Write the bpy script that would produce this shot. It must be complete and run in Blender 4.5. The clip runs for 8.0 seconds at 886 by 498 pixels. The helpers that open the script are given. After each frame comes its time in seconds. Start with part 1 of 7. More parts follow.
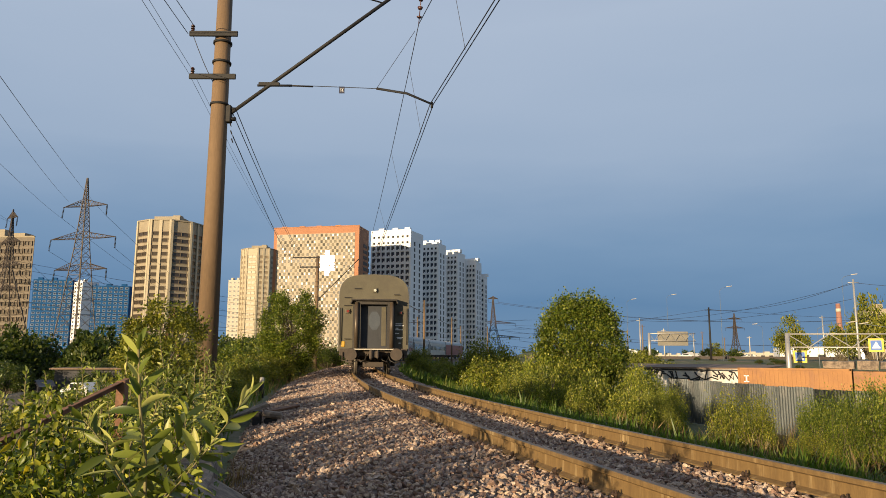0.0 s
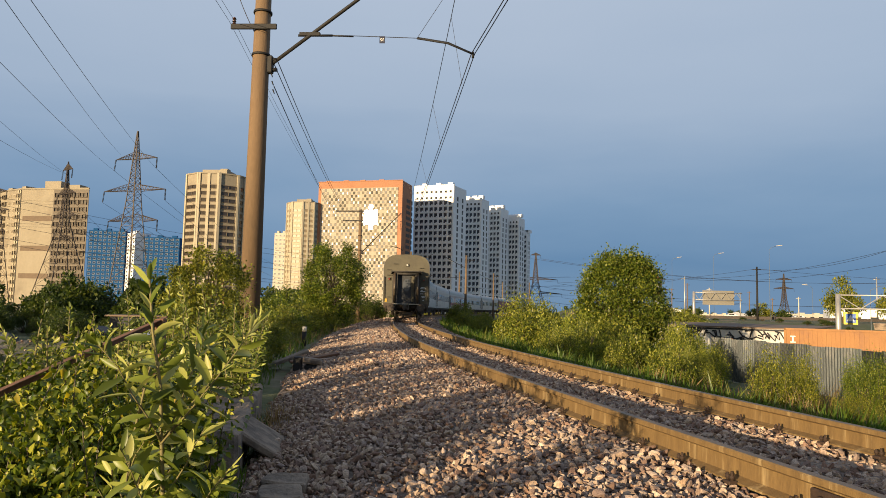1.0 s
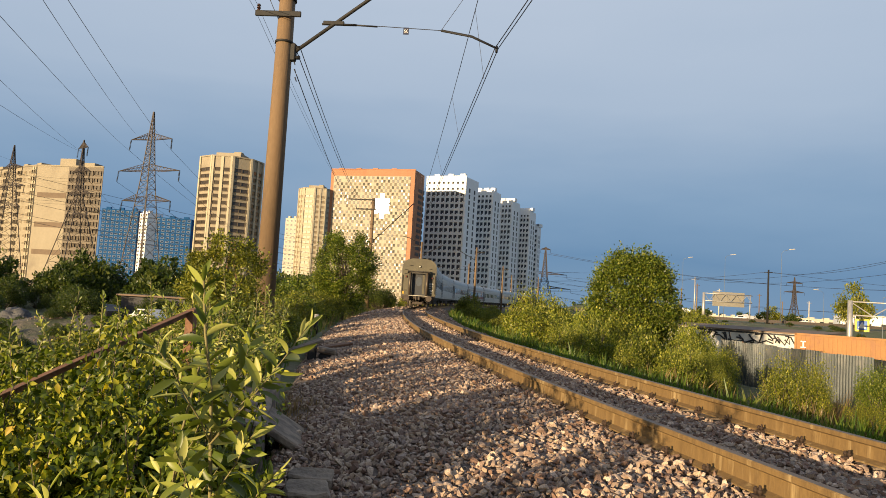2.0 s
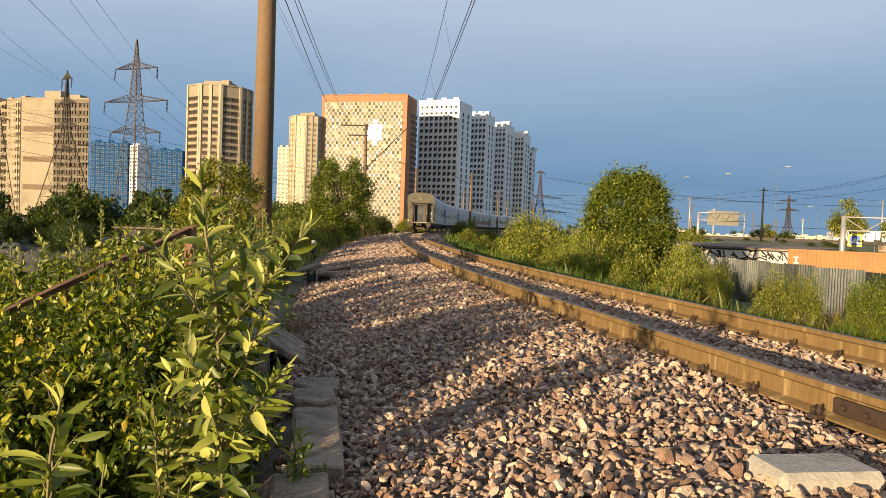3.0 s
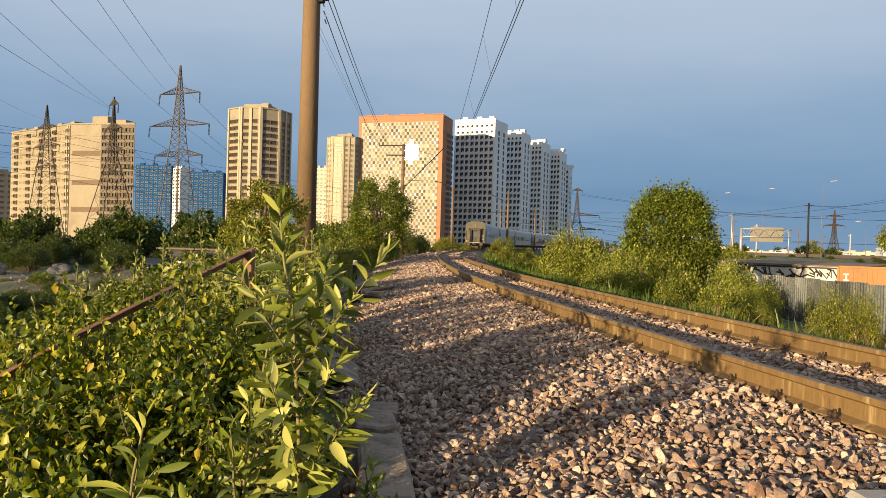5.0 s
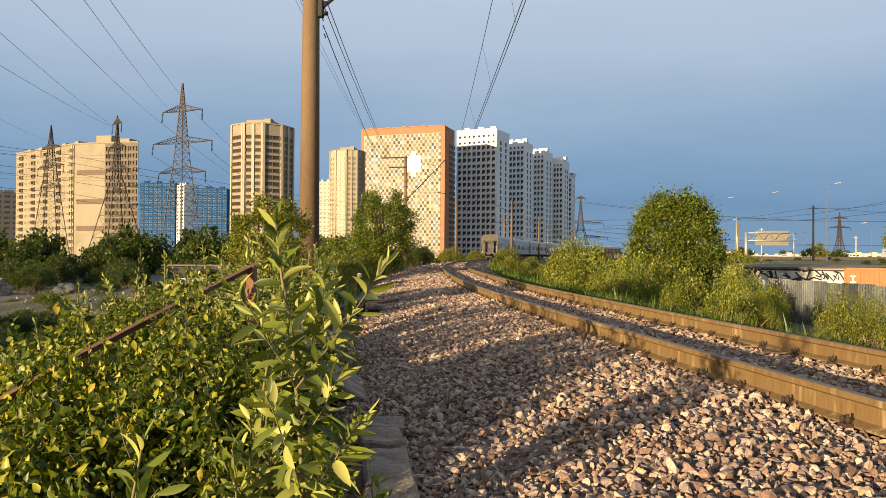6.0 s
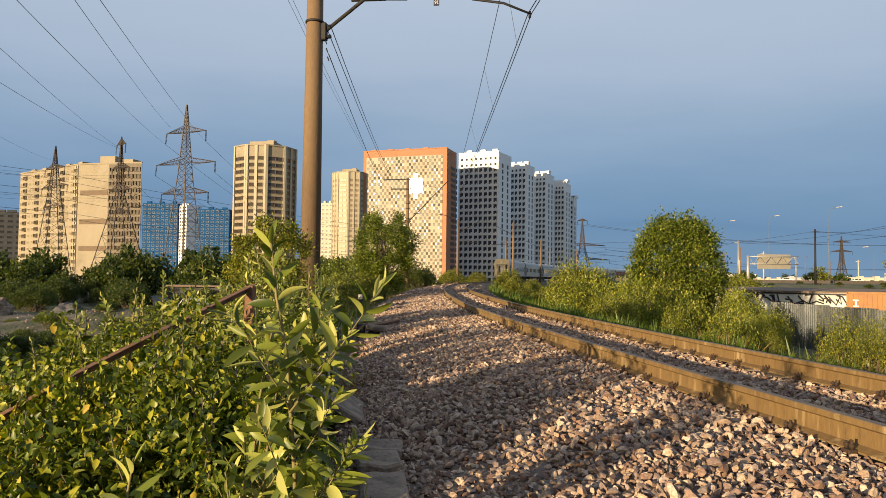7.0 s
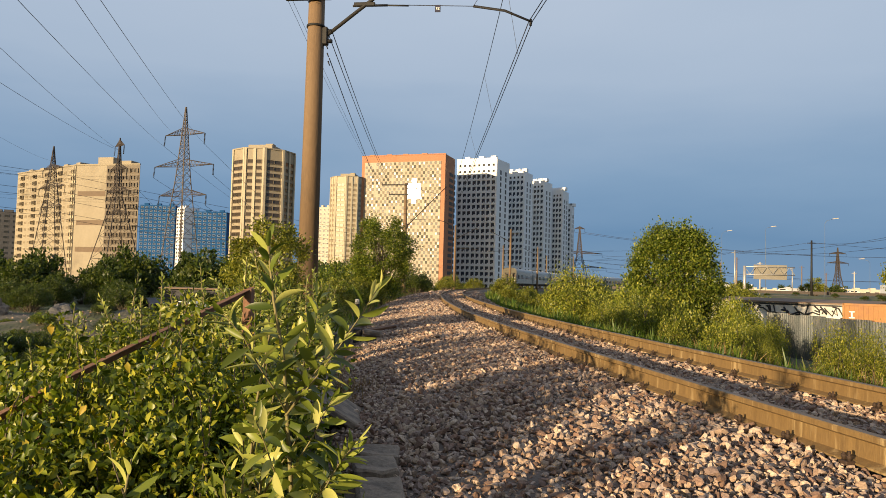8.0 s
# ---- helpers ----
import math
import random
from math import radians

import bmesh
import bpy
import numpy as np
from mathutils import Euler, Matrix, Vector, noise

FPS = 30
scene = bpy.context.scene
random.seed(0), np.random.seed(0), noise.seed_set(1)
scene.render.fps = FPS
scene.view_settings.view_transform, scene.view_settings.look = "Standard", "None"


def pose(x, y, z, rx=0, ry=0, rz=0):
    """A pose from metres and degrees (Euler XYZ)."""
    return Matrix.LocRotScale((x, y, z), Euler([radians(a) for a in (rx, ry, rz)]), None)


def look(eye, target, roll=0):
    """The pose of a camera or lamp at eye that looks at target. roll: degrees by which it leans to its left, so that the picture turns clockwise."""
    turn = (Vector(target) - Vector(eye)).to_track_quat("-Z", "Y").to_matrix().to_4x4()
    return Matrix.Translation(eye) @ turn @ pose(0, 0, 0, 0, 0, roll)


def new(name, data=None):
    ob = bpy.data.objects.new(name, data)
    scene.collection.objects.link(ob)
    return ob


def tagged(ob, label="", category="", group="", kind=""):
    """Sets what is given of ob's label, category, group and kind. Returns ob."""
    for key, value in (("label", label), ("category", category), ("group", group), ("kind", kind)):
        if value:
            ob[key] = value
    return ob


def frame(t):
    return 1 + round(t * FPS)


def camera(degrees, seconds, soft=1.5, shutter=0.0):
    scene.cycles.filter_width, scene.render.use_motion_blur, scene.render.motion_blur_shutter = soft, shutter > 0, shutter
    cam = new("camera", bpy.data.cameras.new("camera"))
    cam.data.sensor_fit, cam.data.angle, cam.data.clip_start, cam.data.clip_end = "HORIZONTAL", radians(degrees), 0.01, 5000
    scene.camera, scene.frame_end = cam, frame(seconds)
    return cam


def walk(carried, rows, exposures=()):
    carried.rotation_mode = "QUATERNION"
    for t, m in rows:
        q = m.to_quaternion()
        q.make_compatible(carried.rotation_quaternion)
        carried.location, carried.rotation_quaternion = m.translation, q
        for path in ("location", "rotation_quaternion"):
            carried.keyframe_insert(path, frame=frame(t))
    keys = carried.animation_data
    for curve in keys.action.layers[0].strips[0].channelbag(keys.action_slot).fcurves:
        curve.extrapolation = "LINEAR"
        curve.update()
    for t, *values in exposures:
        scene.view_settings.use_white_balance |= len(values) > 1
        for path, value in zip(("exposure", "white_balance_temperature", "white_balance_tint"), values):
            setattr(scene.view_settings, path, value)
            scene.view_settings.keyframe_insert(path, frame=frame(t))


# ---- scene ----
# ---------------------------------------------------------------- camera
cam = camera(64.4, 8.0, soft=0.5)
PATH = [
    (0, (0.342, -0.111, 1.053), (0.276, 1.865, 1.352), 0.2),
    (0.5, (0.416, -0.162, 0.992), (0.288, 1.818, 1.240), 0.5),
    (1, (0.437, -0.094, 0.984), (0.250, 1.889, 1.156), 1.3),
    (1.2, (0.401, -0.079, 1.003), (0.207, 1.907, 1.133), 1.0),
    (2.3, (0.265, -0.161, 1.050), (0.047, 1.822, 1.198), 4.0),
    (2.5, (0.260, -0.197, 1.025), (0.047, 1.787, 1.150), 3.8),
    (3, (0.266, -0.109, 0.944), (0.075, 1.881, 0.880), 2.1),
    (3.5, (0.133, -0.144, 0.961), (-0.077, 1.845, 0.975), 3.3),
    (4, (0.099, -0.133, 0.966), (-0.151, 1.851, 0.972), 3.5),
    (4.5, (0.097, -0.085, 0.957), (-0.176, 1.896, 0.946), 2.8),
    (5.8, (0.103, -0.024, 0.964), (-0.206, 1.952, 0.951), 0.3),
    (6, (0.104, -0.014, 0.962), (-0.204, 1.962, 0.978), 0.4),
    (6.5, (0.113, 0.016, 0.958), (-0.198, 1.991, 1.015), 0.7),
    (7, (0.114, 0.004, 0.959), (-0.199, 1.978, 1.037), 0.7),
    (7.5, (0.098, -0.016, 0.962), (-0.214, 1.957, 1.053), 1.0),
    (8, (0.097, 0.003, 0.957), (-0.208, 1.977, 1.052), 1.5),
]
walk(cam, [(t, look(eye, target, roll)) for t, eye, target, roll in PATH],
     exposures=[(0, -0.06, 6250, 10), (1, 0.03, 6400, 10), (2.5, 0.22, 6600, 10), (3, 0.28, 6600, 10), (4.5, 0.2, 6600, 10), (5.2, 0.25, 6650, 10), (6, 0.28, 6650, 10), (6.5, 0.16, 6600, 10), (8, 0.13, 6550, 10)])

# ---------------------------------------------------------------- light
SUN_DIR = Vector((-0.527, -0.85, 0.127)).normalized()      # towards the evening sun
sun = new("sun", bpy.data.lights.new("sun", "SUN"))
sun.data.energy, sun.data.angle, sun.data.color = 8.0, radians(0.6), (1.0, 0.76, 0.46)
sun.matrix_world = look((0, 0, 60), Vector((0, 0, 60)) - SUN_DIR)
scene.view_settings.exposure = 0.0

world = bpy.data.worlds.new("world")
scene.world = world
world.use_nodes = True


def build_sky():
    nt = world.node_tree
    n, l = nt.nodes, nt.links
    n.clear()
    out, bg = n.new("ShaderNodeOutputWorld"), n.new("ShaderNodeBackground")
    sky = n.new("ShaderNodeTexSky")
    sky.sky_type, sky.sun_disc = "NISHITA", False
    sky.sun_elevation, sky.sun_rotation = math.asin(SUN_DIR.z), math.atan2(SUN_DIR.x, SUN_DIR.y)
    dim = n.new("ShaderNodeVectorMath")
    dim.operation = "SCALE"
    dim.inputs["Scale"].default_value = 0.075
    l.new(sky.outputs[0], dim.inputs[0])
    tc, sep = n.new("ShaderNodeTexCoord"), n.new("ShaderNodeSeparateXYZ")
    l.new(tc.outputs["Generated"], sep.inputs[0])
    # soft cloud banks, stretched along the horizon
    mp = n.new("ShaderNodeMapping")
    mp.inputs["Scale"].default_value = (1.2, 1.2, 5.0)
    l.new(tc.outputs["Generated"], mp.inputs[0])
    nz = n.new("ShaderNodeTexNoise")
    nz.inputs["Scale"].default_value, nz.inputs["Detail"].default_value, nz.inputs["Roughness"].default_value = 1.6, 5, 0.5
    l.new(mp.outputs[0], nz.inputs["Vector"])
    add = n.new("ShaderNodeMath")
    add.operation = "MULTIPLY_ADD"
    add.inputs[1].default_value = 0.16
    l.new(nz.outputs["Fac"], add.inputs[0])
    sub = n.new("ShaderNodeMath")
    sub.operation = "SUBTRACT"
    sub.inputs[1].default_value = 0.08
    l.new(sep.outputs["Z"], sub.inputs[0])
    l.new(sub.outputs[0], add.inputs[2])
    ramp = n.new("ShaderNodeValToRGB")
    cr = ramp.color_ramp
    stops = [(0.0, (0.16, 0.28, 0.44)), (0.07, (0.125, 0.245, 0.42)), (0.15, (0.205, 0.325, 0.49)),
             (0.27, (0.37, 0.465, 0.60)), (0.45, (0.46, 0.54, 0.66)), (0.62, (0.39, 0.46, 0.59)), (1.0, (0.28, 0.34, 0.46))]
    cr.elements[0].position, cr.elements[0].color = stops[0][0], (*stops[0][1], 1)
    cr.elements[1].position, cr.elements[1].color = stops[-1][0], (*stops[-1][1], 1)
    for p, c in stops[1:-1]:
        cr.elements.new(p).color = (*c, 1)
    l.new(add.outputs[0], ramp.inputs[0])
    # the west, behind the camera, is clearer and warmer round the sun
    dot = n.new("ShaderNodeVectorMath")
    dot.operation = "DOT_PRODUCT"
    dot.inputs[1].default_value = SUN_DIR
    l.new(tc.outputs["Generated"], dot.inputs[0])
    west = n.new("ShaderNodeMapRange")
    west.inputs["From Min"].default_value, west.inputs["From Max"].default_value = 0.1, 1.0
    west.inputs["To Min"].default_value, west.inputs["To Max"].default_value = 0.06, 0.75
    l.new(dot.outputs["Value"], west.inputs["Value"])
    mix = n.new("ShaderNodeMix")
    mix.data_type = "RGBA"
    l.new(west.outputs[0], mix.inputs[0])
    l.new(ramp.outputs[0], mix.inputs[6])
    l.new(dim.outputs[0], mix.inputs[7])
    l.new(mix.outputs[2], bg.inputs[0])
    bg.inputs[1].default_value = 1.0
    l.new(bg.outputs[0], out.inputs[0])


build_sky()

# ---------------------------------------------------------------- materials


def rgb(c):
    return (*c, 1.0)


def material(name, a, b, rough=0.8, metal=0.0, scale=6.0, fine=60.0, bump=0.2, dirt=None, dirt_at=0.62, island=0.0, stretch=(1, 1, 1), spec=0.5):
    """Two colours mixed by noise at two scales, optional dirt patches, bump, and variation by island."""
    m = bpy.data.materials.new(name)
    m.use_nodes = True
    nt = m.node_tree
    n, l = nt.nodes, nt.links
    bs = n["Principled BSDF"]
    tc, mp = n.new("ShaderNodeTexCoord"), n.new("ShaderNodeMapping")
    mp.inputs["Scale"].default_value = stretch
    l.new(tc.outputs["Object"], mp.inputs[0])
    n1, n2 = n.new("ShaderNodeTexNoise"), n.new("ShaderNodeTexNoise")
    for nd, s, d in ((n1, scale, 4), (n2, fine, 3)):
        nd.inputs["Scale"].default_value, nd.inputs["Detail"].default_value = s, d
        l.new(mp.outputs[0], nd.inputs["Vector"])
    av = n.new("ShaderNodeMath")
    av.operation = "MULTIPLY_ADD"
    av.inputs[1].default_value = 0.45
    l.new(n2.outputs["Fac"], av.inputs[0])
    half = n.new("ShaderNodeMath")
    half.operation = "MULTIPLY"
    half.inputs[1].default_value = 0.55
    l.new(n1.outputs["Fac"], half.inputs[0])
    l.new(half.outputs[0], av.inputs[2])
    fac = av.outputs[0]
    if island:
        src = n.new("ShaderNodeNewGeometry").outputs["Random Per Island"]
        ma = n.new("ShaderNodeMath")
        ma.operation = "MULTIPLY_ADD"
        ma.inputs[1].default_value = island
        l.new(src, ma.inputs[0])
        sb = n.new("ShaderNodeMath")
        sb.operation = "SUBTRACT"
        sb.inputs[1].default_value = 0.5 * island
        l.new(fac, sb.inputs[0])
        l.new(sb.outputs[0], ma.inputs[2])
        fac = ma.outputs[0]
    ct = n.new("ShaderNodeMapRange")
    ct.inputs["From Min"].default_value, ct.inputs["From Max"].default_value = 0.28, 0.72
    l.new(fac, ct.inputs["Value"])
    mix = n.new("ShaderNodeMix")
    mix.data_type = "RGBA"
    l.new(ct.outputs[0], mix.inputs[0])
    mix.inputs[6].default_value, mix.inputs[7].default_value = rgb(a), rgb(b)
    col = mix.outputs[2]
    if dirt:
        n3 = n.new("ShaderNodeTexNoise")
        n3.inputs["Scale"].default_value, n3.inputs["Detail"].default_value, n3.inputs["Roughness"].default_value = scale * 0.6, 6, 0.65
        mp3 = n.new("ShaderNodeMapping")
        mp3.inputs["Location"].default_value, mp3.inputs["Scale"].default_value = (3.1, 7.7, 1.3), stretch
        l.new(tc.outputs["Object"], mp3.inputs[0])
        l.new(mp3.outputs[0], n3.inputs["Vector"])
        mr = n.new("ShaderNodeMapRange")
        mr.inputs["From Min"].default_value, mr.inputs["From Max"].default_value = dirt_at - 0.1, dirt_at + 0.06
        l.new(n3.outputs["Fac"], mr.inputs["Value"])
        mx = n.new("ShaderNodeMix")
        mx.data_type = "RGBA"
        l.new(mr.outputs[0], mx.inputs[0])
        l.new(col, mx.inputs[6])
        mx.inputs[7].default_value = rgb(dirt)
        col = mx.outputs[2]
    l.new(col, bs.inputs["Base Color"])
    bs.inputs["Roughness"].default_value, bs.inputs["Metallic"].default_value = rough, metal
    bs.inputs["Specular IOR Level"].default_value = spec
    if bump:
        bp = n.new("ShaderNodeBump")
        bp.inputs["Strength"].default_value, bp.inputs["Distance"].default_value = bump, 0.6 / fine
        l.new(n2.outputs["Fac"], bp.inputs["Height"])
        l.new(bp.outputs[0], bs.inputs["Normal"])
    return m


def leaf_material(name, a, b, c, glow=0.45, rough=0.4):
    """Leaves: colour by leaf, gloss, and light coming through."""
    m = bpy.data.materials.new(name)
    m.use_nodes = True
    nt = m.node_tree
    n, l = nt.nodes, nt.links
    bs, out = n["Principled BSDF"], n["Material Output"]
    geo = n.new("ShaderNodeNewGeometry")
    ramp = n.new("ShaderNodeValToRGB")
    cr = ramp.color_ramp
    cr.elements[0].color, cr.elements[1].color = rgb(a), rgb(c)
    cr.elements.new(0.6).color = rgb(b)
    l.new(geo.outputs["Random Per Island"], ramp.inputs[0])
    nz = n.new("ShaderNodeTexNoise")
    nz.inputs["Scale"].default_value = 1.3
    tc = n.new("ShaderNodeTexCoord")
    l.new(tc.outputs["Object"], nz.inputs["Vector"])
    hs = n.new("ShaderNodeHueSaturation")
    mr = n.new("ShaderNodeMapRange")
    mr.inputs["From Min"].default_value, mr.inputs["From Max"].default_value = 0.3, 0.7
    mr.inputs["To Min"].default_value, mr.inputs["To Max"].default_value = 0.75, 1.25
    l.new(nz.outputs["Fac"], mr.inputs["Value"])
    l.new(mr.outputs[0], hs.inputs["Value"])
    l.new(ramp.outputs[0], hs.inputs["Color"])
    l.new(hs.outputs[0], bs.inputs["Base Color"])
    bs.inputs["Roughness"].default_value = rough
    bs.inputs["Specular IOR Level"].default_value = 0.3
    tr = n.new("ShaderNodeBsdfTranslucent")
    hs2 = n.new("ShaderNodeHueSaturation")
    hs2.inputs["Value"].default_value, hs2.inputs["Saturation"].default_value = 1.5, 1.1
    l.new(hs.outputs[0], hs2.inputs["Color"])
    l.new(hs2.outputs[0], tr.inputs[0])
    mx = n.new("ShaderNodeMixShader")
    mx.inputs[0].default_value = glow
    l.new(bs.outputs[0], mx.inputs[1])
    l.new(tr.outputs[0], mx.inputs[2])
    l.new(mx.outputs[0], out.inputs["Surface"])
    return m



def stone_material(name, island, scale, fine):
    """Broken rock of several colours, stone by stone, with grain and rusty stains."""
    m = bpy.data.materials.new(name)
    m.use_nodes = True
    n, l = m.node_tree.nodes, m.node_tree.links
    bs = n["Principled BSDF"]
    src = n.new("ShaderNodeNewGeometry").outputs["Random Per Island"] if island else n.new("ShaderNodeObjectInfo").outputs["Random"]
    ramp = n.new("ShaderNodeValToRGB")
    cr = ramp.color_ramp
    cr.elements[0].color, cr.elements[1].color = rgb((0.13, 0.08, 0.058)), rgb((0.60, 0.46, 0.36))
    for p, c in ((0.18, (0.28, 0.17, 0.118)), (0.36, (0.25, 0.187, 0.158)), (0.52, (0.44, 0.305, 0.20)), (0.68, (0.38, 0.295, 0.245)), (0.82, (0.52, 0.39, 0.275))):
        cr.elements.new(p).color = rgb(c)
    l.new(src, ramp.inputs[0])
    tc = n.new("ShaderNodeTexCoord")
    n1, n2 = n.new("ShaderNodeTexNoise"), n.new("ShaderNodeTexNoise")
    for nd, sc in ((n1, scale), (n2, fine)):
        nd.inputs["Scale"].default_value, nd.inputs["Detail"].default_value = sc, 4
        l.new(tc.outputs["Object"], nd.inputs["Vector"])
    mr = n.new("ShaderNodeMapRange")
    mr.inputs["From Min"].default_value, mr.inputs["From Max"].default_value = 0.3, 0.7
    mr.inputs["To Min"].default_value, mr.inputs["To Max"].default_value = 0.62, 1.25
    l.new(n2.outputs["Fac"], mr.inputs["Value"])
    hs = n.new("ShaderNodeHueSaturation")
    l.new(ramp.outputs[0], hs.inputs["Color"])
    l.new(mr.outputs[0], hs.inputs["Value"])
    st = n.new("ShaderNodeMapRange")
    st.inputs["From Min"].default_value, st.inputs["From Max"].default_value = 0.5, 0.72
    st.inputs["To Max"].default_value = 0.6
    l.new(n1.outputs["Fac"], st.inputs["Value"])
    mx = n.new("ShaderNodeMix")
    mx.data_type = "RGBA"
    l.new(st.outputs[0], mx.inputs[0])
    l.new(hs.outputs[0], mx.inputs[6])
    mx.inputs[7].default_value = rgb((0.20, 0.115, 0.07))
    l.new(mx.outputs[2], bs.inputs["Base Color"])
    bs.inputs["Roughness"].default_value = 0.9
    bp = n.new("ShaderNodeBump")
    bp.inputs["Strength"].default_value, bp.inputs["Distance"].default_value = 0.5, 0.5 / fine
    l.new(n2.outputs["Fac"], bp.inputs["Height"])
    l.new(bp.outputs[0], bs.inputs["Normal"])
    return m


M = {}
M["stone"] = stone_material("ballast_stone", True, 9, 90)
M["bed"] = material("ballast_bed", (0.07, 0.052, 0.042), (0.22, 0.17, 0.135), 0.95, scale=14, fine=45, bump=0.8)
M["ground"] = material("ground_soil", (0.045, 0.07, 0.02), (0.13, 0.13, 0.055), 0.95, scale=0.5, fine=9, bump=0.5, dirt=(0.22, 0.17, 0.12), dirt_at=0.66)
M["sand"] = material("sand", (0.06, 0.055, 0.038), (0.19, 0.155, 0.115), 0.95, scale=0.7, fine=5, bump=0.9, dirt=(0.05, 0.06, 0.03), dirt_at=0.55)
M["asphalt"] = material("asphalt", (0.045, 0.045, 0.048), (0.075, 0.073, 0.07), 0.9, scale=1.0, fine=30, bump=0.2)
M["rail_web"] = material("rail_rust", (0.115, 0.068, 0.024), (0.25, 0.158, 0.058), 0.8, 0.1, scale=3, fine=40, bump=0.25, dirt=(0.40, 0.29, 0.14), dirt_at=0.66, stretch=(6, 6, 0.5))
M["rail_head"] = material("rail_head_worn", (0.13, 0.092, 0.058), (0.24, 0.175, 0.115), 0.6, 0.25, scale=4, fine=60, bump=0.08)
M["bolt"] = material("bolt_rust", (0.03, 0.02, 0.015), (0.075, 0.045, 0.03), 0.8, 0.3, scale=20, fine=90, bump=0.2)
M["concrete"] = material("concrete_weathered", (0.19, 0.145, 0.105), (0.33, 0.255, 0.185), 0.9, scale=6, fine=40, bump=0.7, dirt=(0.11, 0.085, 0.065), dirt_at=0.56)
M["concrete_pale"] = material("concrete_pale", (0.30, 0.275, 0.235), (0.44, 0.40, 0.34), 0.9, scale=7, fine=50, bump=0.5, dirt=(0.20, 0.17, 0.135), dirt_at=0.62)
M["pole"] = material("pole_concrete", (0.135, 0.085, 0.045), (0.20, 0.13, 0.072), 0.85, scale=1.6, fine=24, bump=0.18, dirt=(0.095, 0.068, 0.045), dirt_at=0.6, stretch=(1, 1, 0.25))
M["iron"] = material("dark_iron", (0.007, 0.007, 0.008), (0.02, 0.018, 0.017), 0.7, 0.1, scale=8, fine=50, bump=0.1)
M["rust"] = material("rusty_angle_iron", (0.12, 0.055, 0.03), (0.26, 0.14, 0.08), 0.85, 0.2, scale=7, fine=60, bump=0.3, dirt=(0.07, 0.04, 0.03))
M["wire"] = material("wire_copper_dark", (0.03, 0.028, 0.03), (0.05, 0.045, 0.045), 0.6, 0.6, bump=0)
M["pylon"] = material("pylon_steel", (0.05, 0.04, 0.035), (0.10, 0.08, 0.068), 0.65, 0.3, scale=0.6, fine=6, bump=0)
M["porcelain"] = material("insulator_brown", (0.05, 0.02, 0.015), (0.09, 0.035, 0.025), 0.25, scale=10, bump=0)
M["bark"] = material("bark", (0.07, 0.055, 0.035), (0.16, 0.13, 0.085), 0.9, scale=9, fine=70, bump=0.4)
M["shoot"] = material("green_shoot", (0.12, 0.10, 0.04), (0.22, 0.19, 0.07), 0.7, scale=15, fine=80, bump=0.1)
M["white_paint"] = material("white_paint", (0.70, 0.69, 0.66), (0.82, 0.81, 0.78), 0.6, scale=2, fine=20, bump=0.05)
M["leaf_willow"] = leaf_material("leaf_willow", (0.05, 0.08, 0.010), (0.25, 0.29, 0.045), (0.50, 0.49, 0.15), 0.22)
M["leaf_birch"] = leaf_material("leaf_birch", (0.025, 0.05, 0.005), (0.135, 0.175, 0.014), (0.44, 0.41, 0.045), 0.22)
M["leaf_yellow"] = leaf_material("leaf_pale", (0.329, 0.291, 0.033), (0.494, 0.384, 0.054), (0.626, 0.437, 0.076), 0.5)
M["leaf_bush"] = leaf_material("leaf_bush", (0.06, 0.08, 0.010), (0.18, 0.195, 0.025), (0.35, 0.32, 0.05), 0.32)
M["leaf_scrub"] = leaf_material("leaf_scrub", (0.06, 0.085, 0.010), (0.19, 0.215, 0.025), (0.42, 0.39, 0.07), 0.32)
# deep green that also carries the shade on the yard's bushes
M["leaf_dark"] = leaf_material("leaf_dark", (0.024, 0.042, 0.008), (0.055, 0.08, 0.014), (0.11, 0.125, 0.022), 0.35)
M["leaf_tree"] = leaf_material("leaf_tree", (0.03, 0.055, 0.006), (0.115, 0.155, 0.017), (0.26, 0.265, 0.04), 0.30)
M["grass"] = leaf_material("grass_blade", (0.05, 0.095, 0.012), (0.09, 0.14, 0.018), (0.17, 0.18, 0.04), 0.4)
M["grass_dry"] = leaf_material("grass_dry", (0.16, 0.105, 0.045), (0.26, 0.17, 0.07), (0.36, 0.25, 0.11), 0.3)

# ---------------------------------------------------------------- mesh helpers


def mesh_of(name, bm, *mats):
    me = bpy.data.meshes.new(name)
    bm.normal_update()
    bm.to_mesh(me)
    bm.free()
    for m in mats:
        me.materials.append(m)
    return me


def part(name, bm, mat, parent, label=""):
    mats = mat if isinstance(mat, (list, tuple)) else (mat,)
    ob = new(name, mesh_of(name, bm, *mats))
    ob.parent = parent
    if label:
        tagged(ob, label)
    return ob


def share(name, me, parent, m):
    ob = new(name, me)
    ob.parent = parent
    ob.matrix_basis = m
    return ob


def thing(name, x, y, z, label, category, group="", kind="", rz=0):
    ob = new(name)
    ob.empty_display_size = 0.2
    ob.matrix_basis = pose(x, y, z, 0, 0, rz)
    return tagged(ob, label, category, group, kind)


def solid(name, bm, mat, label, category, group="", kind="", m=None):
    mats = mat if isinstance(mat, (list, tuple)) else (mat,)
    ob = new(name, mesh_of(name, bm, *mats))
    if m is not None:
        ob.matrix_basis = m
    return tagged(ob, label, category, group, kind)


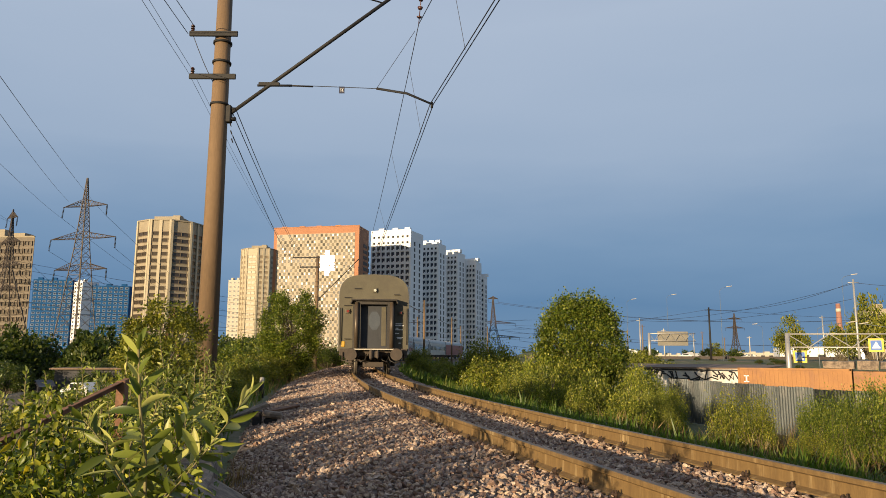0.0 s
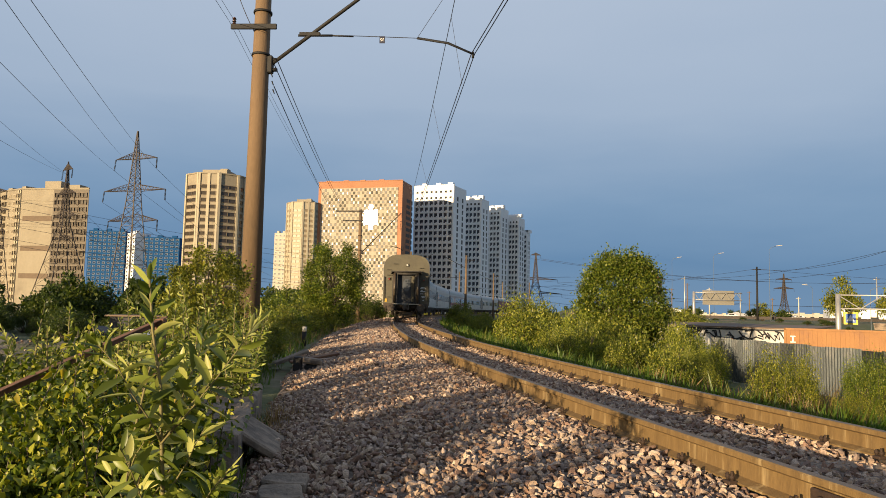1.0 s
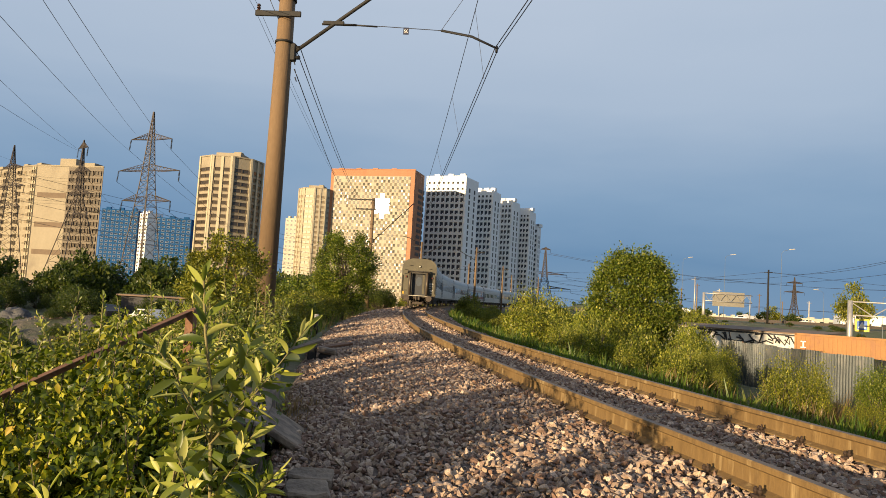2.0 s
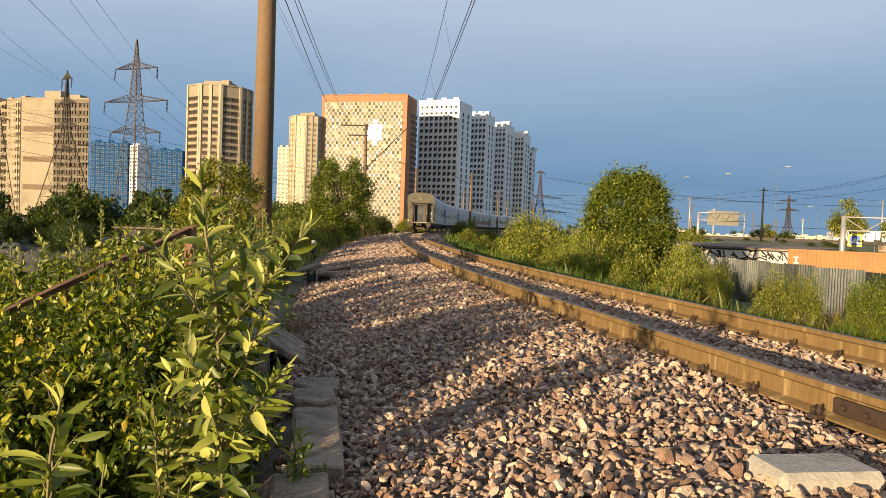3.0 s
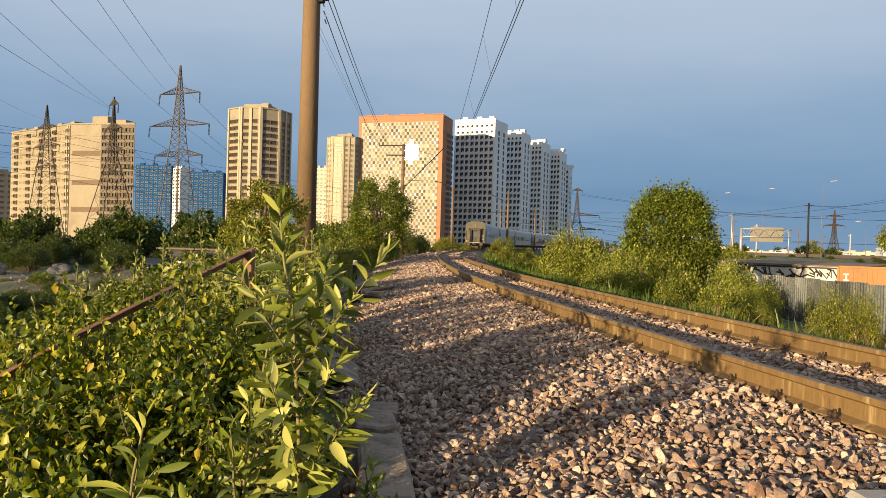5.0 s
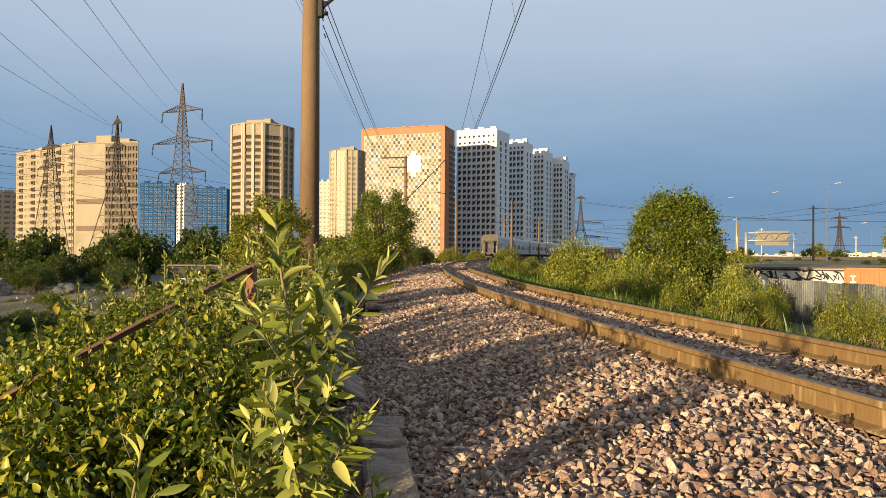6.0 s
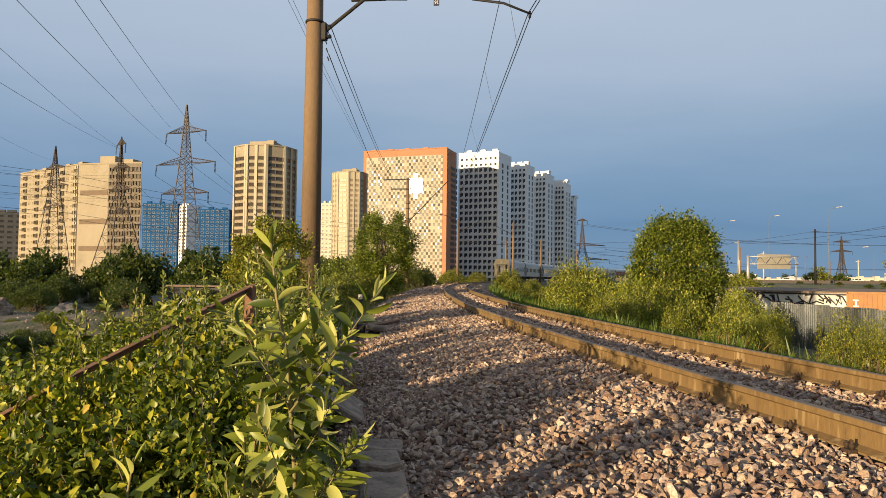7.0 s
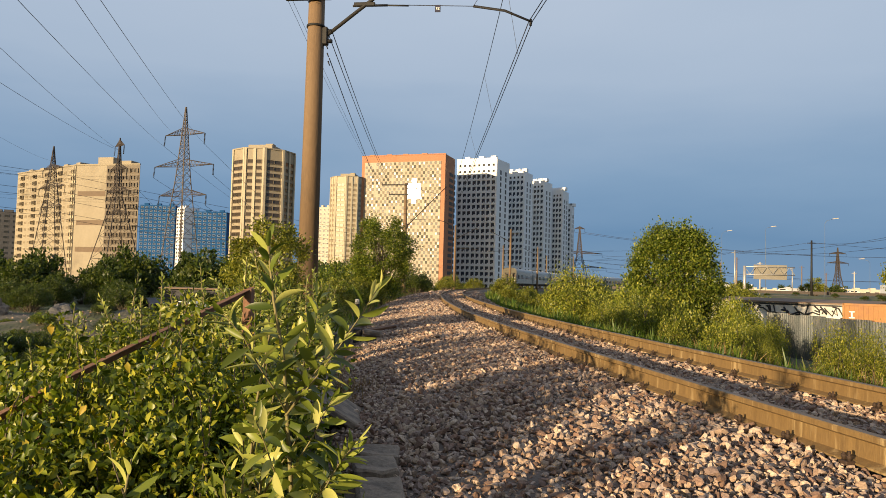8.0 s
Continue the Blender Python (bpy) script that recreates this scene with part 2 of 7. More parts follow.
def box(bm, c, s, m=None, bevel=0.0, mi=0):
    """A box of size s round c, turned by m, with bevelled edges."""
    vs = bmesh.ops.create_cube(bm, size=1.0)["verts"]
    bmesh.ops.scale(bm, vec=s, verts=vs)
    fs = list({f for v in vs for f in v.link_faces})
    for f in fs:
        f.material_index = mi
    if bevel:
        es = list({e for v in vs for e in v.link_edges})
        r = bmesh.ops.bevel(bm, geom=es, offset=bevel, segments=1, affect="EDGES", profile=0.5)
        vs = list({v for f in r["faces"] for v in f.verts} | {v for v in vs if v.is_valid})
        for f in r["faces"]:
            f.material_index = mi
    t = Matrix.Translation(c) @ (m.to_4x4() if m is not None else Matrix())
    bmesh.ops.transform(bm, matrix=t, verts=vs)
    return vs


def tube(bm, p0, p1, r0, r1=None, n=8, caps=True, mi=0):
    """A tapered bar from p0 to p1."""
    p0, p1 = Vector(p0), Vector(p1)
    r1 = r0 if r1 is None else r1
    q = (p1 - p0).to_track_quat("Z", "Y")
    a, b = [], []
    for i in range(n):
        w = 2 * math.pi * i / n
        d = q @ Vector((math.cos(w), math.sin(w), 0))
        a.append(bm.verts.new(p0 + d * r0))
        b.append(bm.verts.new(p1 + d * r1))
    for i in range(n):
        f = bm.faces.new((a[i], a[(i + 1) % n], b[(i + 1) % n], b[i]))
        f.smooth = n > 5
        f.material_index = mi
    if caps:
        bm.faces.new(list(reversed(a))).material_index = mi
        bm.faces.new(b).material_index = mi


def chain(bm, pts, r, n=6, taper=1.0):
    """Bars along a line of points, as one swept skin."""
    pts = [Vector(p) for p in pts]
    rings = []
    for k, p in enumerate(pts):
        d = pts[min(k + 1, len(pts) - 1)] - pts[max(k - 1, 0)]
        q = d.to_track_quat("Z", "Y")
        rr = r * (1 + (taper - 1) * k / max(1, len(pts) - 1))
        rings.append([bm.verts.new(p + q @ Vector((math.cos(2 * math.pi * i / n) * rr, math.sin(2 * math.pi * i / n) * rr, 0))) for i in range(n)])
    for a, b in zip(rings, rings[1:]):
        for i in range(n):
            bm.faces.new((a[i], a[(i + 1) % n], b[(i + 1) % n], b[i])).smooth = True
    bm.faces.new(list(reversed(rings[0])))
    bm.faces.new(rings[-1])


def sweep(bm, profile, frames, mi=None, closed=True):
    """A profile of (u, z) points carried along frames of (place, right)."""
    rings = [[bm.verts.new((p[0] + r[0] * u, p[1] + r[1] * u, p[2] + z)) for u, z in profile] for p, r in frames]
    k = len(profile)
    for a, b in zip(rings, rings[1:]):
        for i in range(k if closed else k - 1):
            f = bm.faces.new((a[i], a[(i + 1) % k], b[(i + 1) % k], b[i]))
            if mi:
                f.material_index = mi[i]
    if closed:
        bm.faces.new(rings[0])
        bm.faces.new(list(reversed(rings[-1])))


def arrays_mesh(name, verts, faces, mat, smooth=False):
    """A mesh from an array of vertices and one of equal-sided faces."""
    me = bpy.data.meshes.new(name)
    verts, faces = np.asarray(verts, np.float32), np.asarray(faces, np.int32)
    k = faces.shape[1]
    me.vertices.add(len(verts))
    me.vertices.foreach_set("co", verts.ravel())
    me.loops.add(faces.size)
    me.loops.foreach_set("vertex_index", faces.ravel())
    me.polygons.add(len(faces))
    me.polygons.foreach_set("loop_start", np.arange(0, faces.size, k, dtype=np.int32))
    me.polygons.foreach_set("use_smooth", np.full(len(faces), smooth))
    me.update(calc_edges=True)
    me.materials.append(mat)
    return me


# ---------------------------------------------------------------- the line of the track
TRACK = []


def lay_track():
    ds = 0.25
    x, y, a = 4.057, 0.0, 0.32225
    fwd = []
    for i in range(int(430 / ds)):
        s = i * ds
        fwd.append((s, x, y, a))
        k = 0.00483 if s < 25 else (0.00234 if s < 90 else 0.0022)
        a -= k * ds
        x, y = x - math.sin(a) * ds, y + math.cos(a) * ds
    back = []
    x, y, a = 4.057, 0.0, 0.32225
    for i in range(1, int(60 / ds)):
        a += 0.002 * ds
        x, y = x + math.sin(a) * ds, y - math.cos(a) * ds
        back.append((-i * ds, x, y, a))
    TRACK.extend(reversed(back))
    TRACK.extend(fwd)


lay_track()
TR = np.array(TRACK)


def track(s, u=0.0, z=0.0):
    """The place u metres to the right of the track's middle, s metres along it."""
    x, y, a = (float(np.interp(s, TR[:, 0], TR[:, i])) for i in (1, 2, 3))
    return Vector((x + math.cos(a) * u, y + math.sin(a) * u, z))


def heading(s):
    return float(np.interp(s, TR[:, 0], TR[:, 3]))


def right_of(s):
    a = heading(s)
    return (math.cos(a), math.sin(a))


COARSE = TR[::8]


def offset_to_track(x, y):
    """Signed distance to the right of the track's middle, for arrays."""
    x, y = np.asarray(x, float), np.asarray(y, float)
    best, u = np.full(x.shape, 1e18), np.zeros(x.shape)
    for s, tx, ty, a in COARSE:
        dx, dy = x - tx, y - ty
        d = dx * dx + dy * dy
        w = dx * math.cos(a) + dy * math.sin(a)
        near = d < best
        best = np.where(near, d, best)
        u = np.where(near, np.where(d > 16, np.sign(w) * np.sqrt(d), w), u)
    return u


def ground_z(x, y):
    x, y = np.asarray(x, float), np.asarray(y, float)
    u = offset_to_track(x, y)
    z = np.interp(u, [-60, -30, -14, -9, -5.2, -4.2, -3.4, -2.0, 2.0, 3.0, 4.2, 9.0, 14],
                  [-3.2, -3.0, -2.9, -1.6, -0.45, -0.36, -0.38, -0.25, -0.25, -0.62, -0.9, -2.3, -2.4])
    wav = 0.10 * np.sin(x * 0.71 + 1.3 * np.sin(y * 0.37)) + 0.08 * np.sin(y * 0.53 + x * 0.21)
    z = z + wav * np.clip((np.abs(u) - 4.5) / 4, 0, 1)
    # the road on its bank, out to the right, and the spoil heap in the yard
    rise = np.clip((y - 78) / 22, 0, 1) * np.clip((x - 12) / 14, 0, 1) * np.clip((420 - y) / 60, 0, 1)
    z = z + rise * 2.7
    heap = np.exp(-(((x + 27) / 7.0) ** 2 + ((y - 42) / 4.5) ** 2))
    z = z + heap * (1.5 + 0.35 * np.sin(x * 1.7) * np.sin(y * 1.3))
    return z


def gz(x, y):
    return float(ground_z(np.array([x]), np.array([y]))[0])


def graded(lo, hi, near, fine, grow):
    """Steps that are fine round `near` and grow outwards."""
    out, v, st = [near], near, fine
    while v < hi:
        v += st
        out.append(v)
        if abs(v - near) > 14:
            st *= grow
    v, st = near, fine
    while v > lo:
        v -= st
        out.append(v)
        if abs(v - near) > 14:
            st *= grow
    return np.array(sorted(out))


def build_ground():
    xs, ys = graded(-4200, 4200, 0, 0.5, 1.07), graded(-900, 4600, 10, 0.5, 1.06)
    gx, gy = np.meshgrid(xs, ys)
    z = ground_z(gx.ravel(), gy.ravel())
    v = np.stack([gx.ravel(), gy.ravel(), z], 1)
    w, h = len(xs), len(ys)
    i = (np.arange(h - 1)[:, None] * w + np.arange(w - 1)[None, :]).ravel()
    f = np.stack([i, i + 1, i + w + 1, i + w], 1)
    ob = new("ground", arrays_mesh("ground", v, f, M["ground"], True))
    tagged(ob, "weedy green and brown ground falling away from the railway bank", "ground", kind="structure")
    bm = bmesh.new()
    prof = [(-4.0, -0.60), (-3.7, -0.30), (-3.2, -0.19), (-2.1, -0.05), (-0.9, -0.02), (-0.65, -0.05), (0.65, -0.05), (0.9, -0.05), (1.7, -0.13), (2.5, -0.36), (3.2, -0.62), (3.4, -0.9)]
    frames = [(track(s), right_of(s)) for s in np.arange(-12, 300, 0.5)]
    sweep(bm, prof, frames, closed=False)
    for f in bm.faces:
        f.smooth = True
    solid("ballast_bed", bm, M["bed"], "grey-brown crushed stone bed under the railway track", "ballast", kind="structure")
    return ob


build_ground()


def build_yard():
    """Bare sandy soil and track of the yard below the bank."""
    n = 60
    xs, ys = np.linspace(-95, -17, n), np.linspace(30, 62, n)
    gx, gy = np.meshgrid(xs, ys)
    z = ground_z(gx.ravel(), gy.ravel()) + 0.06 + 0.12 * np.sin(gx.ravel() * 1.9) * np.sin(gy.ravel() * 2.3)
    edge = np.minimum.reduce([gx.ravel() + 95, -17 - gx.ravel(), (gy.ravel() - 30) * 1.5, 62 - gy.ravel()])
    z = z - np.clip(1.6 - edge * 0.5, 0, 1.6) * 0.4
    i = (np.arange(n - 1)[:, None] * n + np.arange(n - 1)[None, :]).ravel()
    ob = new("sandy_yard", arrays_mesh("sandy_yard", np.stack([gx.ravel(), gy.ravel(), z], 1), np.stack([i, i + 1, i + n + 1, i + n], 1), M["sand"], True))
    tagged(ob, "bare pale sand and spoil heaps of the yard below the bank", "ground", kind="structure")


build_yard()

# ---------------------------------------------------------------- railway track
HALF = 0.775
RAIL_PROFILE = [(-0.075, 0.0), (0.075, 0.0), (0.075, 0.012), (0.012, 0.034), (0.009, 0.128), (0.036, 0.143), (0.0375, 0.172), (0.03, 0.18),
                (-0.03, 0.18), (-0.0375, 0.172), (-0.036, 0.143), (-0.009, 0.128), (-0.012, 0.034), (-0.075, 0.012)]
RAIL_MI = [0, 0, 0, 0, 0, 0, 0, 1, 0, 0, 0, 0, 0, 0]


def rail_frames(u, s0, s1):
    return [(track(s, u), right_of(s)) for s in np.concatenate([np.arange(s0, 60, 0.5), np.arange(60, s1, 2.0)])]


def build_track():
    base = thing("railway_track", *track(0), "single railway track with rusty rails curving through pale ballast", "railway track", kind="structure")
    inv = base.matrix_basis.inverted()
    for u in (-HALF, HALF):
        bm = bmesh.new()
        sweep(bm, RAIL_PROFILE, rail_frames(u, -10, 330), RAIL_MI)
        bmesh.ops.transform(bm, matrix=inv, verts=bm.verts)
        part("rail", bm, (M["rail_web"], M["rail_head"]), base, "rust-brown steel rail with a worn bright head")
    # concrete sleepers, all but drowned in the stones
    bm = bmesh.new()
    box(bm, (0, 0, -0.11), (2.7, 0.27, 0.15), bevel=0.02)
    sl = mesh_of("sleeper", bm, M["concrete"])
    # one fastening: base plate, clip and two bolts with nuts
    bm = bmesh.new()
    for sgn in (-1, 1):
        box(bm, (0.1 * sgn, 0, 0.008), (0.06, 0.07, 0.024), bevel=0.005)
        for dy, hh in ((-0.02, 0.074), (0.024, 0.06)):
            tube(bm, (0.1 * sgn, dy, 0.02), (0.1 * sgn, dy, hh), 0.009, n=6)
            tube(bm, (0.1 * sgn, dy, 0.03), (0.1 * sgn, dy, 0.05), 0.016, n=6)
    fa = mesh_of("fastening", bm, M["bolt"])
    for i, s in enumerate(np.arange(-1.2, 62, 0.545)):
        m = inv @ Matrix.Translation(track(s)) @ Matrix.Rotation(heading(s), 4, "Z")
        share("sleeper", sl, base, m)
        if s < 42:
            for u in (-HALF, HALF):
                share("fastening", fa, base, inv @ Matrix.Translation(track(s, u)) @ Matrix.Rotation(heading(s), 4, "Z"))
    # joint bars, rusty lumps on the web
    for s, u in ((3.9, -HALF), (29.0, -HALF), (29.6, HALF)):
        bm = bmesh.new()
        for sgn in (-1, 1):
            box(bm, (0.028 * sgn, 0, 0.08), (0.03, 0.62, 0.085), bevel=0.008)
            for k in range(4):
                tube(bm, (0.04 * sgn, -0.22 + 0.147 * k, 0.082), (0.068 * sgn, -0.22 + 0.147 * k, 0.082), 0.017, n=6)
        j = part("joint_bar", bm, M["bolt"], base, "dark rusty joint bar bolted to the rail")
        j.matrix_basis = inv @ Matrix.Translation(track(s, u)) @ Matrix.Rotation(heading(s), 4, "Z")
    return base


build_track()

# ---------------------------------------------------------------- overhead line
M["enamel"] = material("enamel_dark_blue", (0.008, 0.01, 0.03), (0.015, 0.018, 0.05), 0.4, scale=8, bump=0)


def sag_line(a, b, sag, n=14):
    a, b = Vector(a), Vector(b)
    return [a.lerp(b, i / n) - Vector((0, 0, sag * 4 * (i / n) * (1 - i / n))) for i in range(n + 1)]


def wire(name, a, b, sag, r, label, group="overhead line wires"):
    bm = bmesh.new()
    chain(bm, sag_line(a, b, sag), r, n=5)
    return solid(name, bm, M["wire"], label, "wire", group)


POLE_A = Vector((-5.52, 15.75, 0))
POLE_B = Vector((-15.0, 71.5, 0))


def catenary_mast(p, z0, h, s, reach, foot=6.7, top=10.25, scale_r=1.0, full=True, arms=((7.55, 0.55), (8.62, 0.6))):
    """A tapered concrete mast with crossarms, a sloping bracket and a registration arm over the track at s."""
    t = thing("catenary_mast", p.x, p.y, z0, "tapered round concrete catenary mast with dark iron bracket", "catenary mast", "catenary masts")
    bm = bmesh.new()
    n = 20
    tube(bm, (0, 0, 0), (0, 0, h - z0), 0.25 * scale_r, 0.165 * scale_r, n=n)
    part("shaft", bm, M["pole"], t)
    d = (track(s) - p)
    d.z = 0
    reach = reach or d.length
    d.normalize()
    o = Vector((0, 0, -z0))
    fl = o + d * 0.24 + Vector((0, 0, foot))
    tip = o + d * (reach - 0.3) + Vector((0, 0, top))
    bm = bmesh.new()
    tube(bm, fl, tip, 0.045, n=8)
    part("bracket", bm, M["iron"], t, "sloping dark iron bracket tube")
    bm = bmesh.new()
    for k in (-0.12, 0.12):
        tube(bm, fl + Vector((0, 0, k)) - d * 0.05, fl + Vector((0, 0, k)) + d * 0.16, 0.05, n=8)
    box(bm, fl - d * 0.02, (0.16, 0.16, 0.42), bevel=0.02)
    part("clamp", bm, M["iron"], t)
    bm = bmesh.new()
    top_p = o + Vector((0, 0, h - 0.35))
    tube(bm, top_p + d * 0.1, fl.lerp(tip, 0.8), 0.018, n=6)
    part("stay", bm, M["iron"], t)
    # two crossarms for the feeder wires, on the field side
    if full:
        for z, ln in arms:
            bm = bmesh.new()
            c = o + Vector((0, 0, z)) - d * (0.5 * ln - 0.25 + 0.1)
            box(bm, c - Vector((0, 0.22, 0)), (ln + 0.55, 0.06, 0.13), Matrix.Rotation(math.atan2(d.y, d.x), 3, "Z"), bevel=0.01)
            part("crossarm", bm, M["iron"], t, "dark green iron crossarm")
            bm = bmesh.new()
            e = c - d * (0.5 * ln + 0.2) - Vector((0, 0.22, 0))
            for q in range(3):
                tube(bm, e + Vector((0, 0, 0.06 + 0.06 * q)), e + Vector((0, 0, 0.10 + 0.06 * q)), 0.05, 0.03, n=10)
            part("insulator", bm, M["porcelain"], t)
        for z in (7.95, 8.45, 6.9):
            bm = bmesh.new()
            tube(bm, o + Vector((0, 0, z)), o + Vector((0, 0, z + 0.05)), 0.222 * scale_r, n=20)
            part("strap", bm, M["iron"], t)
        # small insulated step pins under the bracket
        for k, z in enumerate((6.5, 6.3, 6.1)):
            bm = bmesh.new()
            e = o + Vector((0, 0, z)) + d * (0.26 + 0.03 * k)
            tube(bm, e, e + d * 0.04 - Vector((0, 0, 0.1)), 0.018, 0.012, n=6)
            part("cable_clip", bm, M["iron"], t)
    # registration: rod from the bracket, thin rope, number plate and steady arm
    zr = 7.42 if full else foot + 0.7
    r0 = fl.lerp(tip, (zr - foot) / (top - foot)) if full else fl.lerp(tip, 0.25)
    r0.z = o.z + zr
    r1, r2 = o + d * (reach * 0.735) + Vector((0, 0, zr - 0.06)), o + d * (reach - 0.02) + Vector((0, 0, 6.98))
    bm = bmesh.new()
    tube(bm, r0 - d * 0.28, r0 + d * 0.55, 0.028, n=6)
    box(bm, r0 + Vector((0, 0, 0.03)), (0.5, 0.08, 0.09), Matrix.Rotation(math.atan2(d.y, d.x), 3, "Z"), bevel=0.01)
    tube(bm, r0 + d * 0.5, r0 + d * 1.05 - Vector((0, 0, 0.02)), 0.02, n=6)
    tube(bm, r0 + d * 0.9, r1, 0.009, n=5)
    part("registration_rod", bm, M["iron"], t)
    bm = bmesh.new()
    mid = r1.lerp(r2, 0.55) + Vector((0, 0, 0.09))
    for k in (-0.035, 0.035):
        kz = Vector((0, k, 0.6 * k))
        chain(bm, [r1 + kz, mid + kz, r2 + kz * 0.4], 0.022, n=6)
    tube(bm, r2 - Vector((0, 0, 0.1)), r2 + Vector((0, 0, 0.05)), 0.03, n=6)
    part("steady_arm", bm, M["iron"], t, "bent black steady arm holding the contact wire")
    # strain insulator hung from the bracket head
    bm = bmesh.new()
    i0 = tip + d * 0.05
    i1 = o + d * (reach - 0.35) + Vector((0, 0, 9.0 if full else top - 0.5))
    tube(bm, i0, i1, 0.012, n=6)
    for q in range(3):
        a = i0.lerp(i1, 0.45 + 0.2 * q)
        tube(bm, a, a.lerp(i1, 0.12), 0.07, 0.045, n=12)
    part("insulator", bm, M["porcelain"], t, "brown porcelain insulator string")
    wo = p + Vector((0, 0, z0))
    return t, wo + r2, wo + i1, wo + r1


def plate_35(t, at, ang):
    """A small dark enamel plate with the number 35 hung upside down from the rod."""
    bm = bmesh.new()
    box(bm, (0, 0, 0), (0.13, 0.012, 0.17), bevel=0.003)
    pl = part("number_plate", bm, M["enamel"], t, "small dark blue plate with pale digits")
    pl.matrix_basis = Matrix.Translation(at) @ Matrix.Rotation(ang, 4, "Z")
    cu = bpy.data.curves.new("digits", "FONT")
    cu.body, cu.size, cu.align_x, cu.align_y, cu.extrude = "35", 0.10, "CENTER", "CENTER", 0.002
    cu.materials.append(M["white_paint"])
    ob = new("digits", cu)
    ob.parent = pl
    ob.matrix_basis = pose(0, -0.009, 0, 90, 180, 0)


def build_overhead():
    t, con, mes, rod = catenary_mast(POLE_A, gz(POLE_A.x, POLE_A.y) - 0.4, 11.0, 16.6, 5.07)
    base = t.matrix_basis.translation
    d = (rod - POLE_A)
    ang = math.atan2(d.y, d.x)
    plate_35(t, (rod - Vector((math.cos(ang), math.sin(ang), 0)) * 0.82) - base - Vector((0, 0.05, 0.06)), ang)
    t2, con2, mes2, _ = catenary_mast(POLE_B, gz(POLE_B.x, POLE_B.y) - 0.4, 11.2, 72.5, 4.6, foot=6.75, top=10.8, scale_r=0.95, arms=((11.0, 2.5), (10.0, 1.7)))
    # contact wires in a pair, messenger and droppers
    back = Vector((12.9, -34.1, 0))
    for k in (-0.04, 0.04):
        wire("contact_wire", con + Vector((k, 0, 0)), con2 + Vector((k, 0, 0)), 0.12, 0.011, "pair of dark contact wires over the track")
        wire("contact_wire", con + Vector((k, 0, 0)), back + Vector((k, 0, 7.0)), 0.12, 0.011, "pair of dark contact wires over the track")
    wire("messenger_wire", mes, mes2, 1.1, 0.010, "dark messenger wire sagging between the masts")
    wire("messenger_wire", mes, back + Vector((0.1, 0, 8.9)), 1.1, 0.010, "dark messenger wire sagging between the masts")
    for k, f in enumerate((0.04, 0.16, 0.30, 0.45, 0.6, 0.75)):
        a, b = mes.lerp(mes2, f), con.lerp(con2, f)
        a.z -= 1.1 * 4 * f * (1 - f)
        b.z -= 0.12 * 4 * f * (1 - f)
        wire("dropper", a, b, 0.0, 0.005, "thin dropper between messenger and contact wire", "droppers")
    for f in (0.06, 0.2):
        a, b = mes.lerp(back + Vector((0.1, 0, 8.9)), f), con.lerp(back + Vector((0, 0, 7.0)), f)
        a.z -= 1.1 * 4 * f * (1 - f)
        wire("dropper", a, b, 0.0, 0.005, "thin dropper between messenger and contact wire", "droppers")
    wire("dropper", rod, rod + Vector((0.9, 0.1, 1.5)), 0.0, 0.006, "thin stay from the steady arm", "droppers")
    # feeder and signal wires on the field side, strung from crossarm to crossarm
    far_tip, far_mid = Vector((-17.6, 71.5, 11.25)), Vector((-16.7, 71.5, 11.25))
    arm_hi, arm_lo = Vector((-6.2, 15.5, 8.7)), Vector((-6.2, 15.5, 7.72))
    clip_hi, clip_lo = Vector((-5.22, 15.95, 6.82)), Vector((-5.17, 15.75, 6.17))
    label = "thin dark feeder wire running along the masts"
    for k in (-0.04, 0.04):
        o = Vector((k, 0, k))
        wire("feeder_wire", arm_lo + o, far_tip + o, 0.5, 0.005, label)
        wire("feeder_wire", arm_lo + o, arm_lo - (far_tip - arm_lo) * 0.5 + o, 0.3, 0.005, label)
        wire("feeder_wire", clip_hi + o, far_mid + o, 0.4, 0.011, label)
        wire("feeder_wire", arm_hi + o * 2, arm_hi + Vector((-0.3, -7.5, 1.5)) + o * 2, 0.1, 0.009, label)
    wire("feeder_wire", clip_lo, far_tip - Vector((0, 0, 0.9)), 0.3, 0.012, label)
    wire("jumper_wire", arm_hi, clip_hi, 0.25, 0.009, "slack jumper wire looped down the mast")


build_overhead()

# ---------------------------------------------------------------- train
M["coach"] = material("coach_grey_paint", (0.085, 0.076, 0.05), (0.125, 0.112, 0.078), 0.8, 0.0, scale=1.4, fine=20, bump=0.04, dirt=(0.085, 0.075, 0.055), dirt_at=0.6)
M["coach_side"] = material("coach_side_silver", (0.42, 0.40, 0.36), (0.56, 0.53, 0.48), 0.4, 0.3, scale=1.0, fine=16, bump=0.04, dirt=(0.22, 0.19, 0.15), dirt_at=0.68)
M["coach_red"] = material("coach_red_stripe", (0.22, 0.06, 0.05), (0.30, 0.09, 0.07), 0.5, scale=1.2, fine=16, bump=0.03)
M["coach_roof"] = material("coach_roof_grey", (0.30, 0.29, 0.27), (0.42, 0.40, 0.36), 0.38, 0.4, scale=0.8, fine=12, bump=0.05)
M["gangway"] = material("gangway_rubber", (0.022, 0.02, 0.019), (0.06, 0.05, 0.04), 0.55, 0.0, scale=5, fine=30, bump=0.1)
M["gangway_panel"] = material("gangway_panel", (0.07, 0.052, 0.035), (0.12, 0.09, 0.06), 0.4, 0.3, scale=3, fine=30, bump=0.05)
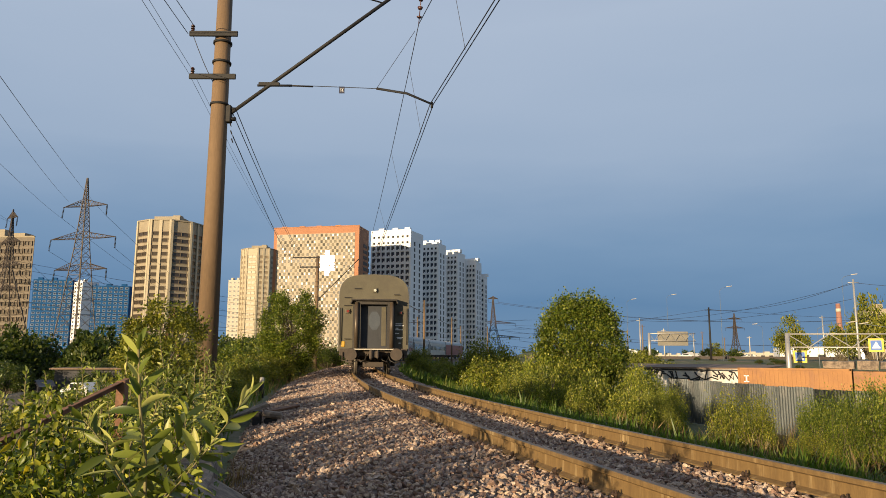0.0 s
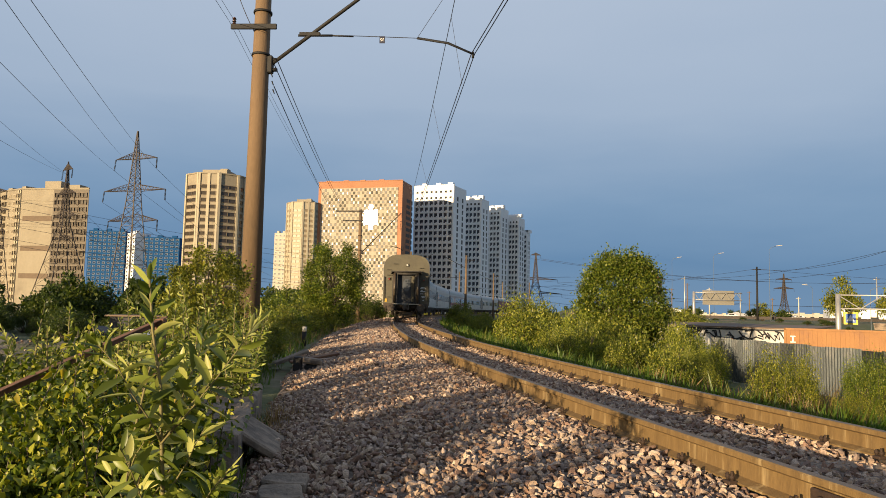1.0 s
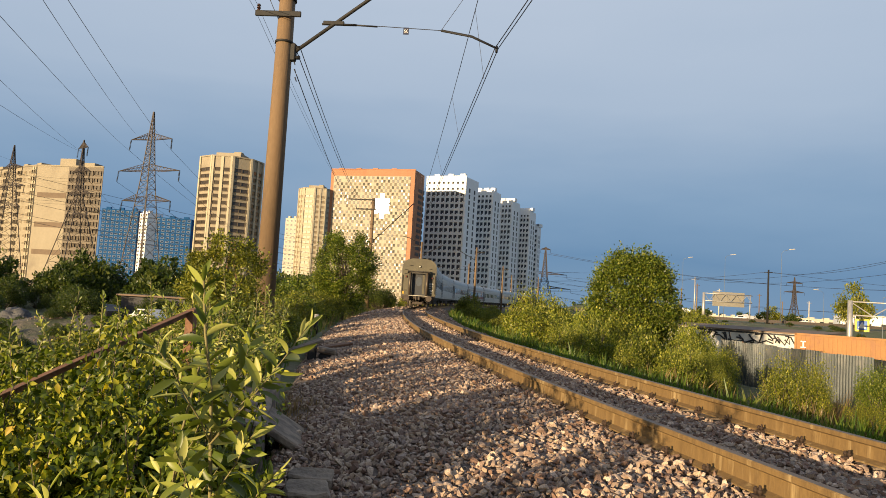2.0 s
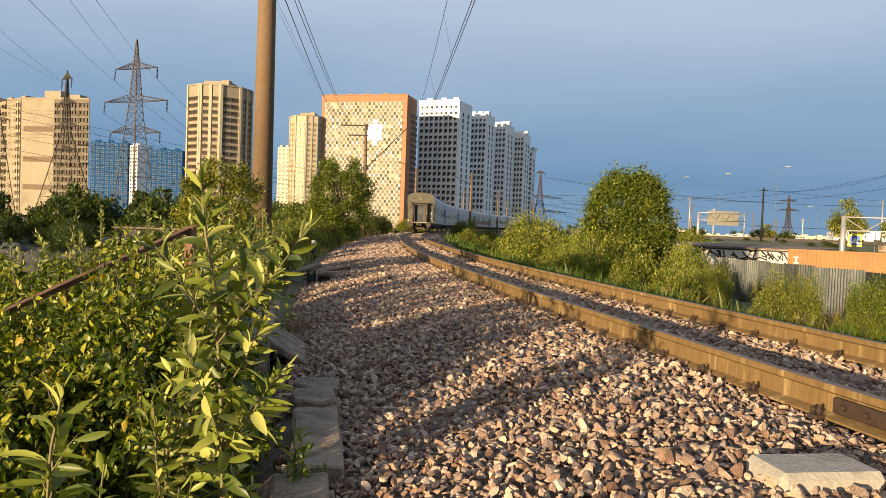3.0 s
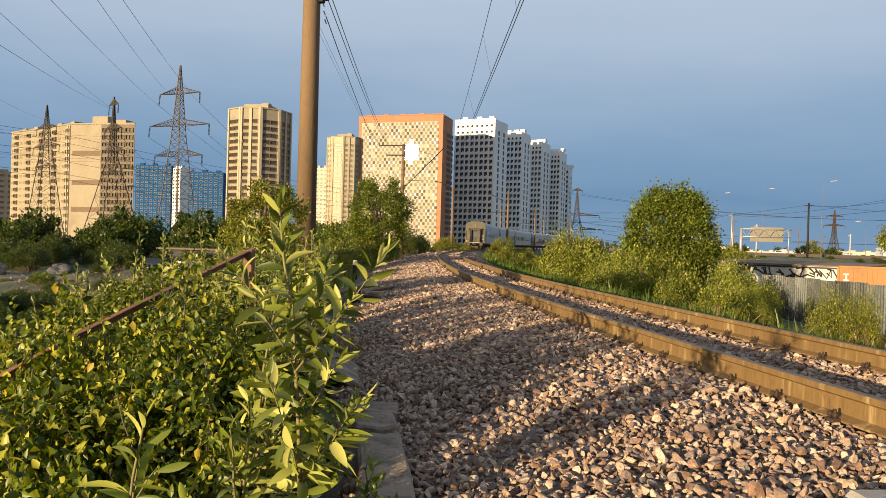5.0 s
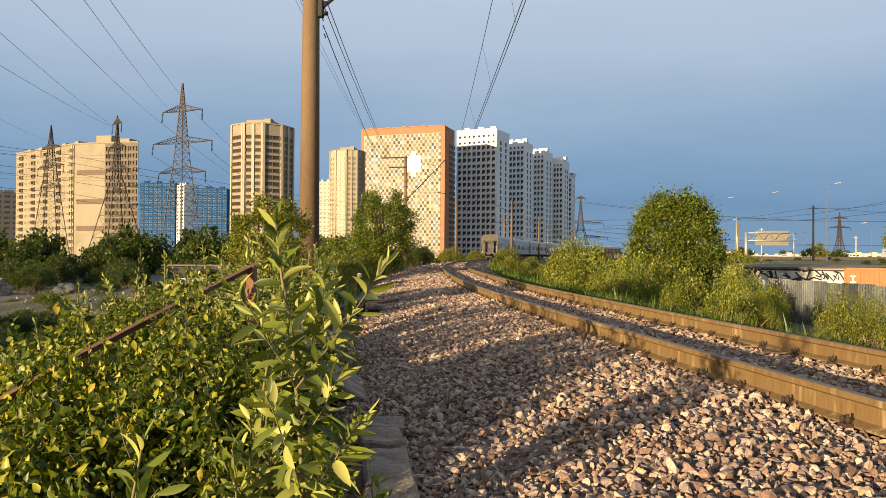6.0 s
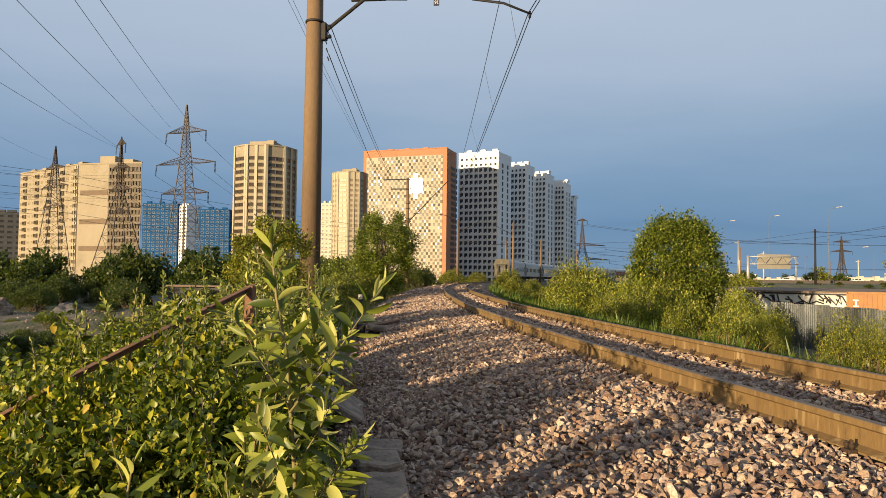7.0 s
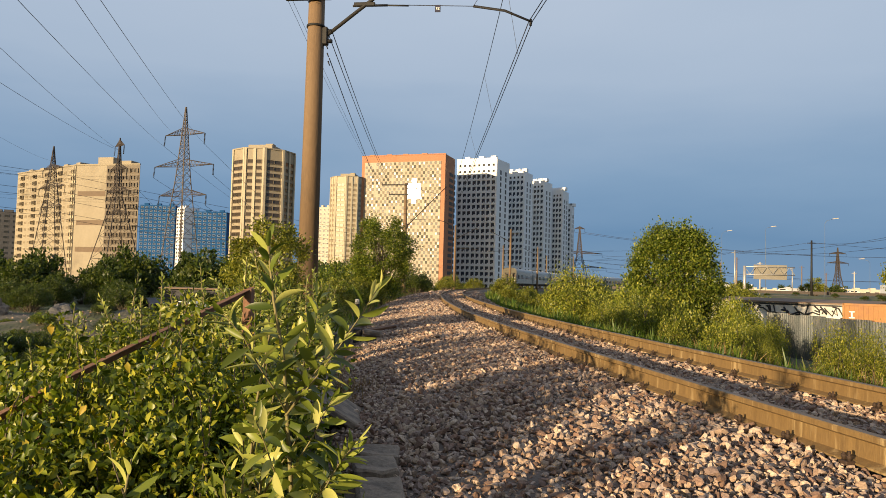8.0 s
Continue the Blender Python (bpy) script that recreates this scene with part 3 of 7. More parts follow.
M["door_grey"] = material("end_door_grey", (0.026, 0.028, 0.033), (0.045, 0.048, 0.055), 0.7, scale=3, fine=30, bump=0.05)
M["window_grey"] = material("door_pane_grey", (0.07, 0.08, 0.095), (0.10, 0.11, 0.125), 0.2, scale=4, bump=0)
M["underframe"] = material("underframe_grime", (0.05, 0.04, 0.032), (0.11, 0.085, 0.065), 0.85, 0.2, scale=4, fine=40, bump=0.25)
M["buffer"] = material("buffer_steel", (0.09, 0.075, 0.06), (0.15, 0.13, 0.105), 0.6, 0.4, scale=5, fine=40, bump=0.1)
M["lens_red"] = material("marker_lens", (0.14, 0.025, 0.018), (0.22, 0.04, 0.03), 0.2, scale=9, bump=0)
M["lens_clear"] = material("lamp_lens", (0.5, 0.48, 0.42), (0.65, 0.62, 0.55), 0.15, scale=9, bump=0)


def glass(name, tint, rough=0.06, spec=0.8):
    m = bpy.data.materials.new(name)
    m.use_nodes = True
    b = m.node_tree.nodes["Principled BSDF"]
    b.inputs["Base Color"].default_value = rgb(tint)
    b.inputs["Roughness"].default_value = rough
    b.inputs["Specular IOR Level"].default_value = spec
    return m


M["glass"] = glass("dark_window_glass", (0.02, 0.022, 0.025), 0.03, 0.3)
M["glass_shiny"] = glass("glint_glass", (0.03, 0.035, 0.04), 0.09)


def coach_profile(w=1.55, eave=3.45, top=4.40, low=1.02):
    pts = [(-w, low), (-w, eave)]
    for k in range(1, 12):
        a = math.pi * k / 12
        pts.append((-w * math.copysign(abs(math.cos(a)) ** 0.62, math.cos(a)), eave + (top - eave) * math.sin(a) ** 0.8))
    pts += [(w, eave), (w, low)]
    return pts


LEN = 23.6
PITCH = 24.5


def bogie(parent, y):
    bm = bmesh.new()
    for sx in (-0.95, 0.95):
        box(bm, (sx, y, 0.55), (0.12, 3.0, 0.22), bevel=0.03)
        for dy in (-1.2, 1.2):
            box(bm, (sx, y + dy, 0.52), (0.22, 0.34, 0.34), bevel=0.04)
        tube(bm, (sx, y - 0.35, 0.5), (sx, y - 0.35, 0.85), 0.11, n=8)
        tube(bm, (sx, y + 0.35, 0.5), (sx, y + 0.35, 0.85), 0.11, n=8)
    box(bm, (0, y, 0.7), (2.0, 0.5, 0.24), bevel=0.03)
    b = part("bogie", bm, M["underframe"], parent, "grimy steel bogie")
    for dy in (-1.2, 1.2):
        bm = bmesh.new()
        for sx in (-1, 1):
            tube(bm, (sx * (HALF - 0.07), y + dy, 0.475), (sx * (HALF + 0.06), y + dy, 0.475), 0.475, n=24)
            tube(bm, (sx * (HALF - 0.1), y + dy, 0.475), (sx * (HALF - 0.07), y + dy, 0.475), 0.505, n=24)
        tube(bm, (-0.75, y + dy, 0.475), (0.75, y + dy, 0.475), 0.08, n=8)
        part("wheelset", bm, M["buffer"], b)


def coach(label, side="coach_side", stripe=False, tail=False, loco=False):
    """A carriage that stands on the rails, nose along +y, its tail end at y = 0."""
    t = thing("railway_carriage" if not loco else "locomotive", 0, 0, 0, label, "railway carriage" if not loco else "locomotive", "carriages of the train")
    prof = coach_profile()
    k = len(prof)
    roof = {i for i in range(1, k - 2)}
    bm = bmesh.new()
    ys = [0.0, 0.06, LEN - 0.06, LEN]
    rings = [[bm.verts.new((u * (0.985 if y in (0.0, LEN) else 1), y, z)) for u, z in prof] for y in ys]
    for a, b in zip(rings, rings[1:]):
        for i in range(k):
            f = bm.faces.new((a[i], b[i], b[(i + 1) % k], a[(i + 1) % k]))
            f.material_index = 1 if i in roof else 0
            f.smooth = i in roof
    for r, rev in ((rings[0], False), (rings[-1], True)):
        f = bm.faces.new(list(reversed(r)) if rev else r)
        f.material_index = 2
    bmesh.ops.recalc_face_normals(bm, faces=bm.faces)
    part("body", bm, (M[side], M["coach_roof"], M["coach"]), t)
    # ribs along the sides and, where it has one, a red band
    for sx in (-1, 1):
        bm = bmesh.new()
        for z in (1.25, 1.42, 1.59, 1.76, 3.05, 3.2):
            box(bm, (sx * 1.56, LEN / 2, z), (0.03, LEN - 0.3, 0.05))
        part("rib", bm, M["coach_red"] if stripe else M[side], t)
        if not loco:
            for w in range(11):
                bm = bmesh.new()
                box(bm, (sx * 1.555, 2.3 + w * 1.9, 2.45), (0.02, 1.0, 0.85))
                part("window", bm, M["glass"], t)
            for y in (0.8, LEN - 0.8):
                bm = bmesh.new()
                box(bm, (sx * 1.56, y, 2.2), (0.03, 0.7, 1.95), bevel=0.01)
                part("side_door", bm, M["door_grey"], t)
    if stripe:
        for sx in (-1, 1):
            bm = bmesh.new()
            box(bm, (sx * 1.553, LEN / 2, 1.85), (0.016, LEN - 0.2, 0.45))
            part("stripe", bm, M["coach_red"], t, "dull red stripe")
    for y in (3.0, 7.0, 11.0, 15.0, 20.0):
        bm = bmesh.new()
        box(bm, (0, y, 4.42), (0.5, 0.7, 0.12), bevel=0.04)
        part("roof_vent", bm, M["coach_roof"], t)
    bm = bmesh.new()
    box(bm, (0, LEN / 2, 0.88), (2.7, LEN - 0.3, 0.2), bevel=0.03)
    for y in (8.0, 12.5, 15.5):
        box(bm, (0.0, y, 0.62), (2.3, 1.8, 0.45), bevel=0.05)
    part("underframe", bm, M["underframe"], t)
    bogie(t, 3.2)
    bogie(t, LEN - 3.2)
    if loco:
        bm = bmesh.new()
        for y in (4.0, 18.0):
            tube(bm, (0, y, 4.3), (0, y + 0.9, 4.75), 0.03, n=6)
            tube(bm, (0, y + 0.9, 4.75), (0, y, 5.3), 0.03, n=6)
            tube(bm, (-0.9, y, 5.3), (0.9, y, 5.3), 0.04, n=6)
        part("pantograph", bm, M["iron"], t)
    if tail:
        tail_end(t)
    else:
        bm = bmesh.new()
        box(bm, (0, -0.2, 2.2), (1.5, 0.42, 2.3), bevel=0.08)
        part("gangway", bm, M["gangway"], t)
    return t


def ring_panel(bm, x0, x1, z0, z1, hx0, hx1, hz0, hz1, y, d):
    """A flat panel with a square opening, d thick."""
    for a, b, c, e in ((x0, hx0, z0, z1), (hx1, x1, z0, z1), (hx0, hx1, hz1, z1), (hx0, hx1, z0, hz0)):
        if b - a > 0.002 and e - c > 0.002:
            box(bm, ((a + b) / 2, y, (c + e) / 2), (b - a, d, e - c))


def tail_end(t):
    """The end wall of the last carriage: gangway, door, lamps, buffers, coupler and hoses."""
    g = part("gangway", *gangway_mesh(), t, "dark gangway frame with a hood")
    for sx in (-1, 1):
        bm = bmesh.new()
        tube(bm, (sx * 0.76, -0.47, 1.16), (sx * 0.76, -0.47, 3.12), 0.085, n=16)
        part("roller", bm, M["gangway_panel"], g, "upright padded roller of the gangway")
    bm = bmesh.new()
    box(bm, (0, -0.03, 2.13), (1.2, 0.05, 1.95), bevel=0.01)
    dr = part("end_door", bm, M["door_grey"], t, "grey end door with an eight-sided window")
    bm = bmesh.new()
    vs = [bm.verts.new((0.02 + 0.27 * math.cos(a), -0.062, 2.35 + 0.43 * math.sin(a))) for a in [math.pi / 8 + i * math.pi / 4 for i in range(8)]]
    bm.faces.new(vs)
    r = bmesh.ops.extrude_face_region(bm, geom=bm.faces[:])
    bmesh.ops.translate(bm, vec=(0, 0.02, 0), verts=[v for v in r["geom"] if isinstance(v, bmesh.types.BMVert)])
    part("door_window", bm, M["window_grey"], dr, "eight-sided window with a pale frame")
    # paler strip laid on the door for sunlight on its right part
    bm = bmesh.new()
    box(bm, (0.43, -0.07, 2.1), (0.2, 0.03, 1.7), bevel=0.005)
    part("door_lit_strip", bm, M["coach"], dr)
    # plates and lamps on the wall
    for x, z, s, mt in ((-1.14, 2.75, 0.16, "lens_red"), (1.16, 2.7, 0.14, "lens_red"), (0.03, 3.68, 0.16, "lens_clear")):
        bm = bmesh.new()
        box(bm, (x, -0.03, z), (s * 1.35, 0.06, s * 1.35), bevel=0.015)
        tube(bm, (x, -0.03, z), (x, -0.11, z), s * 0.55, s * 0.45, n=12)
        lamp_ = part("marker_lamp", bm, M["coach"], t, "small marker lamp in a square housing")
        bm = bmesh.new()
        tube(bm, (x, -0.112, z), (x, -0.118, z), s * 0.38, n=12)
        part("lens", bm, M[mt], lamp_)
    for x, z, w in ((-0.72, 3.75, 0.3), (-1.15, 3.35, 0.3), (-1.13, 3.0, 0.34), (-1.14, 1.55, 0.26), (1.0, 3.5, 0.25)):
        bm = bmesh.new()
        box(bm, (x, -0.04, z), (w, 0.08, 0.03), bevel=0.005)
        part("grab_rail", bm, M["iron"], t)
    for sx in (-1, 1):
        bm = bmesh.new()
        tube(bm, (sx * 1.45, -0.08, 1.3), (sx * 1.45, -0.08, 2.9), 0.022, n=6)
        part("hand_pole", bm, M["iron"], t)
    for k, (z, w, x) in enumerate(((2.22, 0.30, 1.10), (2.14, 0.38, 1.12), (2.03, 0.12, 1.02), (1.96, 0.34, 1.10), (1.80, 0.2, 1.02), (1.62, 0.26, 1.14), (1.57, 0.2, 1.14), (1.38, 0.1, 1.14))):
        bm = bmesh.new()
        box(bm, (x, -0.012, z), (w, 0.012, 0.035))
        part("lettering", bm, M["white_paint"], t, "row of small white lettering")
    bm = bmesh.new()
    box(bm, (-1.33, -0.02, 1.33), (0.16, 0.03, 0.24), bevel=0.02)
    part("tail_disc", bm, M["leaf_yellow_plate"], t, "small yellow plate")
    # step plate, end beam, buffers
    bm = bmesh.new()
    box(bm, (0, -0.26, 1.10), (1.75, 0.5, 0.05), bevel=0.01)
    part("step_plate", bm, M["white_dirty"], t, "pale worn step plate")
    bm = bmesh.new()
    box(bm, (0, -0.02, 0.98), (2.95, 0.16, 0.3), bevel=0.02)
    part("end_beam", bm, M["underframe"], t)
    for sx in (-1, 1):
        bm = bmesh.new()
        tube(bm, (sx * 0.98, 0.0, 0.88), (sx * 0.98, -0.5, 0.88), 0.12, n=14)
        tube(bm, (sx * 0.98, -0.5, 0.88), (sx * 0.98, -0.56, 0.88), 0.27, 0.255, n=24)
        part("buffer", bm, M["underframe"], t, "round rust-brown steel buffer")
        bm = bmesh.new()
        chain(bm, [(sx * 0.62, -0.2, 0.85), (sx * 0.72, -0.36, 0.62), (sx * 0.95, -0.4, 0.5), (sx * 1.18, -0.34, 0.6), (sx * 1.25, -0.15, 0.85)], 0.022, n=6)
        chain(bm, [(sx * 0.3, -0.2, 0.9), (sx * 0.36, -0.42, 0.66), (sx * 0.55, -0.42, 0.55), (sx * 0.66, -0.2, 0.8)], 0.022, n=6)
        part("hose", bm, M["gangway"], t, "looped black hose")
    bm = bmesh.new()
    box(bm, (0, -0.35, 0.88), (0.34, 0.7, 0.3), bevel=0.05)
    box(bm, (-0.12, -0.72, 0.88), (0.14, 0.26, 0.42), bevel=0.05)
    box(bm, (0.16, -0.7, 0.88), (0.12, 0.2, 0.36), bevel=0.05)
    part("coupler", bm, M["underframe"], t, "heavy automatic coupler")
    bm = bmesh.new()
    box(bm, (0, -0.1, 0.45), (0.9, 0.12, 0.22), bevel=0.02)
    part("guard_bar", bm, M["underframe"], t)
    for sx in (-1, 1):
        bm = bmesh.new()
        box(bm, (sx * 1.22, -0.05, 0.62), (0.28, 0.3, 0.05), bevel=0.01)
        box(bm, (sx * 1.34, -0.05, 0.78), (0.04, 0.3, 0.4), bevel=0.01)
        part("footstep", bm, M["underframe"], t)


def gangway_mesh():
    bm = bmesh.new()
    ring_panel(bm, -0.92, 0.92, 1.1, 3.28, -0.6, 0.6, 1.12, 3.02, -0.12, 0.2)
    ring_panel(bm, -0.80, 0.80, 1.14, 3.2, -0.58, 0.58, 1.16, 3.04, -0.3, 0.24)
    box(bm, (0, -0.30, 3.24), (2.0, 0.62, 0.07), Matrix.Rotation(radians(4), 3, "X"), bevel=0.02)
    for sx in (-1, 1):
        box(bm, (sx * 0.98, -0.28, 3.15), (0.05, 0.5, 0.16), Matrix.Rotation(radians(-30 * sx), 3, "Y"), bevel=0.01)
    return bm, M["gangway"]


M["leaf_yellow_plate"] = material("yellow_plate", (0.45, 0.27, 0.03), (0.55, 0.34, 0.05), 0.6, scale=6, bump=0)
M["white_dirty"] = material("white_dirty", (0.42, 0.38, 0.31), (0.58, 0.53, 0.44), 0.6, scale=4, fine=30, bump=0.05)

TAIL0, SPEED = 31.8, 15.6


def build_train():
    cars = [coach("grey railway carriage with a dark gangway at its tail end", tail=True)]
    cars.append(coach("silver-grey railway carriage with dark windows"))
    cars.append(coach("silver-grey railway carriage with dark windows"))
    cars.append(coach("silver-grey railway carriage with dull red stripe", stripe=True))
    cars.append(coach("silver-grey railway carriage with dark windows"))
    cars.append(coach("silver-grey railway carriage with dark windows"))
    cars.append(coach("dull red locomotive at the head of the train", side="coach_red", loco=True))
    return cars


CARS = build_train()


def car_pose(i, t):
    s = TAIL0 + SPEED * t + i * PITCH
    a, b = track(s + 3.2, 0.06, 0.20), track(s + LEN - 3.2, 0.06, 0.20)
    d = (b - a).normalized()
    yaw = math.atan2(-d.x, d.y)
    p = a - d * 3.2
    return pose(p.x, p.y, p.z, 0, 0, math.degrees(yaw))


# lean of the swaying shoots, degrees towards +x, second by half second
SWAY = (2.2, -0.8, 0.4, -0.5, 0.6, -0.4, 0.3, -0.3, 0.4, -0.2, 0.3, -0.4, 0.2, -0.5, 0.3, 0.6, -0.7)


def motions():
    for j, p in enumerate(SWAYING):
        x, y, z = p.matrix_basis.translation
        walk(p, [(k * 0.5, pose(x, y, z, 0.5 * SWAY[(k + 3) % 17], a * (1 - 0.15 * j), 0)) for k, a in enumerate(SWAY)])
    for i, c in enumerate(CARS):
        walk(c, [(k * 0.5, car_pose(i, k * 0.5)) for k in range(17)])

# ---------------------------------------------------------------- far buildings


def window_mesh(name, w, h, pane, frame_mat, proud=0.06, bar=True):
    """A window in its own frame, its outer face towards -y."""
    bm = bmesh.new()
    e = min(w, h) * 0.09
    for c, s in (((0, -proud / 2, h / 2 - e / 2), (w, proud, e)), ((0, -proud / 2, -h / 2 + e / 2), (w, proud, e)),
                 ((-w / 2 + e / 2, -proud / 2, 0), (e, proud, h - 2 * e)), ((w / 2 - e / 2, -proud / 2, 0), (e, proud, h - 2 * e))):
        box(bm, c, s)
    if bar:
        box(bm, (0, -proud / 2, 0), (e * 0.7, proud * 0.9, h - 2 * e))
    f = bm.faces.new([bm.verts.new(p) for p in ((-w / 2 + e, -0.012, -h / 2 + e), (w / 2 - e, -0.012, -h / 2 + e), (w / 2 - e, -0.012, h / 2 - e), (-w / 2 + e, -0.012, h / 2 - e))])
    f.material_index = 1
    return mesh_of(name, bm, frame_mat, pane)


class Face:
    """One upright face of a building, from corner a to corner b as seen from outside left to right."""

    def __init__(self, a, b):
        self.a, self.b = Vector(a), Vector(b)
        self.d = (self.b - self.a).normalized()
        self.len = (self.b - self.a).length
        self.out = Vector((self.d.y, -self.d.x, 0))
        self.ang = math.atan2(self.d.y, self.d.x)

    def at(self, x, z, proud=0.0):
        p = self.a + self.d * x + self.out * proud
        return Matrix.Translation((p.x, p.y, z)) @ Matrix.Rotation(self.ang, 4, "Z")


def slab(bm, m, x, z, w, h, d, proud, mi=0):
    """A block on a face: middle at x, z of the frame m, w by h, d thick, its front proud of the face."""
    vs = box(bm, (x, -proud + d / 2, z), (w, d, h), mi=mi)
    bmesh.ops.transform(bm, matrix=m, verts=vs)


def prism(bm, pts, z0, z1, mi=0):
    lo, hi = [bm.verts.new((p[0], p[1], z0)) for p in pts], [bm.verts.new((p[0], p[1], z1)) for p in pts]
    n = len(pts)
    for i in range(n):
        bm.faces.new((lo[i], lo[(i + 1) % n], hi[(i + 1) % n], hi[i])).material_index = mi
    bm.faces.new(hi).material_index = mi
    bm.faces.new(list(reversed(lo))).material_index = mi


M["brick_orange"] = material("facade_orange", (0.33, 0.145, 0.075), (0.40, 0.19, 0.10), 0.8, scale=0.2, fine=1.2, bump=0.1)
M["facade_pale"] = material("facade_pale", (0.42, 0.37, 0.30), (0.50, 0.45, 0.37), 0.8, scale=0.15, fine=1.0, bump=0.05)
M["facade_white"] = material("facade_white", (0.74, 0.75, 0.76), (0.82, 0.83, 0.84), 0.75, scale=0.1, fine=1.0, bump=0.05)
M["facade_beige"] = material("facade_beige", (0.26, 0.22, 0.155), (0.32, 0.275, 0.20), 0.8, scale=0.12, fine=1.0, bump=0.05, dirt=(0.21, 0.175, 0.125))
M["facade_brown"] = material("facade_brown", (0.12, 0.085, 0.055), (0.17, 0.12, 0.08), 0.8, scale=0.3, fine=1.0, bump=0.05)
M["facade_taupe"] = material("facade_taupe", (0.13, 0.11, 0.085), (0.18, 0.15, 0.115), 0.8, scale=0.2, fine=1.0, bump=0.05)
M["facade_grey"] = material("facade_grey", (0.30, 0.31, 0.33), (0.40, 0.41, 0.43), 0.8, scale=0.2, fine=1.0, bump=0.05)
M["facade_dark"] = material("facade_dark", (0.045, 0.045, 0.05), (0.085, 0.085, 0.09), 0.8, scale=0.3, fine=1.0, bump=0.05)
M["facade_cream"] = material("facade_cream", (0.38, 0.33, 0.235), (0.46, 0.40, 0.29), 0.8, scale=0.12, fine=1.0, bump=0.05)
M["front_pale"] = material("front_pale", (0.36, 0.31, 0.235), (0.43, 0.38, 0.295), 0.8, scale=0.15, fine=1.0, bump=0.05)
M["frame_brown"] = material("balcony_frame_brown", (0.13, 0.10, 0.07), (0.20, 0.155, 0.11), 0.7, scale=0.5, bump=0)
M["facade_blue"] = material("facade_blue", (0.012, 0.065, 0.18), (0.022, 0.09, 0.23), 0.9, scale=0.1, fine=0.8, bump=0.0, spec=0.1)
M["panel_grey"] = material("panel_greige", (0.055, 0.05, 0.038), (0.20, 0.17, 0.12), 0.7, scale=0.4, fine=1.5, bump=0, island=0.9)
M["frame_pale"] = material("window_frame_pale", (0.5, 0.46, 0.4), (0.6, 0.56, 0.5), 0.6, scale=1, bump=0)
M["frame_dark"] = material("window_frame_dark", (0.06, 0.06, 0.065), (0.10, 0.10, 0.11), 0.6, scale=1, bump=0)
M["balcony_glass"] = glass("balcony_glass", (0.055, 0.045, 0.035), 0.12, 0.4)
M["pane_deep"] = glass("blue_pane", (0.008, 0.035, 0.09), 0.5, 0.2)
M["pane_dull"] = glass("dull_pane", (0.03, 0.032, 0.032), 0.4, 0.3)
# warm pale pane; on the cream tower its colour holds the sunlight on the glass
M["pane_warm"] = glass("warm_pale_pane", (0.24, 0.19, 0.125), 0.4, 0.4)
M["pane_blue"] = glass("tower_pane", (0.045, 0.055, 0.075), 0.25, 0.4)


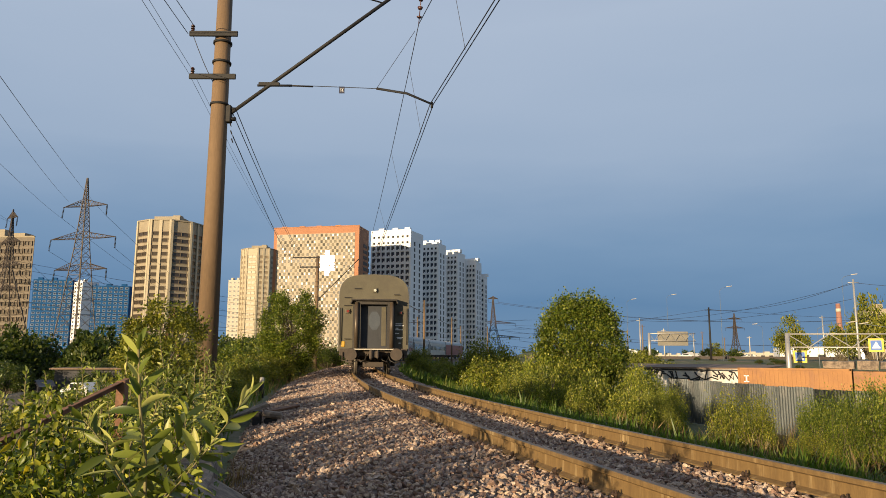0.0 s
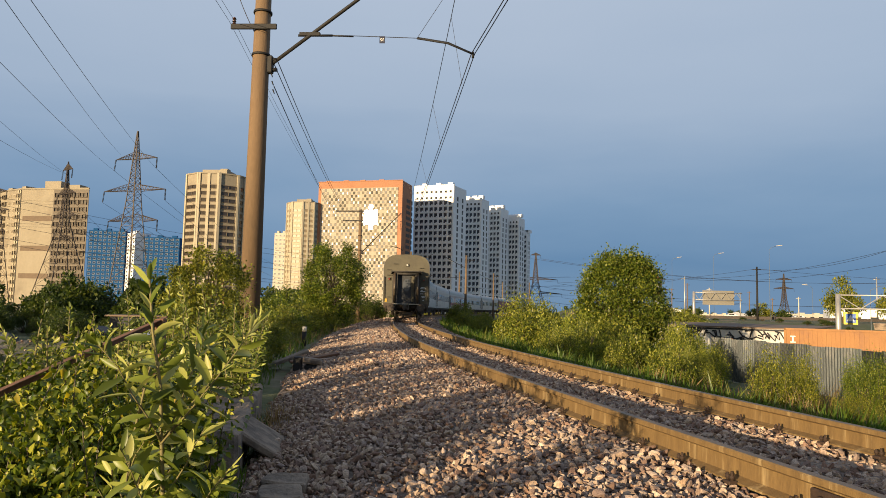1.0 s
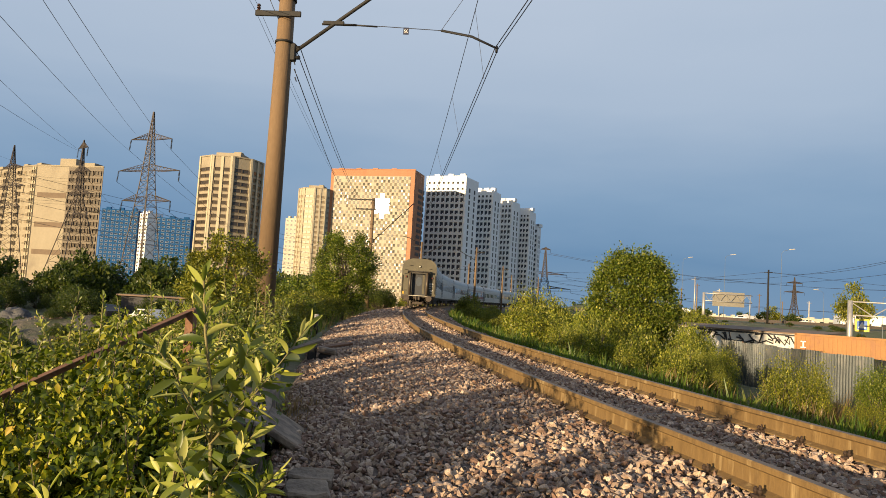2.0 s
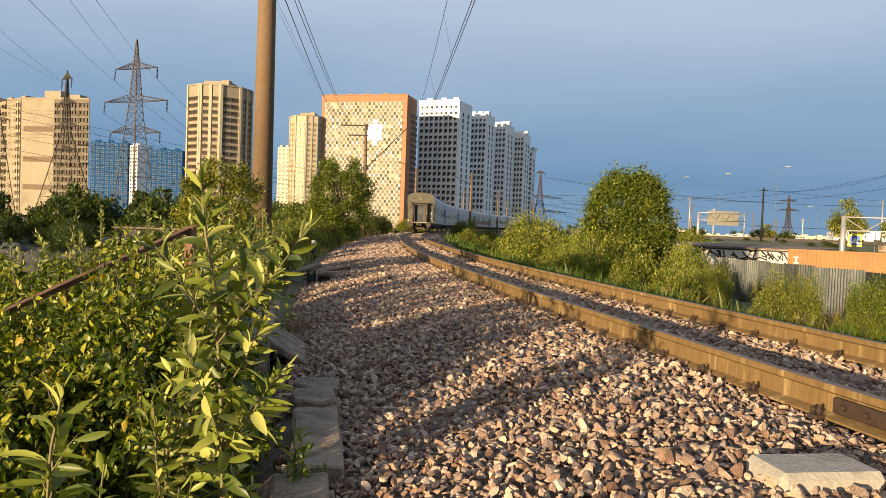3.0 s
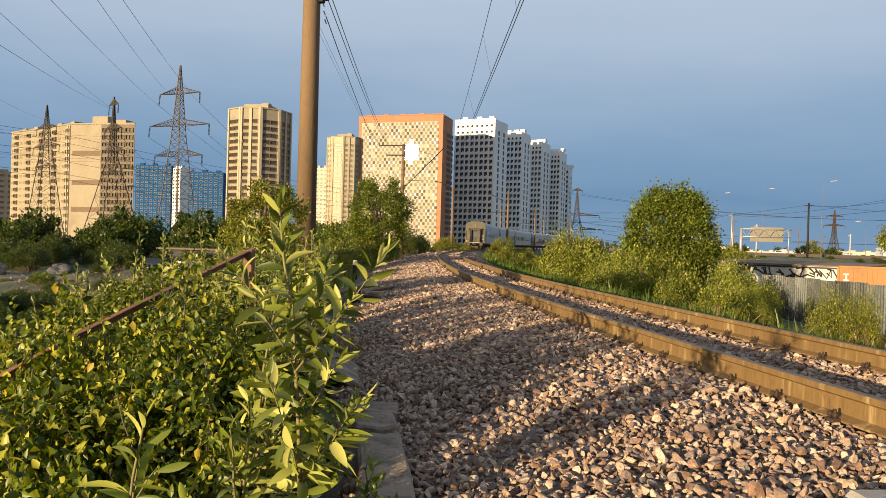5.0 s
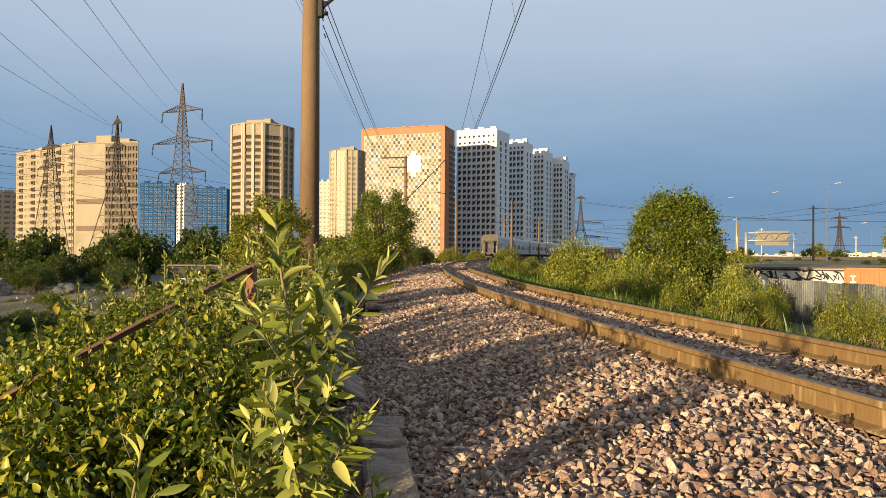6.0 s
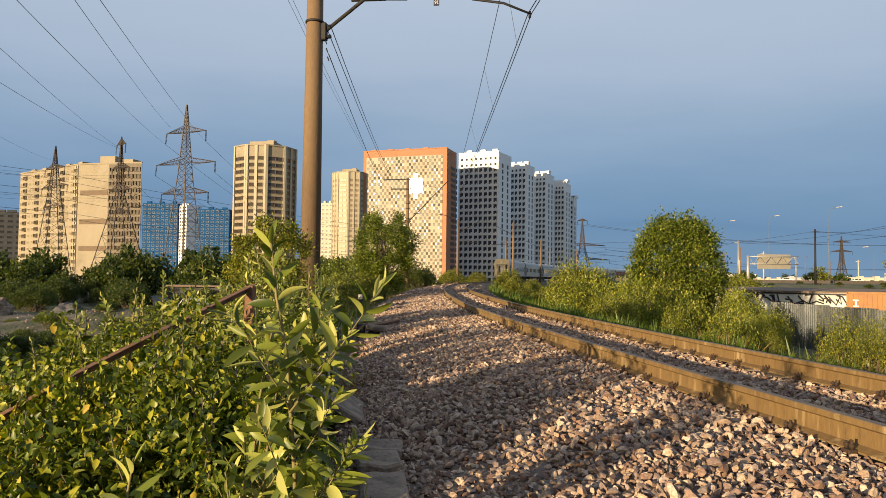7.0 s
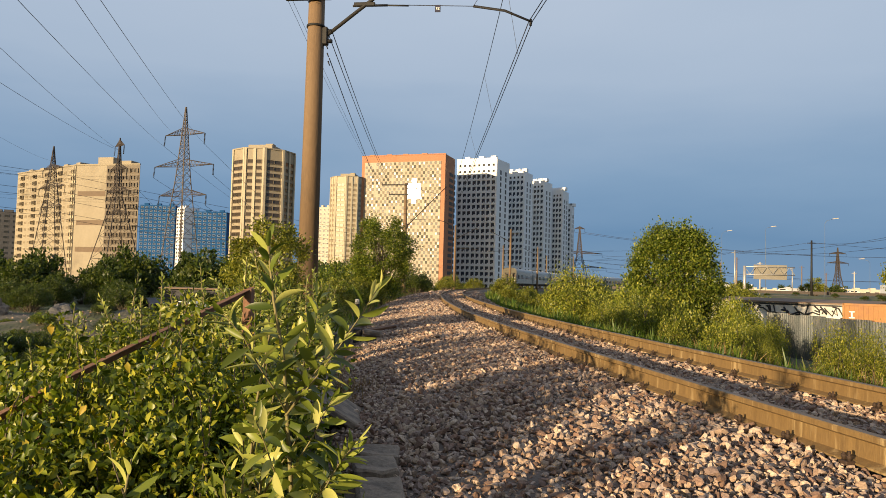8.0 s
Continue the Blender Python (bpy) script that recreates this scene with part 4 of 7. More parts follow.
def checkered_house():
    """The block with a chequered front inside an orange border."""
    a, b = Vector((-86.1, 309.5, 0)), Vector((-46.6, 303.0, 0))
    f = Face(a, b)
    z0, z1 = -3.0, 57.4
    depth = 14.0
    t = thing("apartment_block", a.x, a.y, z0, "apartment block with a chequered pale front inside an orange border", "apartment block", "apartment blocks")
    inv = t.matrix_basis.inverted()
    back = -f.out
    bm = bmesh.new()
    pts = [a, b, b + back * depth, a + back * depth]
    prism(bm, pts, z0, z1)
    bmesh.ops.transform(bm, matrix=inv, verts=bm.verts)
    part("wall", bm, M["brick_orange"], t, "orange rendered wall")
    L = f.len
    m = inv @ f.at(0, 0)
    bm = bmesh.new()
    slab(bm, m, L / 2 - 0.2, (z0 + z1 - 3.0) / 2, L - 3.4, z1 - z0 - 3.0, 0.2, 0.12)
    part("front_panel", bm, M["front_pale"], t, "pale front panel")
    cols, rows = 34, 40
    cw, rh = (L - 3.8) / cols, (z1 - z0 - 3.6) / rows
    win = window_mesh("window", cw * 0.92, rh * 0.86, M["pane_dull"], M["frame_brown"])
    rnd = random.Random(5)
    dark, pale = bmesh.new(), bmesh.new()
    for r in range(rows):
        for c in range(cols):
            x, z = 1.9 + (c + 0.5) * cw, z0 + 0.5 + (r + 0.5) * rh
            if (r + c) % 2 == 0:
                if rnd.random() < 0.38:
                    share("window", win, t, inv @ f.at(x, z, 0.14))
                elif rnd.random() < 0.88:
                    slab(dark, inv @ f.at(x, z, 0), 0, 0, cw * 0.94, rh * 0.88, 0.06, 0.2)
            elif rnd.random() < 0.22:
                slab(pale, inv @ f.at(x, z, 0), 0, -0.1, cw * 0.5, rh * 0.6, 0.05, 0.17)
    tagged(part("small_panes", pale, M["facade_window_pale"], t), "small pale windows between the dark ones", kind="stuff")
    tagged(part("panel", dark, M["panel_grey"], t), "chequered greige facade panels", kind="stuff")
    # roof edge and hatches; glazed stair strip on the side wall
    bm = bmesh.new()
    for x in (3.5, 12.0, 20.0, 29.0):
        slab(bm, m, x, z1 + 0.6, 2.4, 1.2, 2.0, -3.0)
    slab(bm, m, L / 2, z1 + 0.1, L + 0.3, 0.35, 0.6, 0.2)
    part("roof_hatch", bm, M["brick_orange"], t)
    side = Face(b, b + back * depth)
    ms = inv @ side.at(0, 0)
    bm = bmesh.new()
    for r in range(20):
        slab(bm, ms, 9.0, z0 + 3 + r * 2.6, 5.5, 1.5, 0.2, 0.1)
        slab(bm, ms, 14.0, z0 + 3 + r * 2.6, 2.0, 1.7, 0.2, 0.1)
    part("side_window", bm, M["facade_dark"], t)
    # added panes, aimed between sun and eye, spread as wide as the glint's bloom
    eye = Vector((0.1, 0.0, 0.95))
    for dx, zs in ((-2.3, (-1, 0, 1)), (0, (-2, -1, 0, 1, 2)), (2.3, (-1, 0, 1))):
        for k in zs:
            g = f.at(f.len * 0.585 + 2.2 + dx, 41.1 + 2.3 * k, 0.25).translation
            nrm = ((eye - g).normalized() + SUN_DIR).normalized()
            bm = bmesh.new()
            box(bm, (0, 0, 0), (1.9, 0.04, 2.0))
            pn = part("glint_pane", bm, M["glass_shiny"], t, "added pane aimed to mirror the sun as a broad glint")
            pn.matrix_basis = inv @ Matrix.Translation(g) @ (-nrm).to_track_quat("Y", "Z").to_matrix().to_4x4()


M["facade_window_pale"] = material("pale_windows", (0.16, 0.13, 0.095), (0.30, 0.25, 0.19), 0.3, scale=0.5, fine=2, bump=0, island=0.8)


def tower_window(cw, rh):
    """A tower window: dark pane in a thin frame, grey spandrel below, a small white box on it."""
    bm = bmesh.new()
    box(bm, (0, -0.03, rh * 0.1), (cw * 0.66, 0.06, rh * 0.66))
    box(bm, (0, -0.05, rh * 0.1), (cw * 0.05, 0.1, rh * 0.66))
    n0 = len(bm.faces)
    box(bm, (0, -0.14, -rh * 0.36), (cw * 0.66, 0.28, rh * 0.26))
    n1 = len(bm.faces)
    box(bm, (cw * 0.17, -0.2, -rh * 0.17), (cw * 0.2, 0.4, rh * 0.2))
    for i, f in enumerate(bm.faces):
        f.material_index = 2 if i >= n1 else 1 if i >= n0 else 0
    return mesh_of("window", bm, M["pane_blue"], M["facade_white"], M["facade_white"])


def white_house(l, r, side, z1, cols, rows, top_rows=2, label="white apartment tower with dark paired windows", dx=0.0):
    """A white tower block: a front of dark window bays in a white grid, and a plain side."""
    f, z0 = Face((*l, 0), (*r, 0)), -3.0
    t = thing("apartment_tower", l[0], l[1], z0, label, "apartment tower", "white apartment towers")
    inv = t.matrix_basis.inverted()
    s3 = Vector((*side, 0))
    bm = bmesh.new()
    prism(bm, [f.a, f.b, s3, s3 - f.d * f.len], z0, z1)
    bmesh.ops.transform(bm, matrix=inv, verts=bm.verts)
    part("wall", bm, M["facade_white"], t, "white rendered wall")
    cw, rh = (f.len - 1.0) / cols, (z1 - z0 - 2.2) / rows
    win = tower_window(cw, rh)
    small = window_mesh("window", cw * 0.42, rh * 0.36, M["glass"], M["frame_dark"], 0.08)
    m = inv @ f.at(0, 0)
    for r_ in range(rows):
        for c in range(cols):
            share("window", small if r_ >= rows - top_rows else win, t, inv @ f.at(0.5 + (c + 0.5) * cw, z0 + 0.8 + (r_ + 0.5) * rh, 0.03))
    for c in range(cols + 1):
        bm = bmesh.new()
        slab(bm, m, 0.5 + c * cw, (z0 + z1) / 2 - top_rows * rh / 2, cw * (0.36 if c % 2 else 0.24), z1 - z0 - top_rows * rh, 0.4, 0.32)
        part("pilaster", bm, M["facade_white"], t)
    for r_ in range(0, rows - top_rows, 4):
        bm = bmesh.new()
        slab(bm, m, f.len / 2, z0 + 0.8 + r_ * rh, f.len, rh * 0.28, 0.4, 0.36)
        part("string_course", bm, M["facade_white"], t)
    sd = Face(f.b, s3)
    bm = bmesh.new()
    box(bm, (0, 0.02, 0), (min(1.6, sd.len * 0.12), 0.16, rh * 0.7))
    sw = mesh_of("side_window", bm, M["facade_dark"])
    for k in (0.30, 0.7):
        for r_ in range(rows - 1):
            share("side_window", sw, t, inv @ sd.at(sd.len * k, z0 + 2 + r_ * rh, 0))
    bm = bmesh.new()
    slab(bm, m, f.len / 2, z1 + 0.3, f.len, 0.6, 0.6, 0.1)
    for x in (0.2, 0.55, 0.85):
        slab(bm, m, f.len * x, z1 + 1.2, 2.6, 1.8, 2.6, -3.0)
    part("parapet", bm, M["facade_white"], t)


def round_tower(cx, cy, w, z1, rows, label, ang0=0.0, z0=-3.0, wall="facade_beige"):
    """A many-sided tower with glazed bays between pale piers."""
    t = thing("apartment_tower", cx, cy, z0, label, "apartment tower", "beige apartment towers")
    r = w / 2
    n = 10
    ring = [Vector((r * math.cos(ang0 + 2 * math.pi * i / n), r * math.sin(ang0 + 2 * math.pi * i / n), 0)) for i in range(n)]
    bm = bmesh.new()
    prism(bm, ring, 0, z1 - z0)
    bmesh.ops.recalc_face_normals(bm, faces=bm.faces)
    part("wall", bm, M[wall], t, "beige wall")
    rh = (z1 - z0 - 5) / rows
    for i in range(n):
        a, b = ring[i], ring[(i + 1) % n]
        mid = (a + b) / 2
        if mid.y > r * 0.35:
            continue
        f = Face(a, b)
        wid = f.len * 0.74
        # the cream tower's panes get a sunlit colour, the other's stay dark glass
        win = window_mesh("balcony", wid, rh * 0.6, M["pane_warm" if wall == "facade_cream" else "balcony_glass"], M[wall if wall == "facade_cream" else "frame_brown"], 0.25)
        for k in range(rows):
            share("balcony", win, t, f.at(f.len / 2, 1.2 + (k + 0.5) * rh, 0.02))
        bm = bmesh.new()
        for x in (0.04, 0.96):
            slab(bm, f.at(0, 0), f.len * x, (z1 - z0) / 2, f.len * 0.1, z1 - z0 + 0.6, 0.6, 0.5)
        if i % 2:
            slab(bm, f.at(0, 0), f.len * 0.5, (z1 - z0) / 2, f.len * 0.14, z1 - z0, 0.6, 0.4)
        part("pier", bm, M["facade_cream"], t)
    bm = bmesh.new()
    prism(bm, [p * 1.03 for p in ring], z1 - z0, z1 - z0 + 0.5)
    box(bm, (0, 0, z1 - z0 + 1.8), (w * 0.4, w * 0.35, 2.6))
    box(bm, (w * 0.1, 0, z1 - z0 + 3.4), (w * 0.12, w * 0.12, 1.4))
    part("roof", bm, M["facade_beige"], t)


def slab_house():
    """The long beige block at an angle: a lit side of balconies and a banded end wall."""
    z0, z1 = -3.0, 44.6
    c = Vector((-191.0, 258.0, 0))
    l = Vector((-237.0, 281.0, 0))
    e = Vector((-162.0, 256.0, 0))
    t = thing("apartment_block", c.x, c.y, z0, "long beige apartment block with brown bands on its end wall", "apartment block", "apartment blocks")
    inv = t.matrix_basis.inverted()
    bm = bmesh.new()
    prism(bm, [l, c, e, e + (l - c)], z0, z1)
    bmesh.ops.transform(bm, matrix=inv, verts=bm.verts)
    bmesh.ops.recalc_face_normals(bm, faces=bm.faces)
    part("wall", bm, M["facade_beige"], t, "beige wall")
    f, g = Face(l, c), Face(c, e)
    rows = 16
    rh = (z1 - z0 - 2) / rows
    cols = 14
    cw = f.len / cols
    win = window_mesh("window", cw * 0.5, rh * 0.5, M["pane_warm"], M["facade_cream"], 0.1)
    bal = window_mesh("balcony", cw * 0.7, rh * 0.6, M["pane_warm"], M["facade_beige"], 0.7)
    dim = window_mesh("balcony", cw * 0.85, rh * 0.66, M["balcony_glass"], M["frame_brown"], 0.4)
    bm = bmesh.new()
    slab(bm, inv @ g.at(0, 0), g.len * 0.74, (z0 + z1) / 2, g.len * 0.52, z1 - z0 - 0.5, 0.2, 0.1)
    part("end_panel", bm, M["facade_taupe"], t, "dull taupe end panel")
    for r_ in range(rows):
        for k in range(cols):
            share("balcony" if k % 3 == 1 else "window", bal if k % 3 == 1 else win, t, inv @ f.at((k + 0.5) * cw, z0 + 1 + (r_ + 0.5) * rh, 0.02))
        for k in range(4):
            share("balcony", dim, t, inv @ g.at(g.len * (0.555 + 0.123 * k), z0 + 1 + (r_ + 0.5) * rh, 0.12))
    for x in (0.955, 0.985):
        bm = bmesh.new()
        slab(bm, inv @ f.at(0, 0), f.len * x, (z0 + z1) / 2, f.len * 0.014, z1 - z0 - 0.6, 0.5, 0.45)
        part("corner_pier", bm, M["facade_cream"], t)
    for z in (10.5, 21.3, 33.0):
        bm = bmesh.new()
        slab(bm, inv @ g.at(0, 0), g.len * 0.25, z, g.len * 0.44, 2.0, 0.2, 0.1)
        part("band", bm, M["facade_brown"], t, "brown band across the end wall")
    bm = bmesh.new()
    slab(bm, inv @ f.at(0, 0), f.len / 2, z1 + 0.2, f.len, 0.5, 0.6, 0.3)
    slab(bm, inv @ g.at(0, 0), g.len / 2, z1 + 0.2, g.len, 0.5, 0.6, 0.3)
    slab(bm, inv @ g.at(0, 0), g.len * 0.4, z1 + 1.8, 7, 3.4, 5, -2)
    slab(bm, inv @ g.at(0, 0), g.len * 0.72, z1 + 1.0, 5, 2.0, 5, -2)
    for k in range(5):
        slab(bm, inv @ f.at(0, 0), f.len * (0.1 + 0.2 * k), z1 + 1.0, 3.2, 2.0, 4, -3)
    part("roof_house", bm, M["facade_beige"], t)


def simple_block(x0, y0, x1, y1, z1, mat, cols, rows, label, depth=14.0, frame_mat="frame_pale"):
    f, z0 = Face((x0, y0, 0), (x1, y1, 0)), -3.0
    t = thing("apartment_block", x0, y0, z0, label, "apartment block", "distant blocks")
    inv = t.matrix_basis.inverted()
    bm = bmesh.new()
    prism(bm, [f.a, f.b, f.b - f.out * depth, f.a - f.out * depth], z0, z1)
    bmesh.ops.transform(bm, matrix=inv, verts=bm.verts)
    part("wall", bm, M[mat], t)
    cw, rh = f.len / cols, (z1 - z0 - 1) / rows
    win = window_mesh("window", cw * 0.55, rh * 0.5, M["pane_deep" if mat == "facade_blue" else "pane_dull"], M[frame_mat], 0.1, bar=False)
    for r_ in range(rows):
        for c in range(cols):
            share("window", win, t, inv @ f.at((c + 0.5) * cw, z0 + 0.6 + (r_ + 0.5) * rh, 0.02))
    for x in (0.15, 0.5, 0.85):
        bm = bmesh.new()
        rise = 1.8 if rows > 4 else 0.5
        slab(bm, inv @ f.at(0, 0), f.len * x, z1 + rise / 2, f.len * 0.12, rise, 3, -2)
        part("roof_house", bm, M[mat], t)


def build_city():
    checkered_house()
    white_house((-46.7, 341.8), (-26.5, 336.0), (-21.4, 350.7), 61.2, 8, 21)
    white_house((-25.3, 369.0), (-14.2, 365.0), (-10.6, 376.0), 59.6, 5, 20, 1)
    white_house((-12.9, 395.0), (-4.4, 390.7), (-0.2, 402.2), 58.4, 4, 20, 1)
    white_house((-2.0, 408.2), (5.9, 404.1), (9.4, 416.7), 55.2, 4, 19, 1)
    white_house((7.0, 423.7), (11.3, 422.0), (13.1, 428.0), 48.0, 2, 17, 0)
    round_tower(-119.3, 277.2, 25.8, 52.6, 19, "beige many-sided tower with glazed bays", 0.1)
    round_tower(-140.5, 473.0, 25.4, 71.4, 20, "beige many-sided tower with glazing coloured as if sunlit", 0.45, wall="facade_cream")
    simple_block(-178.0, 520.0, -165.0, 519.0, 56.5, "facade_pale", 4, 18, "far pale apartment block")
    slab_house()
    simple_block(-330.0, 335.0, -299.0, 357.5, 34.0, "facade_dark", 9, 12, "dark grey unfinished concrete block", frame_mat="frame_dark")
    simple_block(-347.0, 551.0, -318.0, 557.0, 60.5, "facade_blue", 8, 20, "far blue and white apartment block", frame_mat="facade_grey")
    simple_block(-316.0, 556.0, -306.0, 550.0, 58.6, "facade_white", 3, 20, "far white apartment block")
    simple_block(-306.0, 556.0, -274.0, 563.0, 56.0, "facade_blue", 8, 19, "far blue and white apartment block", frame_mat="facade_grey")
    simple_block(-420.0, 470.0, -385.0, 490.0, 46.0, "facade_dark", 7, 16, "far dark apartment block")


build_city()

# ---------------------------------------------------------------- pylons


def pylon(x, y, h, arms, base_w, waist_w, waist_h, label, z0=-3.2, rz=0.0):
    """A lattice steel tower: four legs, cross bracing and arms given as (height, half length)."""
    t = thing("power_pylon", x, y, z0, label, "power pylon", "power pylons", rz=rz)
    H = h - z0
    r = 0.11 * max(1.0, math.hypot(x, y) / 230)

    def half(z):
        return base_w / 2 + (waist_w - base_w) / 2 * min(1, z / waist_h) if z < waist_h else waist_w / 2 * max(0.06, 1 - (z - waist_h) / (H - waist_h) * 0.94)
    zs, z = [0.0], 0.0
    while z < H - 0.8:
        z += max(0.9, half(z) * 1.35)
        zs.append(min(z, H))
    for sx, sy in ((-1, -1), (1, -1), (1, 1), (-1, 1)):
        bm = bmesh.new()
        for a, b in zip(zs, zs[1:]):
            tube(bm, (sx * half(a), sy * half(a), a), (sx * half(b), sy * half(b), b), r, n=4, caps=False)
        part("leg", bm, M["pylon"], t)
    bm = bmesh.new()
    for a, b in zip(zs, zs[1:]):
        ha, hb = half(a), half(b)
        for p, q in (((-1, -1), (1, -1)), ((1, -1), (1, 1)), ((1, 1), (-1, 1)), ((-1, 1), (-1, -1))):
            tube(bm, (p[0] * ha, p[1] * ha, a), (q[0] * hb, q[1] * hb, b), r * 0.42, n=3, caps=False)
            tube(bm, (q[0] * ha, q[1] * ha, a), (p[0] * hb, p[1] * hb, b), r * 0.42, n=3, caps=False)
            tube(bm, (p[0] * hb, p[1] * hb, b), (q[0] * hb, q[1] * hb, b), r * 0.4, n=3, caps=False)
    part("bracing", bm, M["pylon"], t)
    tips = []
    for za, ln in arms:
        zz = za - z0
        for sx in (-1, 1):
            bm = bmesh.new()
            hw = half(zz)
            tip = Vector((sx * ln, 0, zz + 0.1))
            n = 7
            for sy in (-1, 1):
                lo0, up0 = Vector((sx * hw, sy * hw, zz)), Vector((sx * hw * 0.95, sy * hw * 0.9, zz + 1.5))
                tube(bm, lo0, tip, r * 0.7, n=4, caps=False)
                tube(bm, up0, tip, r * 0.7, n=4, caps=False)
                for k in range(n):
                    tube(bm, lo0.lerp(tip, k / n), up0.lerp(tip, (k + 0.6) / n), r * 0.4, n=3, caps=False)
                    tube(bm, up0.lerp(tip, (k + 0.6) / n), lo0.lerp(tip, (k + 1) / n), r * 0.4, n=3, caps=False)
            part("arm", bm, M["pylon"], t)
            bm = bmesh.new()
            end = tip - Vector((0, 0, 2.6)) + Vector((0.15 * sx, -0.2, 0))
            for q in range(9):
                a = tip.lerp(end, q / 9)
                tube(bm, a, tip.lerp(end, (q + 0.6) / 9), 0.16, n=6)
            part("insulator", bm, M["iron"], t)
            tips.append(t.matrix_basis @ end)
    return t, tips, t.matrix_basis @ Vector((0, 0, H))


def build_pylons():
    _, ta, top_a = pylon(-85.5, 152.6, 40.8, ((34.0, 5.9), (26.6, 8.8), (19.6, 7.0)), 7.2, 2.3, 27, "tall lattice power pylon with three pairs of arms", rz=-14)
    _, tb, top_b = pylon(-115.4, 172.6, 37.6, ((35.4, 2.4), (29.0, 4.5), (23.0, 6.0), (17.0, 5.0)), 12.0, 1.7, 25, "lattice power pylon with a flat top", rz=-30)
    _, tc, top_c = pylon(-175.0, 223.6, 45.6, ((37.5, 8.0), (31.0, 10.5), (24.0, 8.5)), 10.0, 3.0, 32, "lattice power pylon with three pairs of arms", rz=-30)
    _, td, top_d = pylon(19.6, 507.5, 43.6, ((41.5, 3.5), (24.0, 16.0), (14.0, 19.0)), 15.0, 4.0, 24, "far lattice power pylon", rz=8)
    pylon(118, 560, 30, ((28.0, 2.5), (20.0, 7.0)), 9.0, 3.0, 15, "far lattice power pylon", rz=8)
    pylon(240, 640, 40, ((34.0, 7.0), (26.0, 9.0)), 9.0, 3.0, 20, "far lattice power pylon", rz=8)

    def line(a, b, sag, r=0.022):
        wire("power_line", a, b, sag, r, "long sagging power line", "power lines")
    # lines of the near pylons sweep in overhead from behind
    for p, q, sag in ((ta[1], (-22.6, 29.2, 16.0), 0.5), ((-86.8, 148.3, 34.1), (-23.5, 28.7, 15.8), 0.5), (ta[0], (-25.7, 27.0, 15.2), 0.5),
                      ((-114.5, 171.0, 33.9), (-34.0, 33.0, 16.8), 0.6), ((-114.9, 171.0, 34.1), (-34.6, 33.6, 14.0), 0.6), ((-173.7, 222.0, 39.9), (-63.2, 61.4, 19.1), 1.0)):
        line(Vector(p), Vector(q), sag, 0.02)
    for k, p in enumerate(ta):
        line(p, p + Vector((-70, 330, -4)), 6.0, 0.035)
    for k, p in enumerate(tb[2:6]):
        line(p, p + Vector((-120, 300, -3)), 6.0, 0.035)
        line(p, Vector((-150, 60, 27 - 4 * (k // 2))) + Vector((4 * (k % 2), 0, 0)), 4.0, 0.02)
    for k, p in enumerate(tc):
        line(p, Vector((-190, 20, 30 + 4 * (2 - k // 2))) + Vector(((-1 if k % 2 == 0 else 1) * 8, 0, 0)), 4.0, 0.06)
        line(p, p + Vector((230, 330, -6)), 9.0, 0.06)
    for k, p in enumerate(td):
        line(p, p + Vector((330, 60, -6)), 9.0, 0.09)


build_pylons()

# ---------------------------------------------------------------- ballast stones


def stone_template(rnd, sub):
    """An angular stone: a ball cut by random planes."""
    bm = bmesh.new()
    bmesh.ops.create_icosphere(bm, subdivisions=sub, radius=1.0)
    v = np.array([x.co[:] for x in bm.verts])
    f = np.array([[x.index for x in p.verts] for p in bm.faces])
    bm.free()
    for _ in range(13):
        n = rnd.normal(size=3)
        n /= np.linalg.norm(n)
        d = rnd.uniform(0.26, 0.62)
        over = np.clip(v @ n - d, 0, None)
        v = v - over[:, None] * n
    v = v * rnd.uniform(0.8, 1.35, size=3) * (1.35, 1.15, 1.0)
    return v, f


def rotations(rnd, n):
    q = rnd.normal(size=(n, 4))
    q /= np.linalg.norm(q, axis=1)[:, None]
    w, x, y, z = q.T
    return np.stack([np.stack([1 - 2 * (y * y + z * z), 2 * (x * y - z * w), 2 * (x * z + y * w)], -1),
                     np.stack([2 * (x * y + z * w), 1 - 2 * (x * x + z * z), 2 * (y * z - x * w)], -1),
                     np.stack([2 * (x * z - y * w), 2 * (y * z + x * w), 1 - 2 * (x * x + y * y)], -1)], 1)


def bed_z(u):
    return np.interp(u, [-4.0, -3.7, -3.2, -2.1, -0.9, -0.65, 0.65, 0.9, 1.7, 2.5, 3.2, 3.4], [-0.60, -0.30, -0.19, -0.05, -0.02, -0.05, -0.05, -0.05, -0.13, -0.36, -0.62, -0.9])


